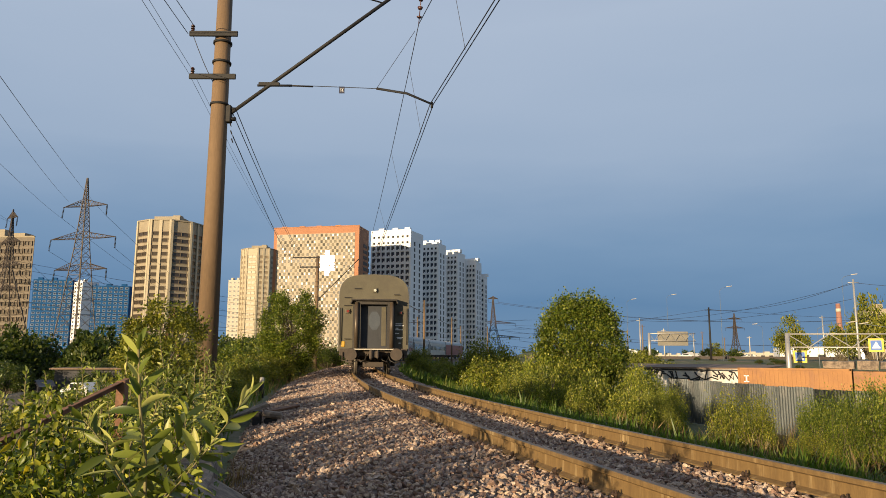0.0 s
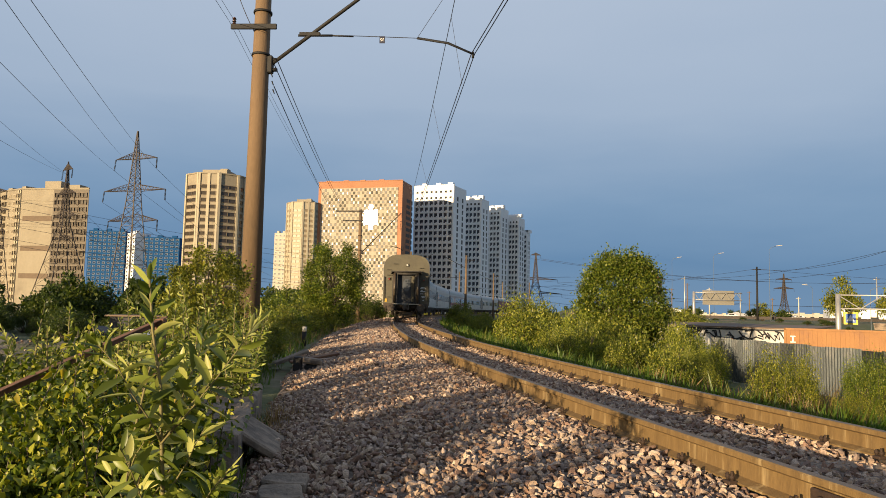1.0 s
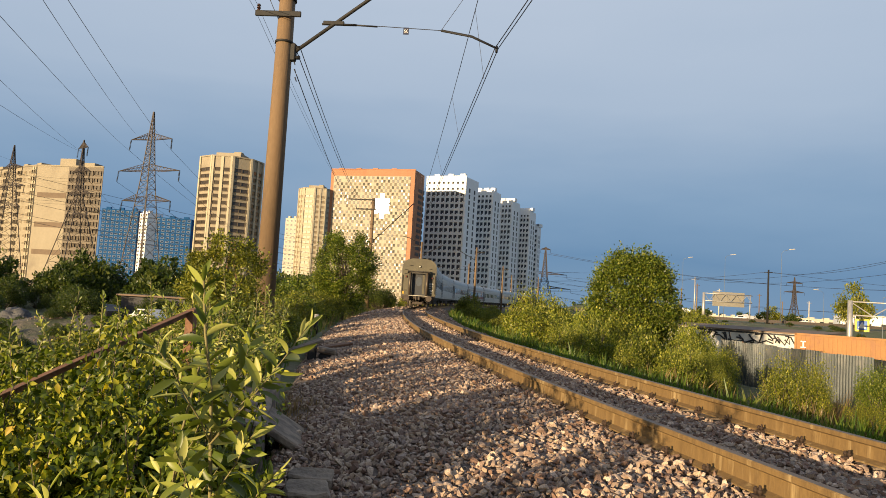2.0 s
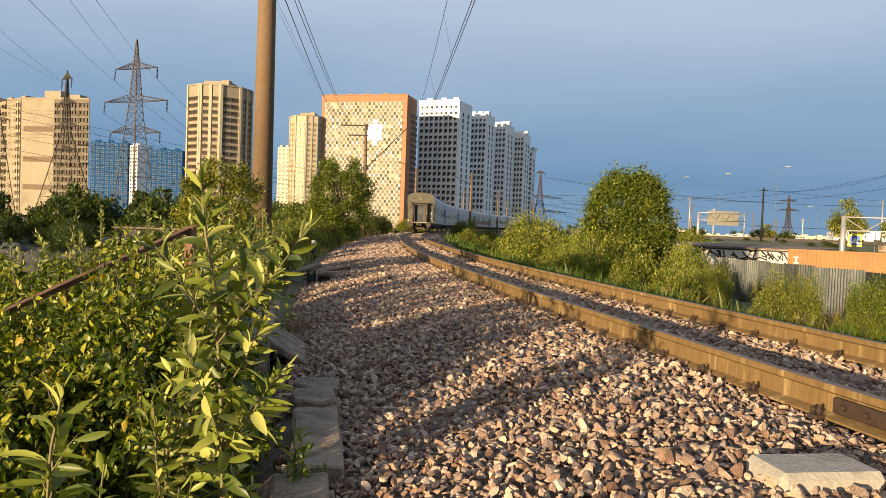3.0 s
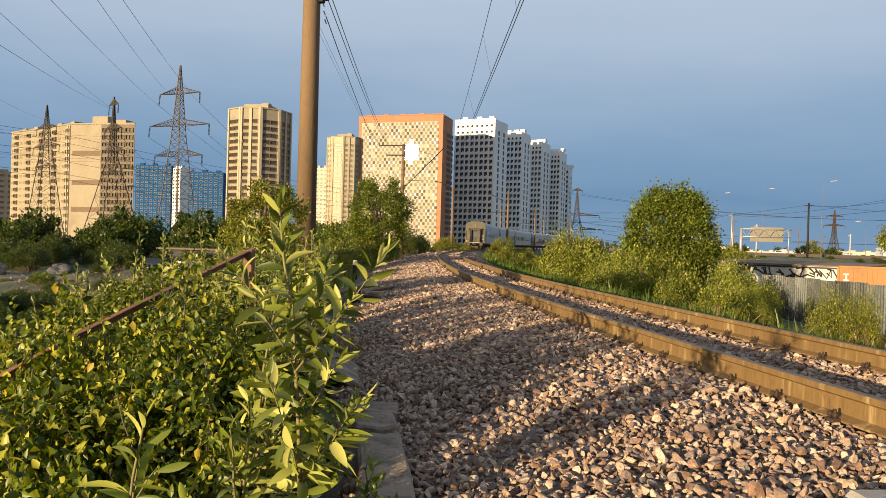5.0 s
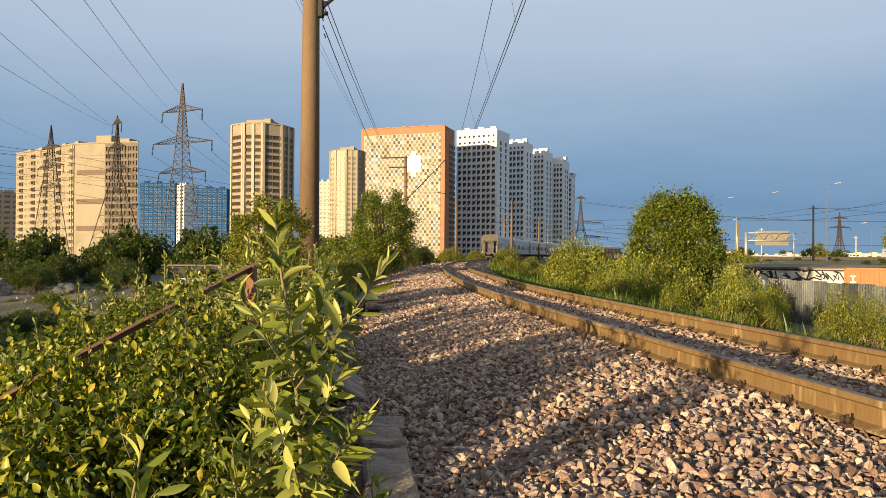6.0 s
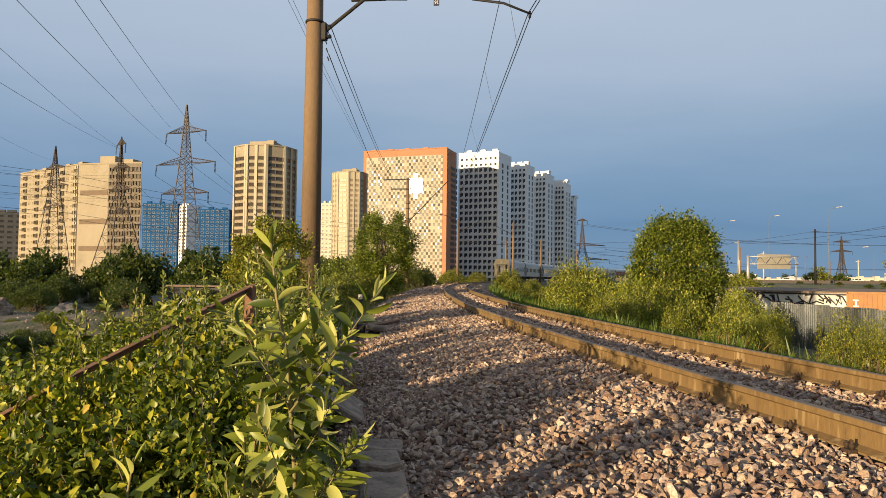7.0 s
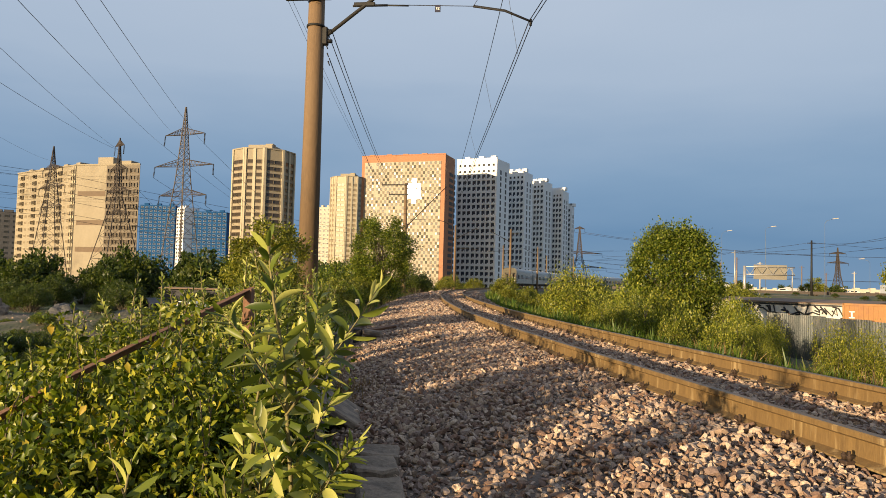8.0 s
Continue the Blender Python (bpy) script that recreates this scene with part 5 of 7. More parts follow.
def strew(rnd, s0, s1, u0, u1, step, r0, r1, lift=0.3):
    """Places of stones on the bed: s, u, radius and world place."""
    ns, nu = int((s1 - s0) / step), int((u1 - u0) / step)
    s = (s0 + (np.arange(ns) + 0.5) * step)[:, None] + rnd.uniform(-0.5, 0.5, (ns, nu)) * step
    u = (u0 + (np.arange(nu) + 0.5) * step)[None, :] + rnd.uniform(-0.5, 0.5, (ns, nu)) * step
    s, u = s.ravel(), u.ravel()
    r = rnd.uniform(r0, r1, len(s)) * rnd.choice([0.75, 1.0, 1.0, 1.25], len(s))
    keep = (np.abs(np.abs(u) - HALF) > 0.062)
    ragged = u > -3.75 + 0.35 * np.sin(s * 1.7) + 0.2 * np.sin(s * 5.1) - 0.1
    keep &= ragged
    s, u, r = s[keep], u[keep], r[keep]
    x, y, a = (np.interp(s, TR[:, 0], TR[:, i]) for i in (1, 2, 3))
    z = bed_z(u) + r * lift + rnd.uniform(0, 0.6, len(s)) * r + 0.018 * np.sin(s * 2.1 + u) * np.sin(u * 2.7)
    return np.stack([x + np.cos(a) * u, y + np.sin(a) * u, z], 1), r, s, u


def stones_mesh(name, rnd, places, radii, templates):
    R = rotations(rnd, len(places))
    pick = rnd.integers(0, len(templates), len(places))
    vs, fs, o = [], [], 0
    for k, (v, f) in enumerate(templates):
        idx = np.nonzero(pick == k)[0]
        if not len(idx):
            continue
        w = np.einsum("nij,vj->nvi", R[idx], v)
        w[:, :, 2] *= 0.85
        w = w * radii[idx][:, None, None] + places[idx][:, None, :]
        vs.append(w.reshape(-1, 3))
        fs.append((f[None] + (np.arange(len(idx)) * len(v))[:, None, None] + o).reshape(-1, 3))
        o += len(idx) * len(v)
    return arrays_mesh(name, np.concatenate(vs), np.concatenate(fs), M["stone"])


def build_stones():
    rnd = np.random.default_rng(11)
    fine = [stone_template(rnd, 2) for _ in range(14)]
    rough = [stone_template(rnd, 1) for _ in range(10)]
    bed = bpy.data.objects["ballast_bed"]
    groups = []
    for s0, s1, u0, u1, step, r0, r1, tm in ((1.6, 5.0, -4.0, -0.8, 0.036, 0.015, 0.028, fine), (1.6, 5.0, -0.8, 3.1, 0.046, 0.020, 0.034, rough), (5.0, 13.0, -4.0, 3.1, 0.047, 0.020, 0.034, rough),
                                             (13.0, 24.0, -4.0, 3.1, 0.062, 0.026, 0.040, rough), (24.0, 46.0, -4.0, 3.1, 0.10, 0.036, 0.055, rough), (46.0, 90.0, -4.0, 3.1, 0.22, 0.07, 0.10, rough)):
        groups.append((strew(rnd, s0, s1, u0, u1, step, r0, r1), tm))
    # a second, sparse layer of larger stones on top
    groups.append((strew(rnd, 1.6, 10.0, -3.7, -0.9, 0.11, 0.021, 0.033, 0.6), fine))
    loose = []
    for k, ((p, r, s, u), tm) in enumerate(groups):
        if k == 6:
            near = np.nonzero((s > 2.2) & (s < 6.2) & (u > -3.5) & (u < -1.0))[0][:300]
            loose = [(p[i], r[i]) for i in near]
            rest = np.setdiff1d(np.arange(len(p)), near)
            p, r = p[rest], r[rest]
        ob = new("loose_ballast", stones_mesh("loose_ballast", rnd, p, r, tm))
        ob.parent = bed
        tagged(ob, "crushed pinkish-grey ballast stones", kind="stuff")
    meshes = []
    for k, (v, f) in enumerate(fine[:8]):
        meshes.append(arrays_mesh("stone", v, f, M["stone_single"]))
    R = rotations(rnd, len(loose))
    for i, (p, r) in enumerate(loose):
        m = Matrix([[*(R[i][a] * r), p[a]] for a in range(3)] + [[0, 0, 0, 1]])
        share("stone", meshes[i % 8], bed, m)


M["stone_single"] = stone_material("ballast_stone_single", False, 0.7, 5)

# ---------------------------------------------------------------- plants


def leaf_shape(segs, width, droop, fold=0.25, ovate=False):
    """A leaf of length 1 along +y: two strips of faces with a folded midrib and drooping tip."""
    v, f = [], []
    for k in range(segs + 1):
        t = k / segs
        w = width * 0.5 * (math.sin(math.pi * t ** 1.05) ** 0.7 if not ovate else math.sin(math.pi * t ** 0.6) ** 0.75) if 0 < k < segs else 0.004
        z = -droop * t * t
        v += [(-w, t, z + 1.8 * fold * w), (0, t, z), (w, t, z + 1.8 * fold * w)]
    for k in range(segs):
        a = 3 * k
        f += [(a, a + 1, a + 4, a + 3), (a + 1, a + 2, a + 5, a + 4)]
    return np.array(v), np.array(f)


LEAF_LONG = [leaf_shape(6, 0.29, 0.14), leaf_shape(6, 0.31, 0.38), leaf_shape(6, 0.26, 0.0)]
LEAF_MID = [leaf_shape(3, 0.46, 0.12), leaf_shape(3, 0.42, 0.28)]
LEAF_SMALL = [leaf_shape(3, 0.62, 0.12, ovate=True), leaf_shape(3, 0.55, 0.25, ovate=True)]
LEAF_FAR = [(np.array([(-0.36, 0.45, 0.08), (0, 0, 0), (0.36, 0.5, 0.08), (0, 1, -0.12)]), np.array([(0, 1, 2, 3)]))]
BLADE = [(np.array([(-0.5, 0, 0), (0.5, 0, 0), (0.35, 0.6, -0.05), (-0.35, 0.6, -0.05), (0.03, 1, -0.22), (-0.03, 1, -0.22)]) * (0.05, 1, 1), np.array([(0, 1, 2, 3), (3, 2, 4, 5)]))]


def leaves_mesh(name, rnd, pos, dirs, size, shapes, mat, tumble=1.3):
    """All leaves of a plant in one mesh: each at pos, along dirs, with its face turned roughly up."""
    pos, dirs, size = np.asarray(pos, float), np.asarray(dirs, float), np.asarray(size, float)
    dirs = dirs / np.linalg.norm(dirs, axis=1)[:, None]
    up = np.tile([0.0, 0, 1], (len(pos), 1)) + rnd.normal(size=pos.shape) * tumble
    x = np.cross(dirs, up)
    x /= np.linalg.norm(x, axis=1)[:, None] + 1e-9
    z = np.cross(x, dirs)
    R = np.stack([x, dirs, z], -1)
    pick = rnd.integers(0, len(shapes), len(pos))
    vs, fs, o = [], [], 0
    for k, (v, f) in enumerate(shapes):
        idx = np.nonzero(pick == k)[0]
        if not len(idx):
            continue
        w = np.einsum("nij,vj->nvi", R[idx], v) * size[idx][:, None, None] + pos[idx][:, None, :]
        vs.append(w.reshape(-1, 3))
        fs.append((f[None] + (np.arange(len(idx)) * len(v))[:, None, None] + o).reshape(-1, 4))
        o += len(idx) * len(v)
    return arrays_mesh(name, np.concatenate(vs), np.concatenate(fs), mat, True)


def shoot_path(rnd, base, top, n=9, wob=0.03):
    base, top = np.array(base, float), np.array(top, float)
    t = np.linspace(0, 1, n)[:, None]
    bend = rnd.normal(size=3) * np.array([1, 1, 0]) * wob * np.linalg.norm(top - base) * 2
    return base + (top - base) * t + bend * (t * (1 - t)) * 2 + rnd.normal(size=(n, 3)) * wob * 0.12


def leafy(rnd, path, start, gap, length, spread, pos, dirs, size, drop=0.0):
    """Alternate leaves up a shoot."""
    path = np.asarray(path)
    seg = np.linalg.norm(np.diff(path, axis=0), axis=1)
    tot = seg.sum()
    cum = np.concatenate([[0], np.cumsum(seg)])
    d, ang = start * tot, rnd.uniform(0, 6.28)
    while d < tot:
        p = np.array([np.interp(d, cum, path[:, i]) for i in range(3)])
        ax = np.array([np.interp(min(d + 0.02, tot), cum, path[:, i]) for i in range(3)]) - np.array([np.interp(max(d - 0.02, 0), cum, path[:, i]) for i in range(3)])
        ax = ax / (np.linalg.norm(ax) + 1e-9)
        side = np.cross(ax, [math.cos(ang), math.sin(ang), 0.2])
        side /= np.linalg.norm(side) + 1e-9
        f = d / tot
        sp = spread * (1.15 - 0.75 * f ** 3)
        pos.append(p)
        dirs.append(ax * (1 - sp) + side * sp + np.array([0, 0, -drop]) + rnd.normal(size=3) * 0.12)
        size.append(length * rnd.uniform(0.75, 1.15) * (0.75 + 0.5 * math.sin(math.pi * min(1, f * 0.9 + 0.1))))
        d += gap * rnd.uniform(0.7, 1.3)
        ang += 2.4 + rnd.normal() * 0.3


def finish_plant(name, rnd, x, y, z, label, category, group, paths, radius, pos, dirs, size, shapes, leaf, stem="shoot", extra=None, m=None):
    t = thing(name, x, y, z, label, category, group)
    for k, (p, r) in enumerate(paths):
        bm = bmesh.new()
        chain(bm, p, r, n=5, taper=0.35)
        part("stem", bm, M[stem], t)
    ob = new("foliage", leaves_mesh("foliage", rnd, pos, dirs, size, shapes, M[leaf]))
    ob.parent = t
    tagged(ob, kind="stuff")
    if extra:
        nm, ps, ds, sz, sh, mt = extra
        e = new(nm, leaves_mesh(nm, rnd, ps, ds, sz, sh, M[mt]))
        e.parent = t
        tagged(e, kind="stuff")
    return t


def willow(seed, x, y, h, n, leaf=0.13, gap=0.03, lean=(0, 0), spread=0.25, z=None, label="young willow with long pale green leaves beside the ballast", side_shoots=2, shapes=None):
    """A young willow: a few upright shoots with long leaves, from the ground up."""
    rnd = np.random.default_rng(seed)
    z = gz(x, y) if z is None else z
    pos, dirs, size, paths = [], [], [], []
    for k in range(n):
        a, q = rnd.uniform(0, 6.28), (0 if k == 0 else rnd.uniform(0.3, 1.0))
        hh = h * (1 if k == 0 else rnd.uniform(0.45, 0.9))
        top = (lean[0] * hh + math.cos(a) * spread * q, lean[1] * hh + math.sin(a) * spread * q, hh)
        b = (math.cos(a) * 0.06 * q, math.sin(a) * 0.06 * q, -0.05)
        p = shoot_path(rnd, b, top)
        paths.append((p, 0.006 + 0.004 * hh))
        leafy(rnd, p, 0.22, gap, leaf, 0.84, pos, dirs, size)
        for j in range(side_shoots):
            f = rnd.uniform(0.25, 0.8)
            q0 = p[int(f * 8)]
            a2 = rnd.uniform(0, 6.28)
            ln = hh * rnd.uniform(0.15, 0.3)
            sp = shoot_path(rnd, q0, q0 + np.array([math.cos(a2) * ln * 0.7, math.sin(a2) * ln * 0.7, ln]), 5)
            paths.append((sp, 0.004))
            leafy(rnd, sp, 0.1, gap, leaf * 0.85, 0.7, pos, dirs, size)
    return finish_plant("willow_bush", rnd, x, y, z, label, "bush", "willow bushes", paths, 0.01, pos, dirs, size, shapes or LEAF_LONG, "leaf_willow")


def birch(seed, x, y, h, n, r, leaf=0.045, pods=14, z=None, leafmat="leaf_birch", label="small birch thicket with fine leaves and yellowed hanging ones"):
    """A thicket of thin twigs with small leaves; a few pale ones hang down."""
    rnd = np.random.default_rng(seed)
    z = gz(x, y) if z is None else z
    pos, dirs, size, paths = [], [], [], []
    ep, ed, es = [], [], []
    for k in range(n):
        a, q = rnd.uniform(0, 6.28), math.sqrt(rnd.uniform(0, 1))
        hh = h * rnd.uniform(0.6, 1.0) * (1.05 - 0.35 * q)
        top = (math.cos(a) * r * q, math.sin(a) * r * q, hh)
        b = (math.cos(a) * r * q * 0.5, math.sin(a) * r * q * 0.5, -0.05)
        p = shoot_path(rnd, b, top, wob=0.05)
        if k < 9:
            paths.append((p, 0.007))
        for j in range(12):
            f = rnd.uniform(0.12, 0.95)
            q0 = np.array([np.interp(f, np.linspace(0, 1, len(p)), p[:, i]) for i in range(3)])
            a2, ln = rnd.uniform(0, 6.28), rnd.uniform(0.12, 0.3)
            sp = shoot_path(rnd, q0, q0 + np.array([math.cos(a2) * ln * 0.8, math.sin(a2) * ln * 0.8, ln * rnd.uniform(0.1, 0.8)]), 4)
            leafy(rnd, sp, 0.05, leaf * 0.5, leaf, 0.75, pos, dirs, size, 0.2)
        leafy(rnd, p, 0.6, leaf * 0.5, leaf, 0.7, pos, dirs, size)
        for j in range(max(1, pods // n)):
            f = rnd.uniform(0.5, 1.0)
            ep.append([np.interp(f, np.linspace(0, 1, len(p)), p[:, i]) + rnd.normal() * 0.05 for i in range(3)])
            ed.append([rnd.normal() * 0.25, rnd.normal() * 0.25, -1])
            es.append(leaf * rnd.uniform(1.0, 1.5))
    extra = ("yellowed_leaves", ep, ed, es, LEAF_SMALL, "leaf_yellow") if pods else None
    return finish_plant("birch_thicket", rnd, x, y, z, label, "bush", "birch thickets", paths, 0.01, pos, dirs, size, LEAF_SMALL, leafmat, "bark", extra)


def shrub_data(seed, r, h, n, leaf, mat, clumps=26, upright=False, dome=0.55):
    """Meshes of one shrub, to be shared: limbs and foliage in many uneven clumps."""
    rnd = np.random.default_rng(seed)
    pos, dirs, size = [], [], []
    bm = bmesh.new()
    for k in range(clumps):
        a, q = rnd.uniform(0, 6.28), math.sqrt(rnd.uniform(0.02, 1))
        zt = h * (1 - dome * q * q) * rnd.uniform(0.45 if dome > 0.3 else 0.15, 1.0)
        c = np.array([math.cos(a) * r * q, math.sin(a) * r * q, zt])
        if k % 2 == 0:
            chain(bm, shoot_path(rnd, (c[0] * 0.15, c[1] * 0.15, -0.1), c, 5, 0.06), 0.012 + 0.012 * h, n=5, taper=0.3)
        m = int(n / clumps)
        cr = r * rnd.uniform(0.09, 0.2)
        off = rnd.normal(size=(m, 3)) * cr * (np.array([0.6, 0.6, 1.3]) if upright else np.array([0.75, 0.75, 0.62]))
        p = c + off
        low = p[:, 2] < 0.03
        p[low, 2] = rnd.uniform(0.03, h * 0.4, low.sum())
        pos.append(p)
        d = off / (np.linalg.norm(off, axis=1)[:, None] + 1e-6) + rnd.normal(size=(m, 3)) * 0.5 + (np.array([0, 0, 0.9]) if upright else np.array([0, 0, 0.15]))
        dirs.append(d)
        size.append(leaf * rnd.uniform(0.6, 1.3, m))
    fo = leaves_mesh("foliage", rnd, np.concatenate(pos), np.concatenate(dirs), np.concatenate(size), LEAF_FAR, M[mat])
    return mesh_of("limb", bm, M["bark"]), fo


def tree_data(seed, h, r, trunk, n, leaf, mat, crown_low=0.3, clumps=70):
    rnd = np.random.default_rng(seed)
    pos, dirs, size = [], [], []
    bm = bmesh.new()
    chain(bm, shoot_path(rnd, (0, 0, -0.2), (0, 0, h * 0.85), 7, 0.03), trunk, n=8, taper=0.2)
    for k in range(clumps):
        a, e = rnd.uniform(0, 6.28), rnd.uniform(-1, 1)
        rr = r * rnd.uniform(0.5, 1.0) ** 0.5
        mid = h * (crown_low + (1 - crown_low) * 0.5)
        hz = h * (1 - crown_low) * 0.5
        c = np.array([math.cos(a) * rr * math.sqrt(1 - e * e * 0.9), math.sin(a) * rr * math.sqrt(1 - e * e * 0.9), mid + hz * e * rnd.uniform(0.75, 1.0)])
        if k % 4 == 0:
            chain(bm, shoot_path(rnd, (0, 0, max(h * 0.15, c[2] * 0.55)), c * (0.85, 0.85, 1), 5, 0.08), trunk * 0.35, n=5, taper=0.25)
        m = int(n / clumps)
        off = rnd.normal(size=(m, 3)) * r * rnd.uniform(0.06, 0.12)
        pos.append(c + off)
        dirs.append(off / (np.linalg.norm(off, axis=1)[:, None] + 1e-6) + rnd.normal(size=(m, 3)) * 0.6 + np.array([0, 0, 0.2]))
        size.append(leaf * rnd.uniform(0.6, 1.3, m))
    fo = leaves_mesh("crown", rnd, np.concatenate(pos), np.concatenate(dirs), np.concatenate(size), LEAF_FAR, M[mat])
    return mesh_of("trunk", bm, M["bark"]), fo


def plant(name, data, x, y, label, category, group, scale=1.0, rz=0.0, z=None, names=("limb", "foliage"), sz=1.0):
    z = gz(x, y) if z is None else z
    t = thing(name, x, y, z, label, category, group, rz=rz)
    for nm, me in zip(names, data):
        ob = share(nm, me, t, Matrix.Diagonal((scale, scale, scale * sz, 1)))
        if nm in ("foliage", "crown"):
            tagged(ob, kind="stuff")
    return t


SWAYING = []


def build_near_plants():
    # the tall willow beside the path and its neighbours
    SWAYING.append(willow(1, -0.74, 2.32, 1.50, 1, 0.112, 0.019, lean=(-0.07, -0.02), z=-0.42, side_shoots=9))
    SWAYING.append(willow(8, -0.88, 2.44, 1.22, 2, 0.095, 0.024, spread=0.16, z=-0.42, side_shoots=5))
    SWAYING.append(willow(3, -1.13, 2.02, 0.80, 2, 0.13, 0.034, lean=(-0.02, -0.02), spread=0.12, z=-0.40, side_shoots=1))
    willow(2, -0.92, 2.30, 0.80, 3, 0.09, 0.026, spread=0.18, z=-0.40, side_shoots=2)
    willow(4, -0.62, 2.80, 0.42, 3, 0.075, 0.022, spread=0.18, z=-0.36, side_shoots=3)
    willow(9, -0.80, 2.62, 0.52, 3, 0.085, 0.022, spread=0.2, z=-0.38, side_shoots=3)
    willow(5, -0.98, 1.98, 0.56, 3, 0.09, 0.026, spread=0.2, z=-0.40)
    willow(6, -0.76, 2.02, 0.46, 3, 0.085, 0.026, spread=0.16, z=-0.38)
    willow(7, -1.34, 1.86, 0.5, 3, 0.09, 0.026, spread=0.22, z=-0.42)
    rnd = random.Random(3)
    # dense thicket running down the slope
    spots = [(-1.40, 2.85, 1.0), (-1.55, 3.30, 1.05), (-1.85, 2.95, 1.0), (-1.95, 3.55, 1.12), (-2.30, 3.10, 0.80), (-2.35, 3.75, 1.10), (-2.75, 3.35, 0.98),
             (-2.8, 3.95, 1.10), (-3.2, 3.6, 0.95), (-1.75, 2.50, 0.66), (-2.1, 2.62, 0.58), (-2.5, 2.75, 0.56), (-2.95, 2.95, 0.62), (-1.55, 3.75, 0.98), (-3.4, 4.3, 1.06), (-1.9, 4.3, 0.98),
             (-1.52, 2.2, 0.56), (-1.9, 2.28, 0.56), (-1.25, 3.35, 0.7)]
    for i, (x, y, h) in enumerate(spots):
        birch(100 + i, x, y, h * (1.2 if x < -1.9 else 1.04), 14, 0.36, rnd.uniform(0.037, 0.048), 26, z=min(-0.42, gz(x, y)))
    # slender shoots standing up in front of the handrail
    for i, (x, y, top) in enumerate(((-1.75, 3.3, 0.80), (-1.95, 3.7, 0.88), (-1.62, 2.95, 0.62), (-2.15, 3.2, 0.64), (-2.35, 2.95, 0.5), (-1.7, 4.05, 0.92), (-2.0, 2.75, 0.5), (-1.42, 3.5, 0.78), (-1.3, 3.9, 0.86), (-2.1, 3.95, 0.95))):
        z = min(-0.42, gz(x, y))
        birch(150 + i, x, y, (top - z) * 1.1, 6, 0.18, 0.043, 14, z=z)
    # finer upright willows behind them, given by the height of their tips
    label = "bushy young willow with small narrow leaves"
    for i, (x, y, top, n, sp) in enumerate(((-2.85, 4.02, 0.76, 6, 0.16), (-2.69, 4.13, 0.72, 6, 0.2), (-2.55, 4.22, 0.97, 4, 0.10), (-2.43, 4.29, 0.95, 5, 0.14), (-3.03, 3.86, 0.55, 6, 0.22), (-2.31, 4.36, 0.86, 6, 0.2),
                                            (-2.1, 4.6, 0.84, 7, 0.3), (-3.1, 4.7, 0.72, 8, 0.35), (-3.6, 4.9, 0.55, 8, 0.4), (-1.95, 5.0, 0.85, 7, 0.3), (-2.7, 5.4, 0.86, 8, 0.4), (-3.4, 5.6, 0.7, 8, 0.4))):
        z = min(-0.5, gz(x, y))
        willow(200 + i, x, y, top - z, n, 0.055, 0.014, shapes=LEAF_MID, spread=sp, z=z, label=label, side_shoots=4)
    # taller leafy willows between the steps and the mast
    for i, (x, y, top, n, sp) in enumerate(((-2.75, 6.3, 1.15, 8, 0.4), (-3.1, 7.2, 1.25, 9, 0.5), (-2.55, 7.4, 1.0, 8, 0.4), (-3.4, 8.4, 1.35, 9, 0.55), (-2.9, 8.6, 1.05, 8, 0.45), (-3.9, 7.6, 1.1, 9, 0.5), (-3.3, 9.8, 1.1, 8, 0.45))):
        z = gz(x, y)
        willow(230 + i, x, y, top - z, n, 0.085, 0.022, spread=sp, z=z, label=label, side_shoots=4)


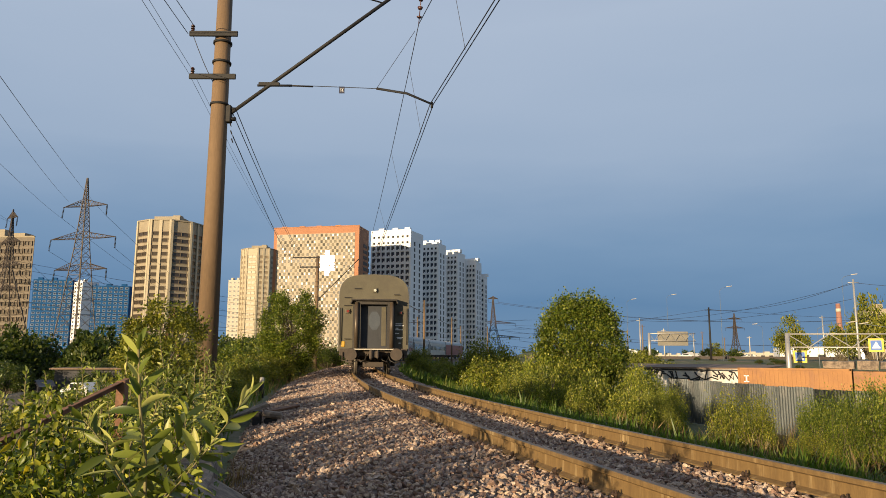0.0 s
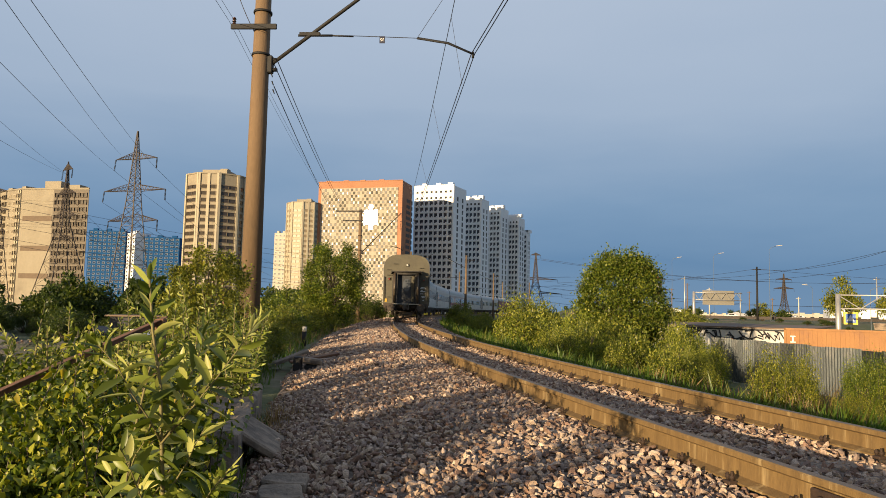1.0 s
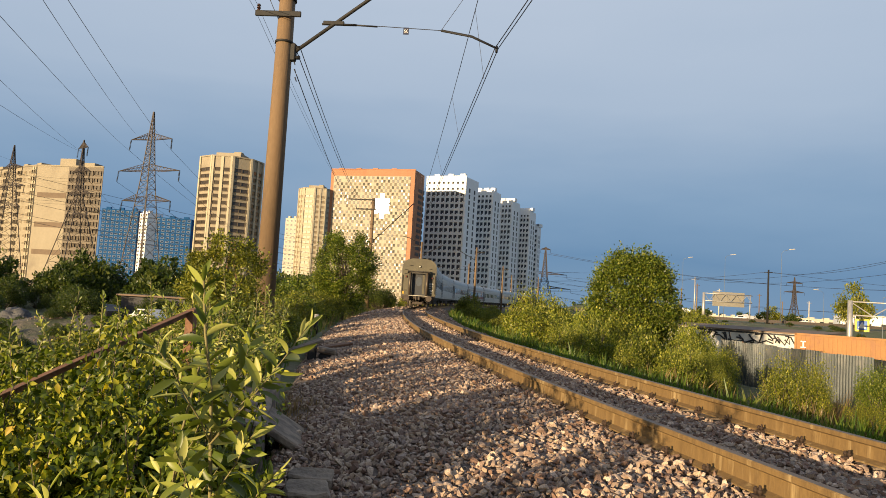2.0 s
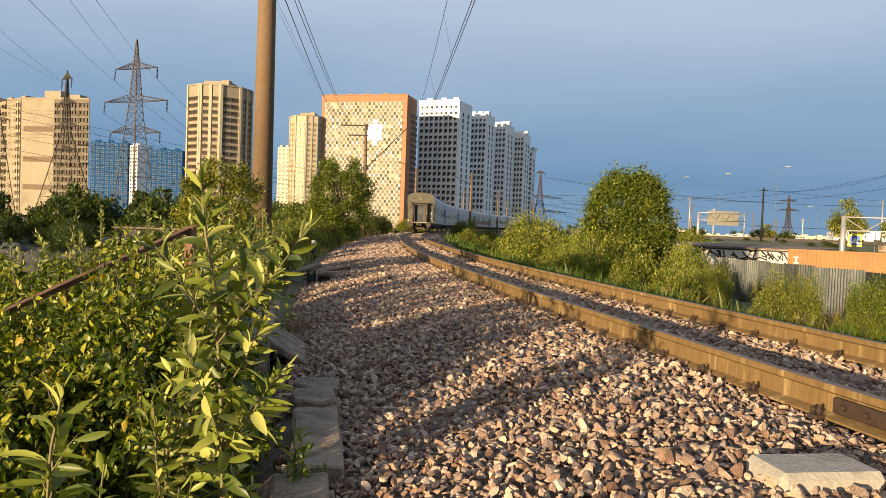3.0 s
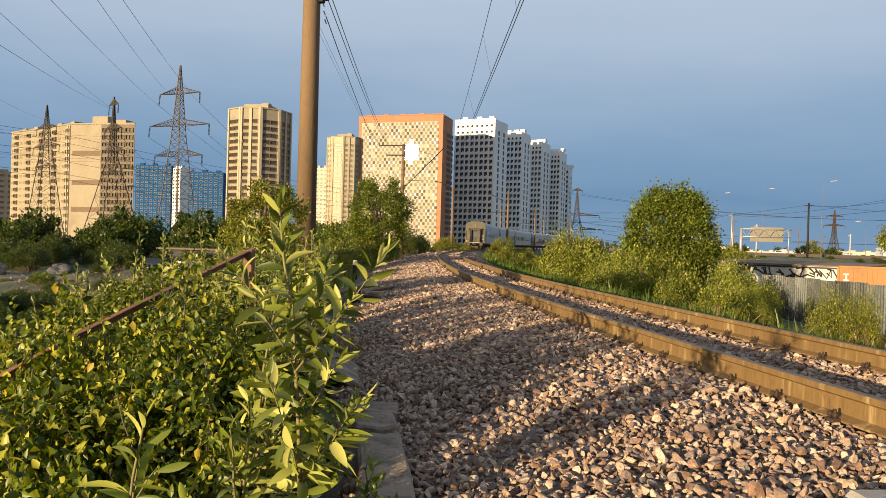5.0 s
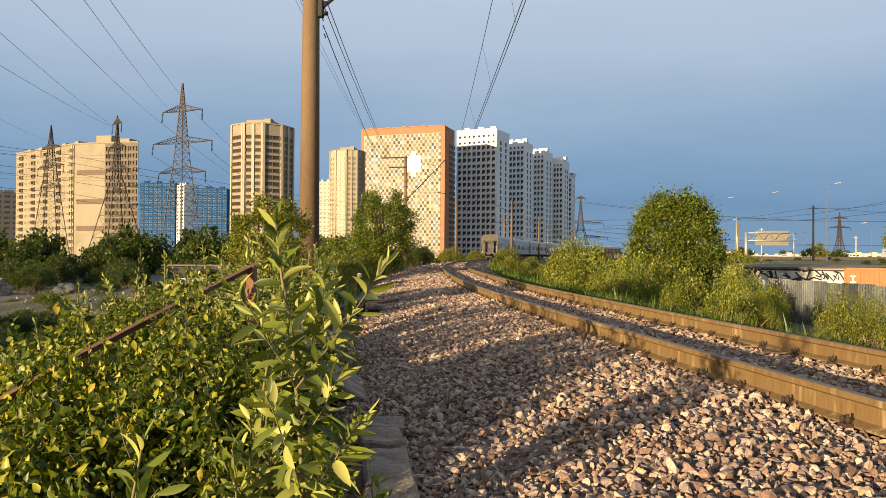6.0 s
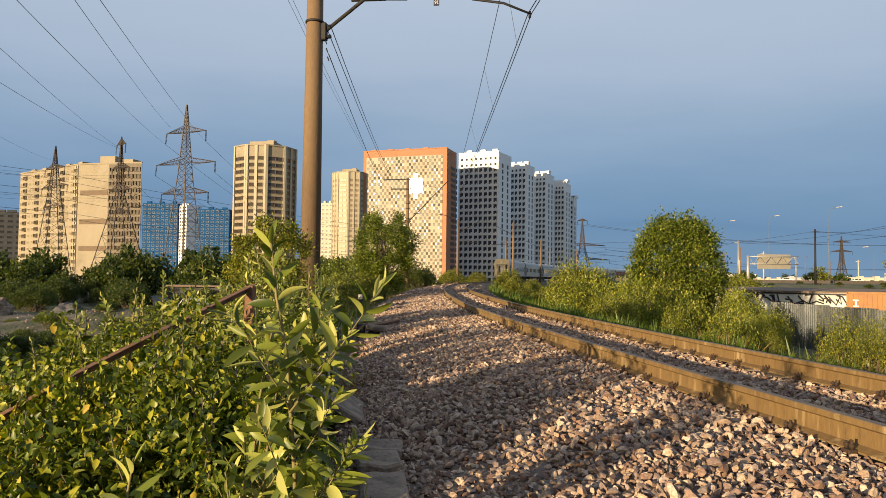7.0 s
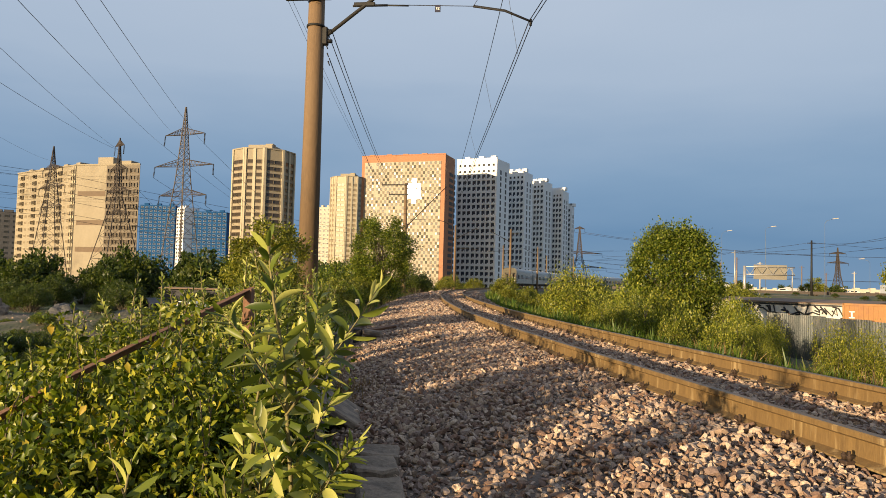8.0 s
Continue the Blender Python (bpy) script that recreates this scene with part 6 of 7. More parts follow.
def build_plants():
    build_near_plants()
    bush = [shrub_data(300 + k, 1.0, 1.5, 9000, 0.062, "leaf_bush", 80) for k in range(4)]
    weed = [shrub_data(320 + k, 0.95, 1.25, 8000, 0.065, "leaf_scrub", 70, k == 2) for k in range(3)]
    stalk = [shrub_data(325 + k, 0.8, 1.5, 7000, 0.05, "leaf_scrub", 80, True) for k in range(3)]
    mid = [shrub_data(335 + k, 1.5, 2.5, 9000, 0.11, "leaf_tree", 70) for k in range(2)]
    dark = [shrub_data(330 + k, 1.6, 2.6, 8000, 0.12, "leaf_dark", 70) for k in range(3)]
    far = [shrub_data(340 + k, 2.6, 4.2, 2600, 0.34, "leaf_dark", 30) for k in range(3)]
    farlit = [shrub_data(350 + k, 2.2, 3.2, 4000, 0.2, "leaf_bush", 50) for k in range(2)]
    rnd = random.Random(8)

    def scatter(kind, spots, name, label, group):
        for x, y, sc, sz in spots:
            plant(name, rnd.choice(kind), x, y, label, "bush", group, sc, rnd.uniform(0, 360), sz=sz)
    # left of the track, past the mast: lit bushes by the ballast, dark ones behind
    lit = []
    for s, u, sc, sz in ((9.5, -5.8, 0.5, 1.0), (10.5, -6.8, 0.6, 1.0), (12.2, -5.8, 0.5, 1.0), (12.8, -7.2, 0.75, 1.1), (14.2, -6.2, 0.55, 1.0), (16.5, -6.4, 0.6, 0.9), (18.5, -6.2, 0.6, 0.9), (19.5, -7.0, 0.85, 1.0),
                         (21.5, -5.6, 0.75, 0.95), (23.5, -6.4, 1.0, 1.0), (25.5, -5.4, 0.75, 0.9), (28, -5.8, 0.95, 0.95), (31, -5.4, 0.85, 0.9), (34, -5.4, 1.2, 0.95), (38, -4.9, 1.1, 0.95), (43, -5.2, 1.2, 1.0), (48, -4.8, 1.1, 0.95), (55, -5.0, 1.2, 1.0)):
        p = track(s, u)
        lit.append((p.x, p.y, sc, sz))
    lit += [(-4.7, 11.2, 0.7, 1.0), (-5.3, 12.6, 0.9, 1.1), (-4.9, 13.9, 0.55, 0.9), (-4.4, 9.7, 0.5, 0.9), (-6.4, 14.6, 0.9, 1.1), (-5.7, 10.4, 0.8, 1.0), (-5.5, 16.6, 0.6, 0.9)]
    scatter(bush, lit, "bush", "sunlit green bush at the edge of the ballast", "bushes along the track")
    drk = [(-6.9, 12.4, 0.6, 1.0), (-8.6, 14.5, 0.6, 1.0), (-8.6, 20.5, 0.75, 0.95), (-10.2, 26, 0.85, 1.0), (-11.0, 33, 1.0, 1.0), (-12.2, 41, 1.2, 1.0), (-9.3, 30, 0.7, 0.9), (-14, 50, 1.3, 1.0), (-15.5, 60, 1.4, 1.0), (-17, 48, 1.5, 1.1)]
    scatter(mid, drk, "bush", "dense green bush behind the catenary mast", "dark bushes")
    t = tree_data(400, 4.8, 1.75, 0.10, 30000, 0.095, "leaf_tree", 0.12, 130)
    plant("tree", t, -9.3, 38.5, "small leafy tree beside the line", "tree", "", 1.0, 40, names=("trunk", "crown"))
    t2 = tree_data(401, 4.4, 1.5, 0.09, 22000, 0.085, "leaf_bush", 0.08, 110)
    plant("tree", t2, -5.5, 13.4, "small bushy birch tree in front of the mast", "tree", "", 0.58, 0, names=("trunk", "crown"))
    # the round tree on the right bank
    t3 = tree_data(402, 6.8, 2.55, 0.16, 60000, 0.125, "leaf_tree", 0.08, 300)
    plant("tree", t3, 6.95, 41.5, "dense round green tree on the bank", "tree", "", 0.95, 10, names=("trunk", "crown"), sz=1.1)
    # scrub under and round it
    r_lit = []
    for k in range(46):
        s = rnd.uniform(24, 60)
        u = rnd.uniform(5.2, 9.0) + max(0, (s - 34)) * 0.10
        r_lit.append((*track(s, u)[:2], rnd.uniform(0.75, 1.1) if s < 33 else rnd.uniform(1.1, 1.55), rnd.uniform(1.1, 1.5)))
    for k in range(16):
        r_lit.append((rnd.uniform(1.5, 9.5), rnd.uniform(34, 44), rnd.uniform(1.3, 1.8), rnd.uniform(1.1, 1.45)))
    for k in range(10):
        r_lit.append((rnd.uniform(3.2, 8.2), rnd.uniform(31, 36), rnd.uniform(1.0, 1.4), rnd.uniform(1.2, 1.5)))
    scatter(weed + stalk, r_lit, "bush", "tall yellow-green scrub on the bank", "scrub on the right bank")
    brush = [shrub_data(360 + k, 1.25, 2.1, 26000, 0.048, ("leaf_bush", "leaf_tree", "leaf_scrub")[k], 150, True, 0.12) for k in range(3)]
    near = [(7.6, 19.2, 0.66, 1.5), (8.3, 20.6, 0.55, 1.35), (9.2, 18.7, 0.48, 1.2), (9.9, 19.0, 0.62, 1.6), (10.5, 20.4, 0.62, 1.5), (11.2, 19.0, 0.74, 1.55), (12.2, 18.6, 0.8, 1.6), (11.9, 20.2, 0.7, 1.5), (13.2, 18.4, 0.92, 1.6), (14.2, 19.0, 0.95, 1.6), (7.3, 26.5, 0.6, 1.1), (7.6, 28.5, 0.7, 1.2), (8.6, 30.5, 0.8, 1.2)]
    scatter(brush, near, "bush", "leafy scrub with sunlit tops below the track", "scrub below the track")
    for x, y, sc, sz in ((-4.2, 72, 1.3, 1.1), (-2.6, 78, 1.3, 1.0), (-5.6, 90, 1.7, 1.3), (-3, 96, 1.4, 1.1), (-1, 70, 1.4, 1.0), (2, 75, 1.6, 1.1), (-16, 85, 1.6, 1.1), (-19, 95, 1.8, 1.1), (-15.5, 105, 1.6, 1.0), (-17, 120, 1.8, 1.1), (-19, 135, 2.0, 1.1), (-16, 150, 2.0, 1.0), (-3.5, 118, 1.6, 1.1), (0, 130, 1.7, 1.0)):
        plant("bush", rnd.choice(bush), x, y, "green bush beside the curve of the line", "bush", "bushes at the curve", sc, rnd.uniform(0, 360), sz=sz)
    for k in range(34):
        plant("bush", rnd.choice(farlit), rnd.uniform(2, 26), rnd.uniform(62, 110), "yellow-green bush in the field", "bush", "bushes in the field", rnd.uniform(0.6, 1.0), rnd.uniform(0, 360), sz=0.8)
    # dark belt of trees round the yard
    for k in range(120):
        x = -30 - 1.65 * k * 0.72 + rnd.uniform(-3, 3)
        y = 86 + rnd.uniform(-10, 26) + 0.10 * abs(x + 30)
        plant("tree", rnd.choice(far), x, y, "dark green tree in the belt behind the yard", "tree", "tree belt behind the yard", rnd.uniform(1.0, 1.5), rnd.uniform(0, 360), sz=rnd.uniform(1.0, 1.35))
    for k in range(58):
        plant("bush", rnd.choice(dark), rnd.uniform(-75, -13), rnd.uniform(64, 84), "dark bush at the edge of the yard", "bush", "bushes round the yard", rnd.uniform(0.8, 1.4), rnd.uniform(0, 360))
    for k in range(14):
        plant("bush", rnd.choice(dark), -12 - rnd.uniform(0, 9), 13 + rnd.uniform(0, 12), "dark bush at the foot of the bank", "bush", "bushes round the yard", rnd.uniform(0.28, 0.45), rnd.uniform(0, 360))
    for k in range(40):
        plant("bush", rnd.choice(mid + dark), rnd.uniform(-38, -15), rnd.uniform(26, 52), "low green bush on the slope above the yard", "bush", "bushes on the slope", rnd.uniform(0.25, 0.55), rnd.uniform(0, 360), sz=0.7)
    # slope bushes in the dark leaf colour, with their shade put into it
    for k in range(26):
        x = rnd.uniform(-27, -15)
        plant("bush", rnd.choice(dark), x, -1.25 * x - 1.5 + rnd.uniform(-3.5, 3.5), "green bush on the slope, its leaves darkened for shade", "bush", "bushes on the slope", rnd.uniform(0.4, 0.65), rnd.uniform(0, 360), sz=0.8)
    for k in range(30):
        plant("bush", rnd.choice(dark), rnd.uniform(17, 48), rnd.uniform(82, 108), "dark scrub along the foot of the road bank", "bush", "scrub by the road", rnd.uniform(0.22, 0.4), rnd.uniform(0, 360), sz=0.7)
    # far woods on the skyline
    for k in range(110):
        x = rnd.uniform(25, 420)
        plant("tree", rnd.choice(far), x, rnd.uniform(250, 420), "far dark trees on the skyline", "tree", "far trees", rnd.uniform(1.0, 2.1), rnd.uniform(0, 360), z=-2.6)
    for k in range(40):
        plant("tree", rnd.choice(far), rnd.uniform(-150, 20), rnd.uniform(225, 262), "dark trees at the foot of the apartment blocks", "tree", "far trees", rnd.uniform(0.8, 1.2), rnd.uniform(0, 360), z=-3.0)
    for x, y, sc in ((51.0, 112, 1.15), (57.5, 110, 1.0), (68, 120, 1.8)):
        plant("tree", rnd.choice(farlit), x, y, "leafy green tree beside the road", "tree", "roadside trees", sc, rnd.uniform(0, 360), z=0.2, sz=1.9)
    plant("tree", farlit[0], 46.0, 133, "round green tree beside the road", "tree", "roadside trees", 1.0, 0, z=0.2)


def build_grass():
    rnd = np.random.default_rng(21)

    def patch(name, n, s0, s1, u0, u1, h0, h1, mat, label, wid=1.0, power=1.0):
        s = s0 + (s1 - s0) * rnd.uniform(0, 1, n) ** power
        u = rnd.uniform(u0, u1, n)
        x, y, a = (np.interp(s, TR[:, 0], TR[:, i]) for i in (1, 2, 3))
        px, py = x + np.cos(a) * u, y + np.sin(a) * u
        z = ground_z(px, py) - 0.02
        d = np.stack([rnd.normal(size=n) * 0.3, rnd.normal(size=n) * 0.3, np.ones(n)], 1)
        tuft = 0.6 + 0.8 * (np.sin(px * 2.3) * np.sin(py * 1.9) * 0.5 + 0.5)
        ob = new(name, leaves_mesh(name, rnd, np.stack([px, py, z], 1), d, rnd.uniform(h0, h1, n) * tuft, [(v * (wid, 1, 1), f) for v, f in BLADE], M[mat]))
        tagged(ob, label, "grass", kind="stuff")
    patch("grass", 34000, 3, 30, 2.7, 8.0, 0.22, 0.55, "grass", "long green grass on the slope beside the track", 1.3, 1.3)
    patch("grass", 14000, 22, 62, 3.0, 12.0, 0.3, 0.7, "grass", "long green grass on the slope beside the track", 2.0)
    patch("grass", 5000, 9, 22, 5.5, 11.5, 0.4, 0.9, "grass_dry", "dry brown grass stalks below the track", 1.0)
    patch("grass", 1500, 17.0, 21, 9.6, 11.5, 0.8, 1.3, "grass_dry", "tall dry brown stalks between the bushes", 0.28)
    patch("grass", 9000, 2.5, 14, -6.5, -4.1, 0.05, 0.2, "grass", "rough grass along the edge of the ballast", 1.0)
    patch("grass", 260, 5.0, 9.0, -4.1, -3.75, 0.12, 0.28, "grass", "weeds growing over the concrete block", 1.2)
    patch("grass", 700, 7.5, 11.0, -3.75, -3.25, 0.1, 0.25, "grass_dry", "tuft of dry grass at the edge of the stones", 0.8)
    patch("grass", 3000, 20, 70, -7.5, -3.8, 0.15, 0.4, "grass_dry", "dry grass along the far ballast", 1.4)
    patch("grass", 7000, 12, 70, -7.5, -4.0, 0.15, 0.4, "grass", "green grass along the far ballast", 1.6)
    patch("grass", 12000, 60, 160, 3.0, 16.0, 0.4, 0.9, "grass", "long green grass beside the curve", 3.0)


# ---------------------------------------------------------------- things by the track on the left


def build_left_things():
    a = heading(6.0)
    rot = Matrix.Rotation(a, 3, "Z")
    # concrete retaining block along the stones
    bm = bmesh.new()
    box(bm, (0, 0, 0), (0.75, 3.6, 0.62), bevel=0.03)
    bmesh.ops.subdivide_edges(bm, edges=[e for e in bm.edges if e.calc_length() > 0.3], cuts=14, use_grid_fill=True)
    for v in bm.verts:
        q = v.co * 3.1
        v.co += Vector((noise.noise(q), noise.noise(q + Vector((5, 0, 0))), noise.noise(q + Vector((0, 7, 0))))) * 0.022 + Vector((0, 0, noise.noise(v.co * 13))) * 0.022
    solid("concrete_block", bm, M["concrete"], "weathered concrete retaining block along the stones", "concrete block", m=Matrix.Translation((-2.5, 6.9, -0.31)) @ rot.to_4x4())
    # a slab leaning on it
    bm = bmesh.new()
    box(bm, (0, 0, 0), (0.5, 0.95, 0.07), bevel=0.015)
    solid("concrete_slab", bm, M["concrete"], "grey concrete slab leaning half buried in ballast", "concrete slab", "loose slabs", m=Matrix.Translation((-1.70, 6.12, -0.2)) @ rot.to_4x4() @ Matrix.Rotation(radians(32), 4, "Y"))
    # broken kerb slabs nearer the path
    for i, (x, y, z, w, l, h, rz) in enumerate(((-0.70, 3.42, -0.20, 0.25, 1.02, 0.12, 15.4), (-1.00, 4.50, -0.18, 0.28, 0.22, 0.1, 12), (-0.93, 4.20, -0.19, 0.27, 0.34, 0.1, 17), (-0.52, 2.55, -0.21, 0.25, 0.62, 0.12, 16))):
        bm = bmesh.new()
        box(bm, (0, 0, 0), (w, l, h), bevel=0.015)
        bmesh.ops.subdivide_edges(bm, edges=bm.edges[:], cuts=2, use_grid_fill=True)
        for v in bm.verts:
            v.co += Vector((noise.noise(v.co * 9 + Vector((i, 0, 0))), noise.noise(v.co * 8), noise.noise(v.co * 11))) * 0.02
        solid("concrete_slab", bm, M["concrete"], "broken weathered concrete kerb slab at the edge of the ballast", "concrete slab", "loose slabs", m=Matrix.Translation((x, y, z)) @ Matrix.Rotation(radians(rz), 4, "Z"))
    # a loose concrete block lying by the rail
    bm = bmesh.new()
    box(bm, (0, 0, 0), (0.46, 0.27, 0.14), bevel=0.025)
    solid("concrete_block", bm, M["concrete_pale"], "pale concrete block lying among the stones by the rail", "concrete block", m=Matrix.Translation((1.53, 2.86, -0.03)) @ Matrix.Rotation(radians(14), 4, "Z"))
    # cable box on a stub, with a leaning lid
    p = Vector((-3.42, 13.3, 0))
    t = thing("cable_box", p.x, p.y, -0.40, "dark cable box with a pale concrete lid beside the ballast", "cable box", rz=12)
    bm = bmesh.new()
    box(bm, (-0.16, 0, 0.2), (0.16, 0.22, 0.44), bevel=0.015)
    box(bm, (0.12, 0.02, 0.14), (0.30, 0.3, 0.3), bevel=0.03)
    part("body", bm, M["iron"], t)
    bm = bmesh.new()
    box(bm, (0.12, 0.0, 0.34), (0.38, 0.34, 0.11), Matrix.Rotation(radians(8), 3, "Y"), bevel=0.03)
    part("lid", bm, M["concrete"], t, "pale concrete lid")
    bm = bmesh.new()
    box(bm, (0, 0, 0), (1.1, 0.35, 0.05), Matrix.Rotation(radians(-10), 3, "Y"), bevel=0.01)
    solid("plank", bm, M["rust"], "weathered plank lying on the ballast edge", "plank", m=Matrix.Translation((-3.9, 15.6, -0.16)) @ Matrix.Rotation(radians(25), 4, "Z"))
    bm = bmesh.new()
    box(bm, (0, 0, 0), (0.9, 0.6, 0.06), Matrix.Rotation(radians(-22), 3, "Y"), bevel=0.01)
    solid("concrete_slab", bm, M["concrete"], "thin concrete slab tilted beside the cable box", "concrete slab", "loose slabs", m=Matrix.Translation((-4.2, 14.6, -0.12)) @ Matrix.Rotation(radians(20), 4, "Z"))
    # low marker post with a pale cap
    q = track(25.0, -4.1)
    t = thing("marker_post", q.x, q.y, -0.35, "short dark marker post with a pale cap", "marker post")
    bm = bmesh.new()
    tube(bm, (0, 0, 0), (0, 0, 0.5), 0.08, n=10)
    part("post", bm, M["iron"], t)
    bm = bmesh.new()
    tube(bm, (0, 0, 0.5), (0, 0, 0.66), 0.085, 0.07, n=10)
    part("cap", bm, M["white_dirty"], t)
    # rusty handrail of the steps down the bank
    h = thing("handrail", -2.02, 4.66, -0.5, "rusty angle-iron handrail running down the overgrown bank", "handrail")
    o = Vector((-2.02, 4.66, -0.5))
    pts = [Vector((-1.98, 4.70, 0.885)), Vector((-2.13, 3.84, 0.64)), Vector((-2.30, 3.28, 0.44)), Vector((-2.46, 2.90, 0.26)), Vector((-2.75, 2.2, -0.08))]
    for nm, shift, line_pts in (("rail", 0.0, pts), ("lower_rail", -0.29, [pts[2].lerp(pts[3], 0.25)] + pts[3:])):
        bm = bmesh.new()
        for p0, p1 in zip(line_pts, line_pts[1:]):
            c, d = (p0 + p1) / 2 - o + Vector((0, 0, shift)), p1 - p0
            q = d.to_track_quat("Y", "Z").to_matrix()
            if nm == "rail":
                box(bm, c, (0.042, d.length + 0.02, 0.006), q, bevel=0.001)
                box(bm, c + q @ Vector((0.018, 0, -0.02)), (0.006, d.length + 0.02, 0.045), q, bevel=0.001)
            else:
                tube(bm, p0 - o + Vector((0, 0, shift)), p1 - o + Vector((0, 0, shift)), 0.011, n=6)
        part(nm, bm, M["rust"], h)
    for p0 in (pts[0] + (pts[1] - pts[0]) * 0.04, pts[2] + (pts[3] - pts[2]) * 0.3):
        bm = bmesh.new()
        zb = -0.5 if p0.z > 0.5 else -0.75
        box(bm, (p0 - o) * 1.0 + Vector((0, 0, (zb - p0.z) / 2)), (0.06, 0.06, p0.z - zb), bevel=0.004)
        part("post", bm, M["rust"], h)


# ---------------------------------------------------------------- things on the right
M["sheet"] = material("corrugated_sheet", (0.085, 0.10, 0.105), (0.13, 0.148, 0.15), 0.55, 0.2, scale=1.0, fine=14, bump=0.05, dirt=(0.22, 0.215, 0.205), dirt_at=0.66)
M["container"] = material("container_orange", (0.25, 0.10, 0.017), (0.34, 0.15, 0.028), 0.6, scale=0.8, fine=10, bump=0.06, dirt=(0.20, 0.08, 0.03), dirt_at=0.62)
M["roof_brown"] = material("roof_felt", (0.15, 0.10, 0.068), (0.22, 0.155, 0.105), 0.85, scale=0.6, fine=9, bump=0.15)
M["wall_white"] = material("wall_whitewash", (0.58, 0.56, 0.52), (0.70, 0.68, 0.63), 0.85, scale=0.7, fine=10, bump=0.08, dirt=(0.42, 0.39, 0.35))
M["black_paint"] = material("black_paint", (0.012, 0.012, 0.014), (0.025, 0.025, 0.028), 0.6, scale=3, bump=0)
M["sign_yellow"] = material("sign_yellow", (0.65, 0.48, 0.02), (0.72, 0.54, 0.03), 0.5, scale=2, bump=0)
M["sign_blue"] = material("sign_blue", (0.02, 0.10, 0.40), (0.03, 0.13, 0.46), 0.5, scale=2, bump=0)
M["galvanised"] = material("galvanised_steel", (0.36, 0.35, 0.33), (0.48, 0.46, 0.43), 0.45, 0.5, scale=1.5, fine=14, bump=0.03)
M["lamp_grey"] = material("lamp_pole_grey", (0.10, 0.12, 0.145), (0.15, 0.175, 0.20), 0.6, scale=1.5, fine=14, bump=0.03)
M["sign_grey"] = material("sign_back_grey", (0.20, 0.185, 0.15), (0.27, 0.25, 0.21), 0.7, scale=1, fine=10, bump=0.03)
M["chimney"] = material("chimney_brick", (0.28, 0.13, 0.09), (0.36, 0.18, 0.13), 0.85, scale=0.4, fine=3, bump=0.1)
M["car_white"] = material("car_paint_white", (0.55, 0.55, 0.54), (0.65, 0.65, 0.64), 0.25, scale=1, bump=0)
M["car_blue"] = material("car_paint_blue", (0.05, 0.09, 0.2), (0.07, 0.12, 0.26), 0.25, scale=1, bump=0)
M["car_dark"] = material("car_paint_dark", (0.03, 0.03, 0.035), (0.05, 0.05, 0.055), 0.25, scale=1, bump=0)
M["tyre"] = material("tyre_rubber", (0.015, 0.015, 0.015), (0.03, 0.03, 0.03), 0.8, scale=6, bump=0)


def build_fence():
    a, b = Vector((12.0, 41.6, 0)), Vector((15.1, 26.2, 0))
    f = Face(a, b)
    t = thing("sheet_fence", a.x, a.y, -2.5, "pale corrugated steel sheet fence below the bank", "fence")
    inv = t.matrix_basis.inverted()
    n = 14
    w = f.len / n
    bm = bmesh.new()
    k = 12
    zs = (-2.45, -0.22)
    lo, hi = [], []
    for i in range(k * 2 + 1):
        ph = i % 4
        y = (0.0, 0.0, -0.05, -0.05)[ph]
        x = w * (i / (2 * k)) * 1.0
        lo.append(bm.verts.new((x, y, zs[0])))
        hi.append(bm.verts.new((x, y, zs[1])))
    for i in range(k * 2):
        bm.faces.new((lo[i], lo[i + 1], hi[i + 1], hi[i]))
    bmesh.ops.solidify(bm, geom=bm.faces[:], thickness=0.006)
    sh = mesh_of("sheet", bm, M["sheet"])
    for i in range(n):
        share("sheet", sh, t, inv @ f.at(i * w, 0.03 * math.sin(i * 2.1), 0.004 * (i % 2)))
    for i in range(0, n + 1, 2):
        bm = bmesh.new()
        box(bm, (0, 0.05, -1.35), (0.08, 0.06, 2.3), bevel=0.004)
        p = part("post", bm, M["rust"], t)
        p.matrix_basis = inv @ f.at(min(i * w, f.len - 0.1), 0)


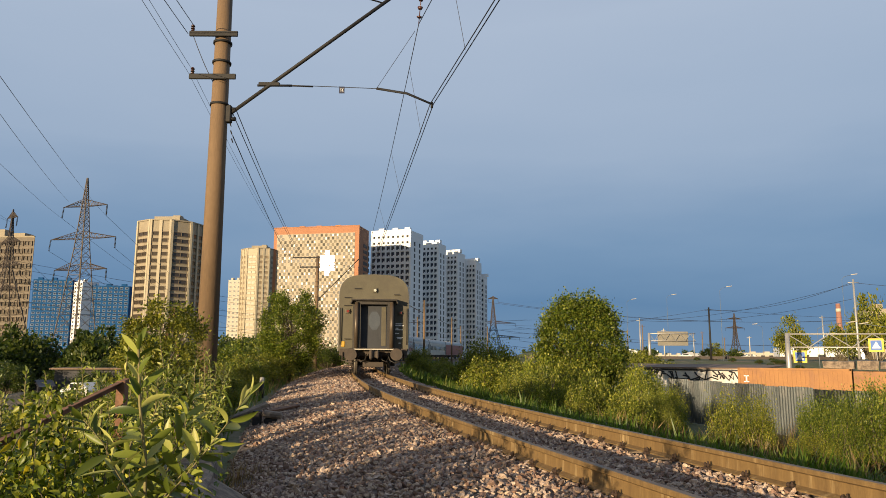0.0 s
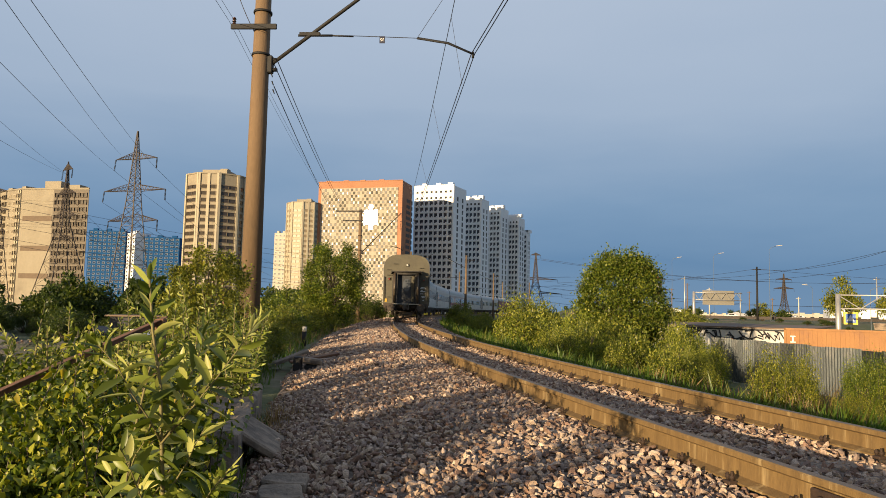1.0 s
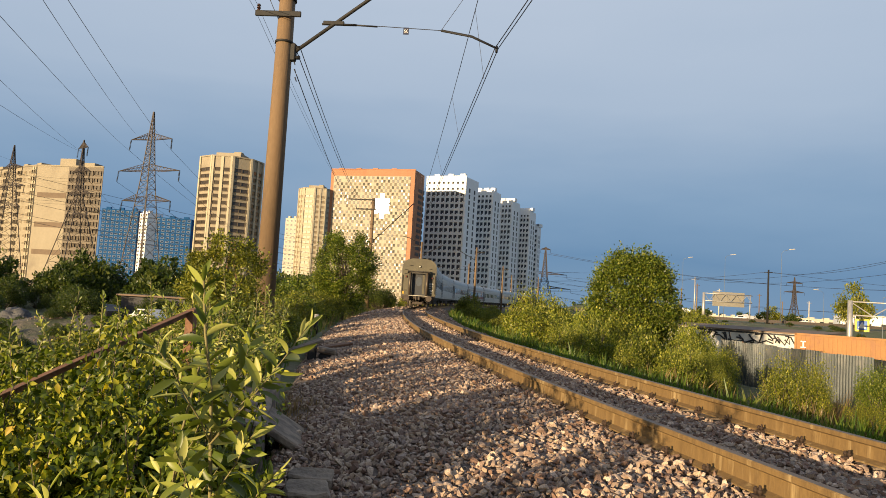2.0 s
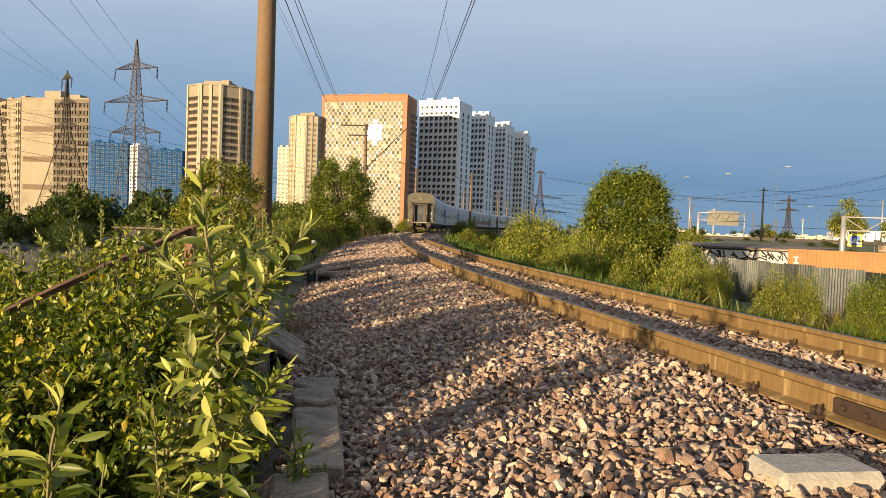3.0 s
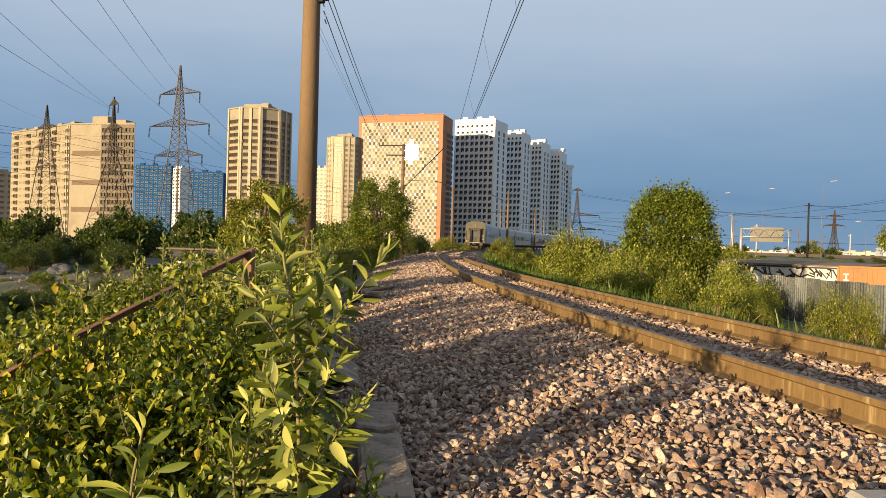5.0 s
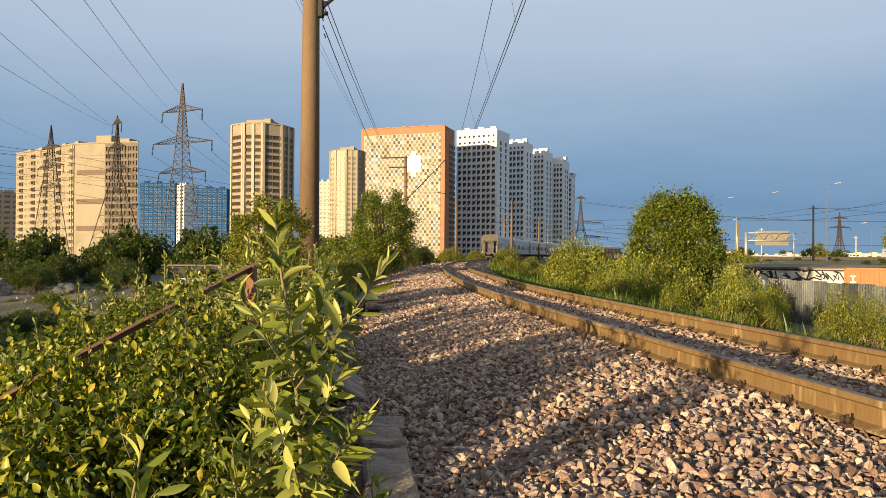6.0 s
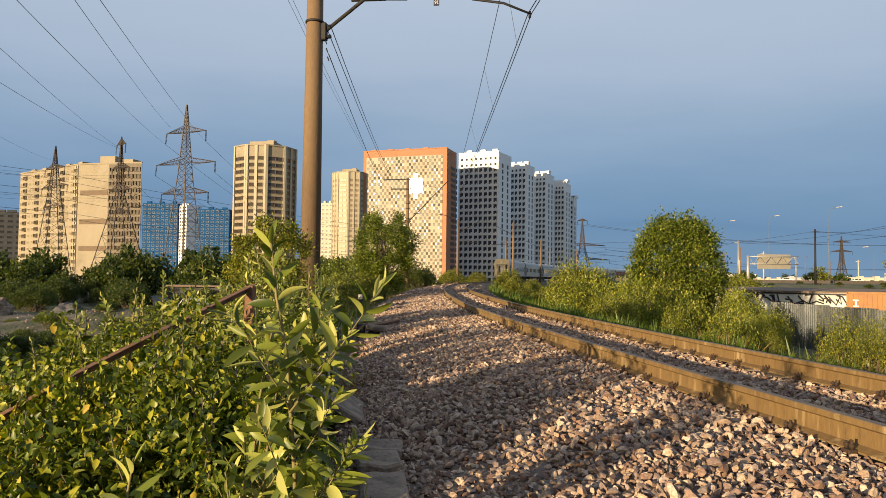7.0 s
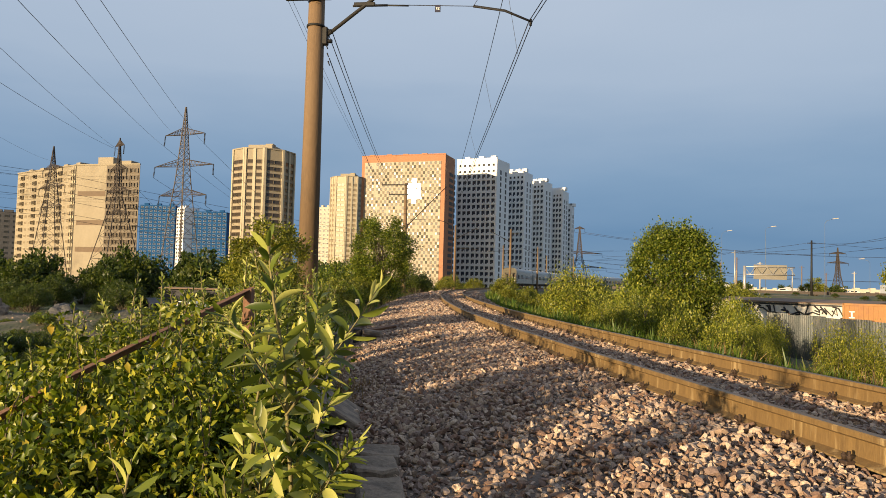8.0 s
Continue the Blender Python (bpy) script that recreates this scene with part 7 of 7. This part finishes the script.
def build_shed():
    """The long low building behind the fence, painted all along its white wall."""
    a, b = Vector((11.0, 60.5, 0)), Vector((21.5, 52.5, 0))
    f = Face(a, b)
    z0, z1 = -2.5, 0.12
    t = thing("low_shed", a.x, a.y, z0, "long low white shed with black graffiti and brown roof", "shed")
    inv = t.matrix_basis.inverted()
    bm = bmesh.new()
    prism(bm, [a, b, b - f.out * 6, a - f.out * 6], z0, z1)
    bmesh.ops.transform(bm, matrix=inv, verts=bm.verts)
    part("wall", bm, M["wall_white"], t, "whitewashed wall")
    bm = bmesh.new()
    q = [f.a + f.out * 0.12 - f.d * 0.4, f.b + f.out * 0.12 + f.d * 0.4, f.b - f.out * 6.3 + f.d * 0.4, f.a - f.out * 6.3 - f.d * 0.4]
    lo = [bm.verts.new((p.x, p.y, z1 + (0.0 if i < 2 else 0.16))) for i, p in enumerate(q)]
    hi = [bm.verts.new((p.x, p.y, z1 + (0.09 if i < 2 else 0.28))) for i, p in enumerate(q)]
    for i in range(4):
        bm.faces.new((lo[i], lo[(i + 1) % 4], hi[(i + 1) % 4], hi[i]))
    bm.faces.new(hi)
    bm.faces.new(list(reversed(lo)))
    bmesh.ops.transform(bm, matrix=inv, verts=bm.verts)
    part("roof", bm, M["roof_brown"], t, "brown felt roof")
    rnd = random.Random(4)
    m = inv @ f.at(0, 0)
    x = 0.4
    while x < f.len - 1:
        w = rnd.uniform(0.8, 1.3)
        bm = bmesh.new()
        pts = [Vector((x + w * (0.5 - 0.5 * math.cos(k * 0.9 + rnd.uniform(-0.4, 0.4))), -0.03, z1 - 0.12 - 0.75 * rnd.uniform(0.0, 1.0))) for k in range(6)]
        chain(bm, [m @ p for p in pts], 0.06, n=5)
        part("graffiti_stroke", bm, M["black_paint"], t, "black sprayed curve")
        x += w * 0.62
    bm = bmesh.new()
    slab(bm, m, f.len / 2, z1 - 0.1, f.len, 0.12, 0.05, 0.04)
    part("eaves_line", bm, M["black_paint"], t)


def build_container():
    a = Vector((19.6, 51.2, 0))
    b = Vector((25.6, 47.6, 0))
    f = Face(a, b)
    z0, z1 = -2.45, 0.26
    t = thing("freight_container", a.x, a.y, z0, "faded orange steel freight container", "container")
    inv = t.matrix_basis.inverted()
    bm = bmesh.new()
    prism(bm, [a, b, b - f.out * 2.44, a - f.out * 2.44], z0 + 0.06, z1 - 0.05)
    bmesh.ops.transform(bm, matrix=inv, verts=bm.verts)
    part("body", bm, M["container"], t)
    m = inv @ f.at(0, 0)
    n = 24
    for i in range(n):
        bm = bmesh.new()
        slab(bm, m, 0.2 + (f.len - 0.4) * (i + 0.5) / n, (z0 + z1) / 2, (f.len - 0.4) / n * 0.5, z1 - z0 - 0.35, 0.06, 0.045)
        part("rib", bm, M["container"], t)
    bm = bmesh.new()
    for x in (0.06, f.len - 0.06):
        slab(bm, m, x, (z0 + z1) / 2, 0.14, z1 - z0, 0.14, 0.07)
    for z in (z0 + 0.08, z1 - 0.06):
        slab(bm, m, f.len / 2, z, f.len, 0.14, 0.12, 0.07)
    part("edge_frame", bm, M["container"], t)
    bm = bmesh.new()
    for dz, w in ((-0.55, 0.34), (-0.95, 0.34)):
        slab(bm, m, 0.55, z1 + dz, w, 0.07, 0.02, 0.07)
    slab(bm, m, 0.55, z1 - 0.75, 0.09, 0.45, 0.02, 0.07)
    part("lettering", bm, M["white_paint"], t, "faded white marks")
    bm = bmesh.new()
    for k, (x, w, h) in enumerate(((6.2, 1.8, 0.5), (7.9, 1.2, 0.62), (9.3, 1.4, 0.5))):
        slab(bm, Matrix() @ f.at(0, 0), x, z1 + 0.22, w, h, 1.0, -1.2)
    for v in bm.verts:
        v.co += Vector((noise.noise(v.co * 0.9), 0, noise.noise(v.co * 1.1))) * 0.15
    bm2 = bmesh.new()
    prism(bm2, [b + f.d * 0.1, b + f.d * 6.5, b + f.d * 6.5 - f.out * 2.4, b + f.d * 0.1 - f.out * 2.4], z0, z1 - 0.15)
    solid("freight_container", bm2, M["container"], "second faded orange container in line", "container")
    solid("rubble_blocks", bm, M["concrete"], "pale broken concrete blocks heaped on the containers", "rubble", kind="stuff")


def street_lamp(x, y, h, z0, label, arm=2.2, up=1.2, two=False):
    t = thing("street_lamp", x, y, z0, label, "street lamp", "street lamps")
    bm = bmesh.new()
    tube(bm, (0, 0, 0), (0, 0, h), 0.045, 0.022, n=8)
    part("pole", bm, M["lamp_grey"], t)
    for sx in ((1, -1) if two else (1,)):
        bm = bmesh.new()
        chain(bm, [(0, 0, h - 0.05), (sx * arm * 0.25, 0, h + up * 0.6), (sx * arm * 0.9, 0, h + up)], 0.025, n=5)
        part("arm", bm, M["lamp_grey"], t)
        bm = bmesh.new()
        box(bm, (sx * (arm + 0.3), 0, h + up + 0.08), (0.9, 0.22, 0.1), Matrix.Rotation(radians(-8 * sx), 3, "Y"), bevel=0.03)
        part("lamp_head", bm, M["white_dirty"], t, "pale lamp head")
    return t


def plain_pole(x, y, h, z0, r, mat, label, name="wooden_pole"):
    bm = bmesh.new()
    tube(bm, (0, 0, 0), (0, 0, h), r, r * 0.7, n=8)
    tube(bm, (-0.6, 0, h - 0.4), (0.6, 0, h - 0.4), r * 0.35, n=6)
    return solid(name, bm, M[mat], label, "pole", "roadside poles", m=Matrix.Translation((x, y, z0)))


def crossing_sign(x, y, z, s=1.0, rz=-24):
    t = thing("crossing_sign", x, y, z - 2.6, "square yellow sign with a blue panel and white triangle", "road sign", "road signs", rz=rz)
    bm = bmesh.new()
    tube(bm, (0, 0.05, 0), (0, 0.05, 3.2), 0.04, n=8)
    part("post", bm, M["galvanised"], t)
    bm = bmesh.new()
    box(bm, (0, 0, 2.6), (1.15 * s, 0.03, 1.15 * s), bevel=0.008)
    p = part("panel", bm, M["sign_yellow"], t)
    bm = bmesh.new()
    box(bm, (0, -0.02, 2.6), (0.82 * s, 0.012, 0.82 * s))
    part("blue_field", bm, M["sign_blue"], p)
    bm = bmesh.new()
    vs = [bm.verts.new((dx * s, -0.03, 2.6 + dz * s)) for dx, dz in ((-0.33, -0.27), (0.33, -0.27), (0, 0.32))]
    bm.faces.new(vs)
    part("triangle", bm, M["white_paint"], p)


def sign_gantry(x0, y0, x1, y1, h, z0, label, board=True):
    t = thing("sign_gantry", x0, y0, z0, label, "gantry", "road gantries")
    d = Vector((x1 - x0, y1 - y0, 0))
    bm = bmesh.new()
    tube(bm, (0, 0, 0), (0, 0, h), 0.28, 0.2, n=10)
    part("post", bm, M["galvanised"], t)
    if not board:
        bm = bmesh.new()
        tube(bm, d, d + Vector((0, 0, h)), 0.28, 0.2, n=10)
        part("post", bm, M["galvanised"], t)
    bm = bmesh.new()
    n = 9
    for zz in (h - 0.1, h - 1.3):
        tube(bm, (0, 0, zz), d + Vector((0, 0, zz)), 0.07, n=6)
    for k in range(n):
        p, q = d * (k / n), d * ((k + 1) / n)
        tube(bm, p + Vector((0, 0, h - 1.3 if k % 2 else h - 0.1)), q + Vector((0, 0, h - 0.1 if k % 2 else h - 1.3)), 0.05, n=5)
    part("truss", bm, M["galvanised"], t)
    if board:
        bm = bmesh.new()
        c = d * 0.52
        box(bm, c + Vector((0, 0.25, h - 0.9)), (d.length * 0.66, 0.08, 2.3), Matrix.Rotation(math.atan2(d.y, d.x), 3, "Z"), bevel=0.02)
        part("sign_back", bm, M["sign_grey"], t, "back of a large road sign")


def car(x, y, z, rz, paint, label):
    """A small car: body with cabin, windows and four wheels."""
    t = thing("parked_car", x, y, z, label, "car", "cars", rz=rz)
    bm = bmesh.new()
    prof = [(-2.1, 0.3), (2.1, 0.3), (2.15, 0.75), (1.2, 0.9), (0.55, 1.42), (-1.1, 1.45), (-1.9, 0.95), (-2.15, 0.85)]
    l = [bm.verts.new((-0.82, p, q)) for p, q in prof]
    r = [bm.verts.new((0.82, p, q)) for p, q in prof]
    for i in range(8):
        bm.faces.new((l[i], l[(i + 1) % 8], r[(i + 1) % 8], r[i]))
    bm.faces.new(list(reversed(l)))
    bm.faces.new(r)
    bmesh.ops.recalc_face_normals(bm, faces=bm.faces)
    bmesh.ops.bevel(bm, geom=bm.edges[:], offset=0.06, segments=2, affect="EDGES")
    part("body", bm, M[paint], t)
    bm = bmesh.new()
    for sx in (-0.825, 0.825):
        box(bm, (sx, -0.25, 1.15), (0.02, 1.7, 0.36), bevel=0.0)
    part("side_glass", bm, M["glass"], t)
    bm = bmesh.new()
    box(bm, (0, 0.92, 1.17), (1.4, 0.02, 0.6), Matrix.Rotation(radians(52), 3, "X"))
    part("windscreen", bm, M["glass"], t)
    for sx in (-0.78, 0.78):
        for yy in (-1.3, 1.35):
            bm = bmesh.new()
            tube(bm, (sx - 0.1, yy, 0.32), (sx + 0.1, yy, 0.32), 0.32, n=16)
            part("wheel", bm, M["tyre"], t)


def build_right_things():
    build_fence()
    build_shed()
    build_container()
    zr = 0.3
    # road on its bank
    bm = bmesh.new()
    prism(bm, [(16, 112), (260, 96), (260, 104), (16, 121)], zr - 0.3, zr + 0.06)
    solid("road", bm, M["asphalt"], "grey asphalt road on its bank", "road", kind="structure")
    bm = bmesh.new()
    prism(bm, [(10, 118.0), (62, 113.0), (62, 113.6), (10, 118.6)], zr + 0.3, zr + 0.75)
    solid("crash_barrier", bm, M["pylon"], "dull steel crash barrier beside the road", "crash barrier")
    sign_gantry(30.0, 116.0, 37.8, 117.2, 5.1, zr - 0.6, "galvanised gantry with the back of a road sign")
    sign_gantry(29.8, 66.0, 46.0, 64.0, 5.8, -2.6, "galvanised truss gantry across the road", board=False)
    sign_gantry(20.0, 128.0, 24.0, 128.5, 2.6, zr, "small gantry with a pale board")
    plain_pole(36.6, 106.6, 8.2, 0.1, 0.17, "iron", "dark wooden power pole", "power_pole")
    plain_pole(31.0, 126.0, 7.6, 0.1, 0.14, "galvanised", "grey concrete power pole", "power_pole")
    plain_pole(44.4, 81.2, 12.2, -2.4, 0.15, "galvanised", "pale concrete power pole", "power_pole")
    for a, b in (((31.0, 126, 7.4), (44.4, 81.2, 9.3)), ((31.0, 126, 7.3), (44.4, 81.2, 7.6)), ((36.6, 106.6, 7.9), (44.4, 81.2, 9.5)), ((44.4, 81.2, 9.4), (70, 70, 9.0)), ((31.0, 126, 7.4), (10, 170, 6.5)), ((36.6, 106.6, 8.0), (8, 150, 7.5)), ((36.6, 106.6, 8.0), (95, 112, 7.6))):
        wire("roadside_wire", a, b, 1.1, 0.02, "thin wire between the roadside poles", "roadside wires")
    for x, y, h, a_, u_, tw in ((53.8, 129.6, 6.2, -1.6, 0.5, False), (40.3, 112.0, 11.2, 1.2, 0.6, False), (36.5, 128.0, 11.4, 1.0, 0.5, False), (30.0, 131.0, 10.8, 1.0, 0.5, False), (52.0, 98.0, 11.5, 1.4, 0.6, False), (35.0, 71.0, 6.2, 3.2, 0.6, False), (43.0, 72.0, 6.0, -3.2, 0.7, False)):
        street_lamp(x, y, h, 0.1 if y > 90 else -2.4, "tall grey street lamp with pale head", a_, u_, tw)
    rnd = random.Random(12)
    for k in range(20):
        x, y = rnd.uniform(28, 110), rnd.uniform(130, 240)
        plain_pole(x, y, rnd.uniform(6, 9), 0.0, 0.16, rnd.choice(["pole", "galvanised", "white_dirty"]), "far pale roadside pole", "roadside_pole")
    crossing_sign(33.7, 72.2, 1.05, 1.05)
    crossing_sign(35.6, 62.2, 2.05, 1.0)
    t = thing("factory_chimney", 159, 306, -3, "tall brick chimney with pale band", "chimney")
    bm = bmesh.new()
    tube(bm, (0, 0, 0), (0, 0, 26.5), 1.5, 0.9, n=16)
    part("shaft", bm, M["chimney"], t)
    bm = bmesh.new()
    tube(bm, (0, 0, 23), (0, 0, 24.4), 1.08, 1.02, n=16)
    part("band", bm, M["white_dirty"], t)
    simple_block(143, 256, 170, 250, 18.0, "facade_beige", 7, 5, "pale factory building with large windows")
    simple_block(62, 330, 88, 328, 3.6, "facade_white", 6, 1, "low white warehouse far beyond the road")
    simple_block(44, 300, 54, 299, 4.2, "facade_pale", 4, 1, "low pale warehouse far beyond the road")
    simple_block(96, 220, 118, 214, 3.6, "facade_white", 5, 1, "low white warehouse beyond the road")
    for x, y, w, z, mt in ((70, 262, 9, 1.6, "facade_pale"), (86, 280, 14, 2.2, "facade_grey"), (112, 300, 16, 2.6, "facade_pale"), (36, 270, 8, 1.6, "facade_beige"), (128, 268, 10, 1.8, "facade_grey")):
        simple_block(x, y, x + w, y - 1.5, z, mt, max(3, w // 3), 2, "low pale workshop far beyond the road", 8.0)
    t = thing("striped_mast", 62, 300, -3, "far white mast with red bands", "mast")
    bm = bmesh.new()
    tube(bm, (0, 0, 0), (0, 0, 21), 0.9, 0.7, n=10)
    part("shaft", bm, M["white_paint"], t)
    for z in (12, 18):
        bm = bmesh.new()
        tube(bm, (0, 0, z), (0, 0, z + 2), 0.95, 0.9, n=10)
        part("band", bm, M["coach_red"], t)
    for k, (x, y, rz, p) in enumerate(((72, 236, 80, "car_white"), (84, 236, 82, "car_dark"), (92, 234, 84, "car_white"), (78, 222, 80, "car_blue"), (108, 230, 83, "car_white"), (120, 228, 83, "car_dark"))):
        car(x, y, gz(x, y) + 0.05, rz, p, {"car_white": "white", "car_dark": "dark", "car_blue": "blue"}[p] + " car on the road beyond the sheds")


def build_yard_things():
    rnd = random.Random(6)
    for x, y, rz, p in ((-33.5, 62.0, 60, "car_white"), (-29.5, 61.0, 75, "car_blue"), (-26.0, 62.5, 70, "car_white"), (-40.0, 66.0, 55, "car_dark")):
        car(x, y, gz(x, y) + 0.05, rz, p, {"car_white": "white", "car_dark": "dark", "car_blue": "blue"}[p] + " car parked in the yard")
    for x, y, w, l, h in ((-36.5, 70.0, 6.5, 4.0, 2.6), (-27.0, 69.0, 8.0, 4.0, 2.3)):
        z = gz(x, y)
        t = thing("yard_shed", x, y, z, "low dark shed with a flat roof in the yard", "shed", "yard sheds", rz=10)
        bm = bmesh.new()
        box(bm, (0, 0, h / 2), (w, l, h), bevel=0.03)
        part("wall", bm, M["facade_dark"], t)
        bm = bmesh.new()
        box(bm, (0, -0.2, h + 0.1), (w + 0.6, l + 0.8, 0.16), bevel=0.02)
        part("roof", bm, M["roof_brown"], t)
    # a grey heap under a sheet and piles of rubble
    for i, (x, y, r, mt, nm, lb, cat) in enumerate(((-50.5, 57.0, 1.6, "concrete", "covered_heap", "grey heap under a sheet in the yard", "heap"), (-45, 60, 1.2, "facade_dark", "rubble_pile", "dark pile of scrap in the yard", "rubble"), (-40, 58, 1.0, "concrete", "rubble_pile", "pale pile of rubble in the yard", "rubble"), (-33, 55, 0.8, "concrete", "rubble_pile", "pale pile of rubble in the yard", "rubble"))):
        bm = bmesh.new()
        bmesh.ops.create_icosphere(bm, subdivisions=4, radius=1.0)
        for v in bm.verts:
            q = v.co * 1.7 + Vector((i * 5, 0, 0))
            v.co *= 1 + 0.28 * noise.noise(q) + 0.14 * noise.noise(q * 3.1)
            v.co.z = max(v.co.z, -0.1)
        bmesh.ops.scale(bm, vec=(r * 1.2, r, r * 0.95), verts=bm.verts)
        solid(nm, bm, M[mt], lb, cat, m=Matrix.Translation((x, y, gz(x, y) + 0.05)))
    # broken stone and rubble strewn over the yard
    nr = np.random.default_rng(77)
    px, py = nr.uniform(-60, -12, 5200), nr.uniform(20, 64, 5200)
    rad = nr.uniform(0.03, 0.09, 5200) * nr.choice([1, 1, 1, 1.8], 5200)
    tm = [stone_template(nr, 1) for _ in range(6)]
    ob = new("rubble", stones_mesh("rubble", nr, np.stack([px, py, ground_z(px, py) + rad * 0.3], 1), rad, tm))
    tagged(ob, "rubble and broken stone strewn over the sandy yard", "rubble", kind="stuff")
    # short trestle of poles by the handrail's far side
    t = thing("timber_trestle", -11.5, 28.0, gz(-11.5, 28.0), "dark timber trestle leaning among the bushes", "trestle")
    for a, b in (((-0.6, 0, 0), (-0.05, 0, 4.3)), ((0.6, 0, 0), (0.05, 0, 4.3)), ((-0.35, 0, 2.0), (0.35, 0, 2.0))):
        bm = bmesh.new()
        tube(bm, a, b, 0.06, n=6)
        part("pole", bm, M["rust"], t)
    # more masts of the line, further round the curve
    for s, u, h in ((112, -4.0, 10.6), (118, 4.4, 10.6), (168, -3.6, 10.6), (172, 4.0, 10.6), (222, -3.6, 10.6), (226, 4.0, 10.6)):
        p = track(s, u)
        t = thing("catenary_mast", p.x, p.y, -1.5, "distant concrete catenary mast with short arm", "catenary mast", "catenary masts", rz=math.degrees(heading(s)) + (180 if u > 0 else 0))
        bm = bmesh.new()
        tube(bm, (0, 0, 0), (0, 0, h + 1.0), 0.22, 0.15, n=10)
        part("shaft", bm, M["pole"], t)
        bm = bmesh.new()
        tube(bm, (0, 0, h - 1.2), (3.4, 0, h + 0.6), 0.05, n=5)
        tube(bm, (0, 0, h - 2.6), (3.6, 0, h - 2.8), 0.04, n=5)
        part("bracket", bm, M["iron"], t)
        bm = bmesh.new()
        box(bm, (-0.6, 0, h + 0.2), (1.5, 0.08, 0.1))
        part("crossarm", bm, M["iron"], t)


build_left_things()
build_right_things()
build_yard_things()
build_plants()
build_grass()
build_stones()

motions()
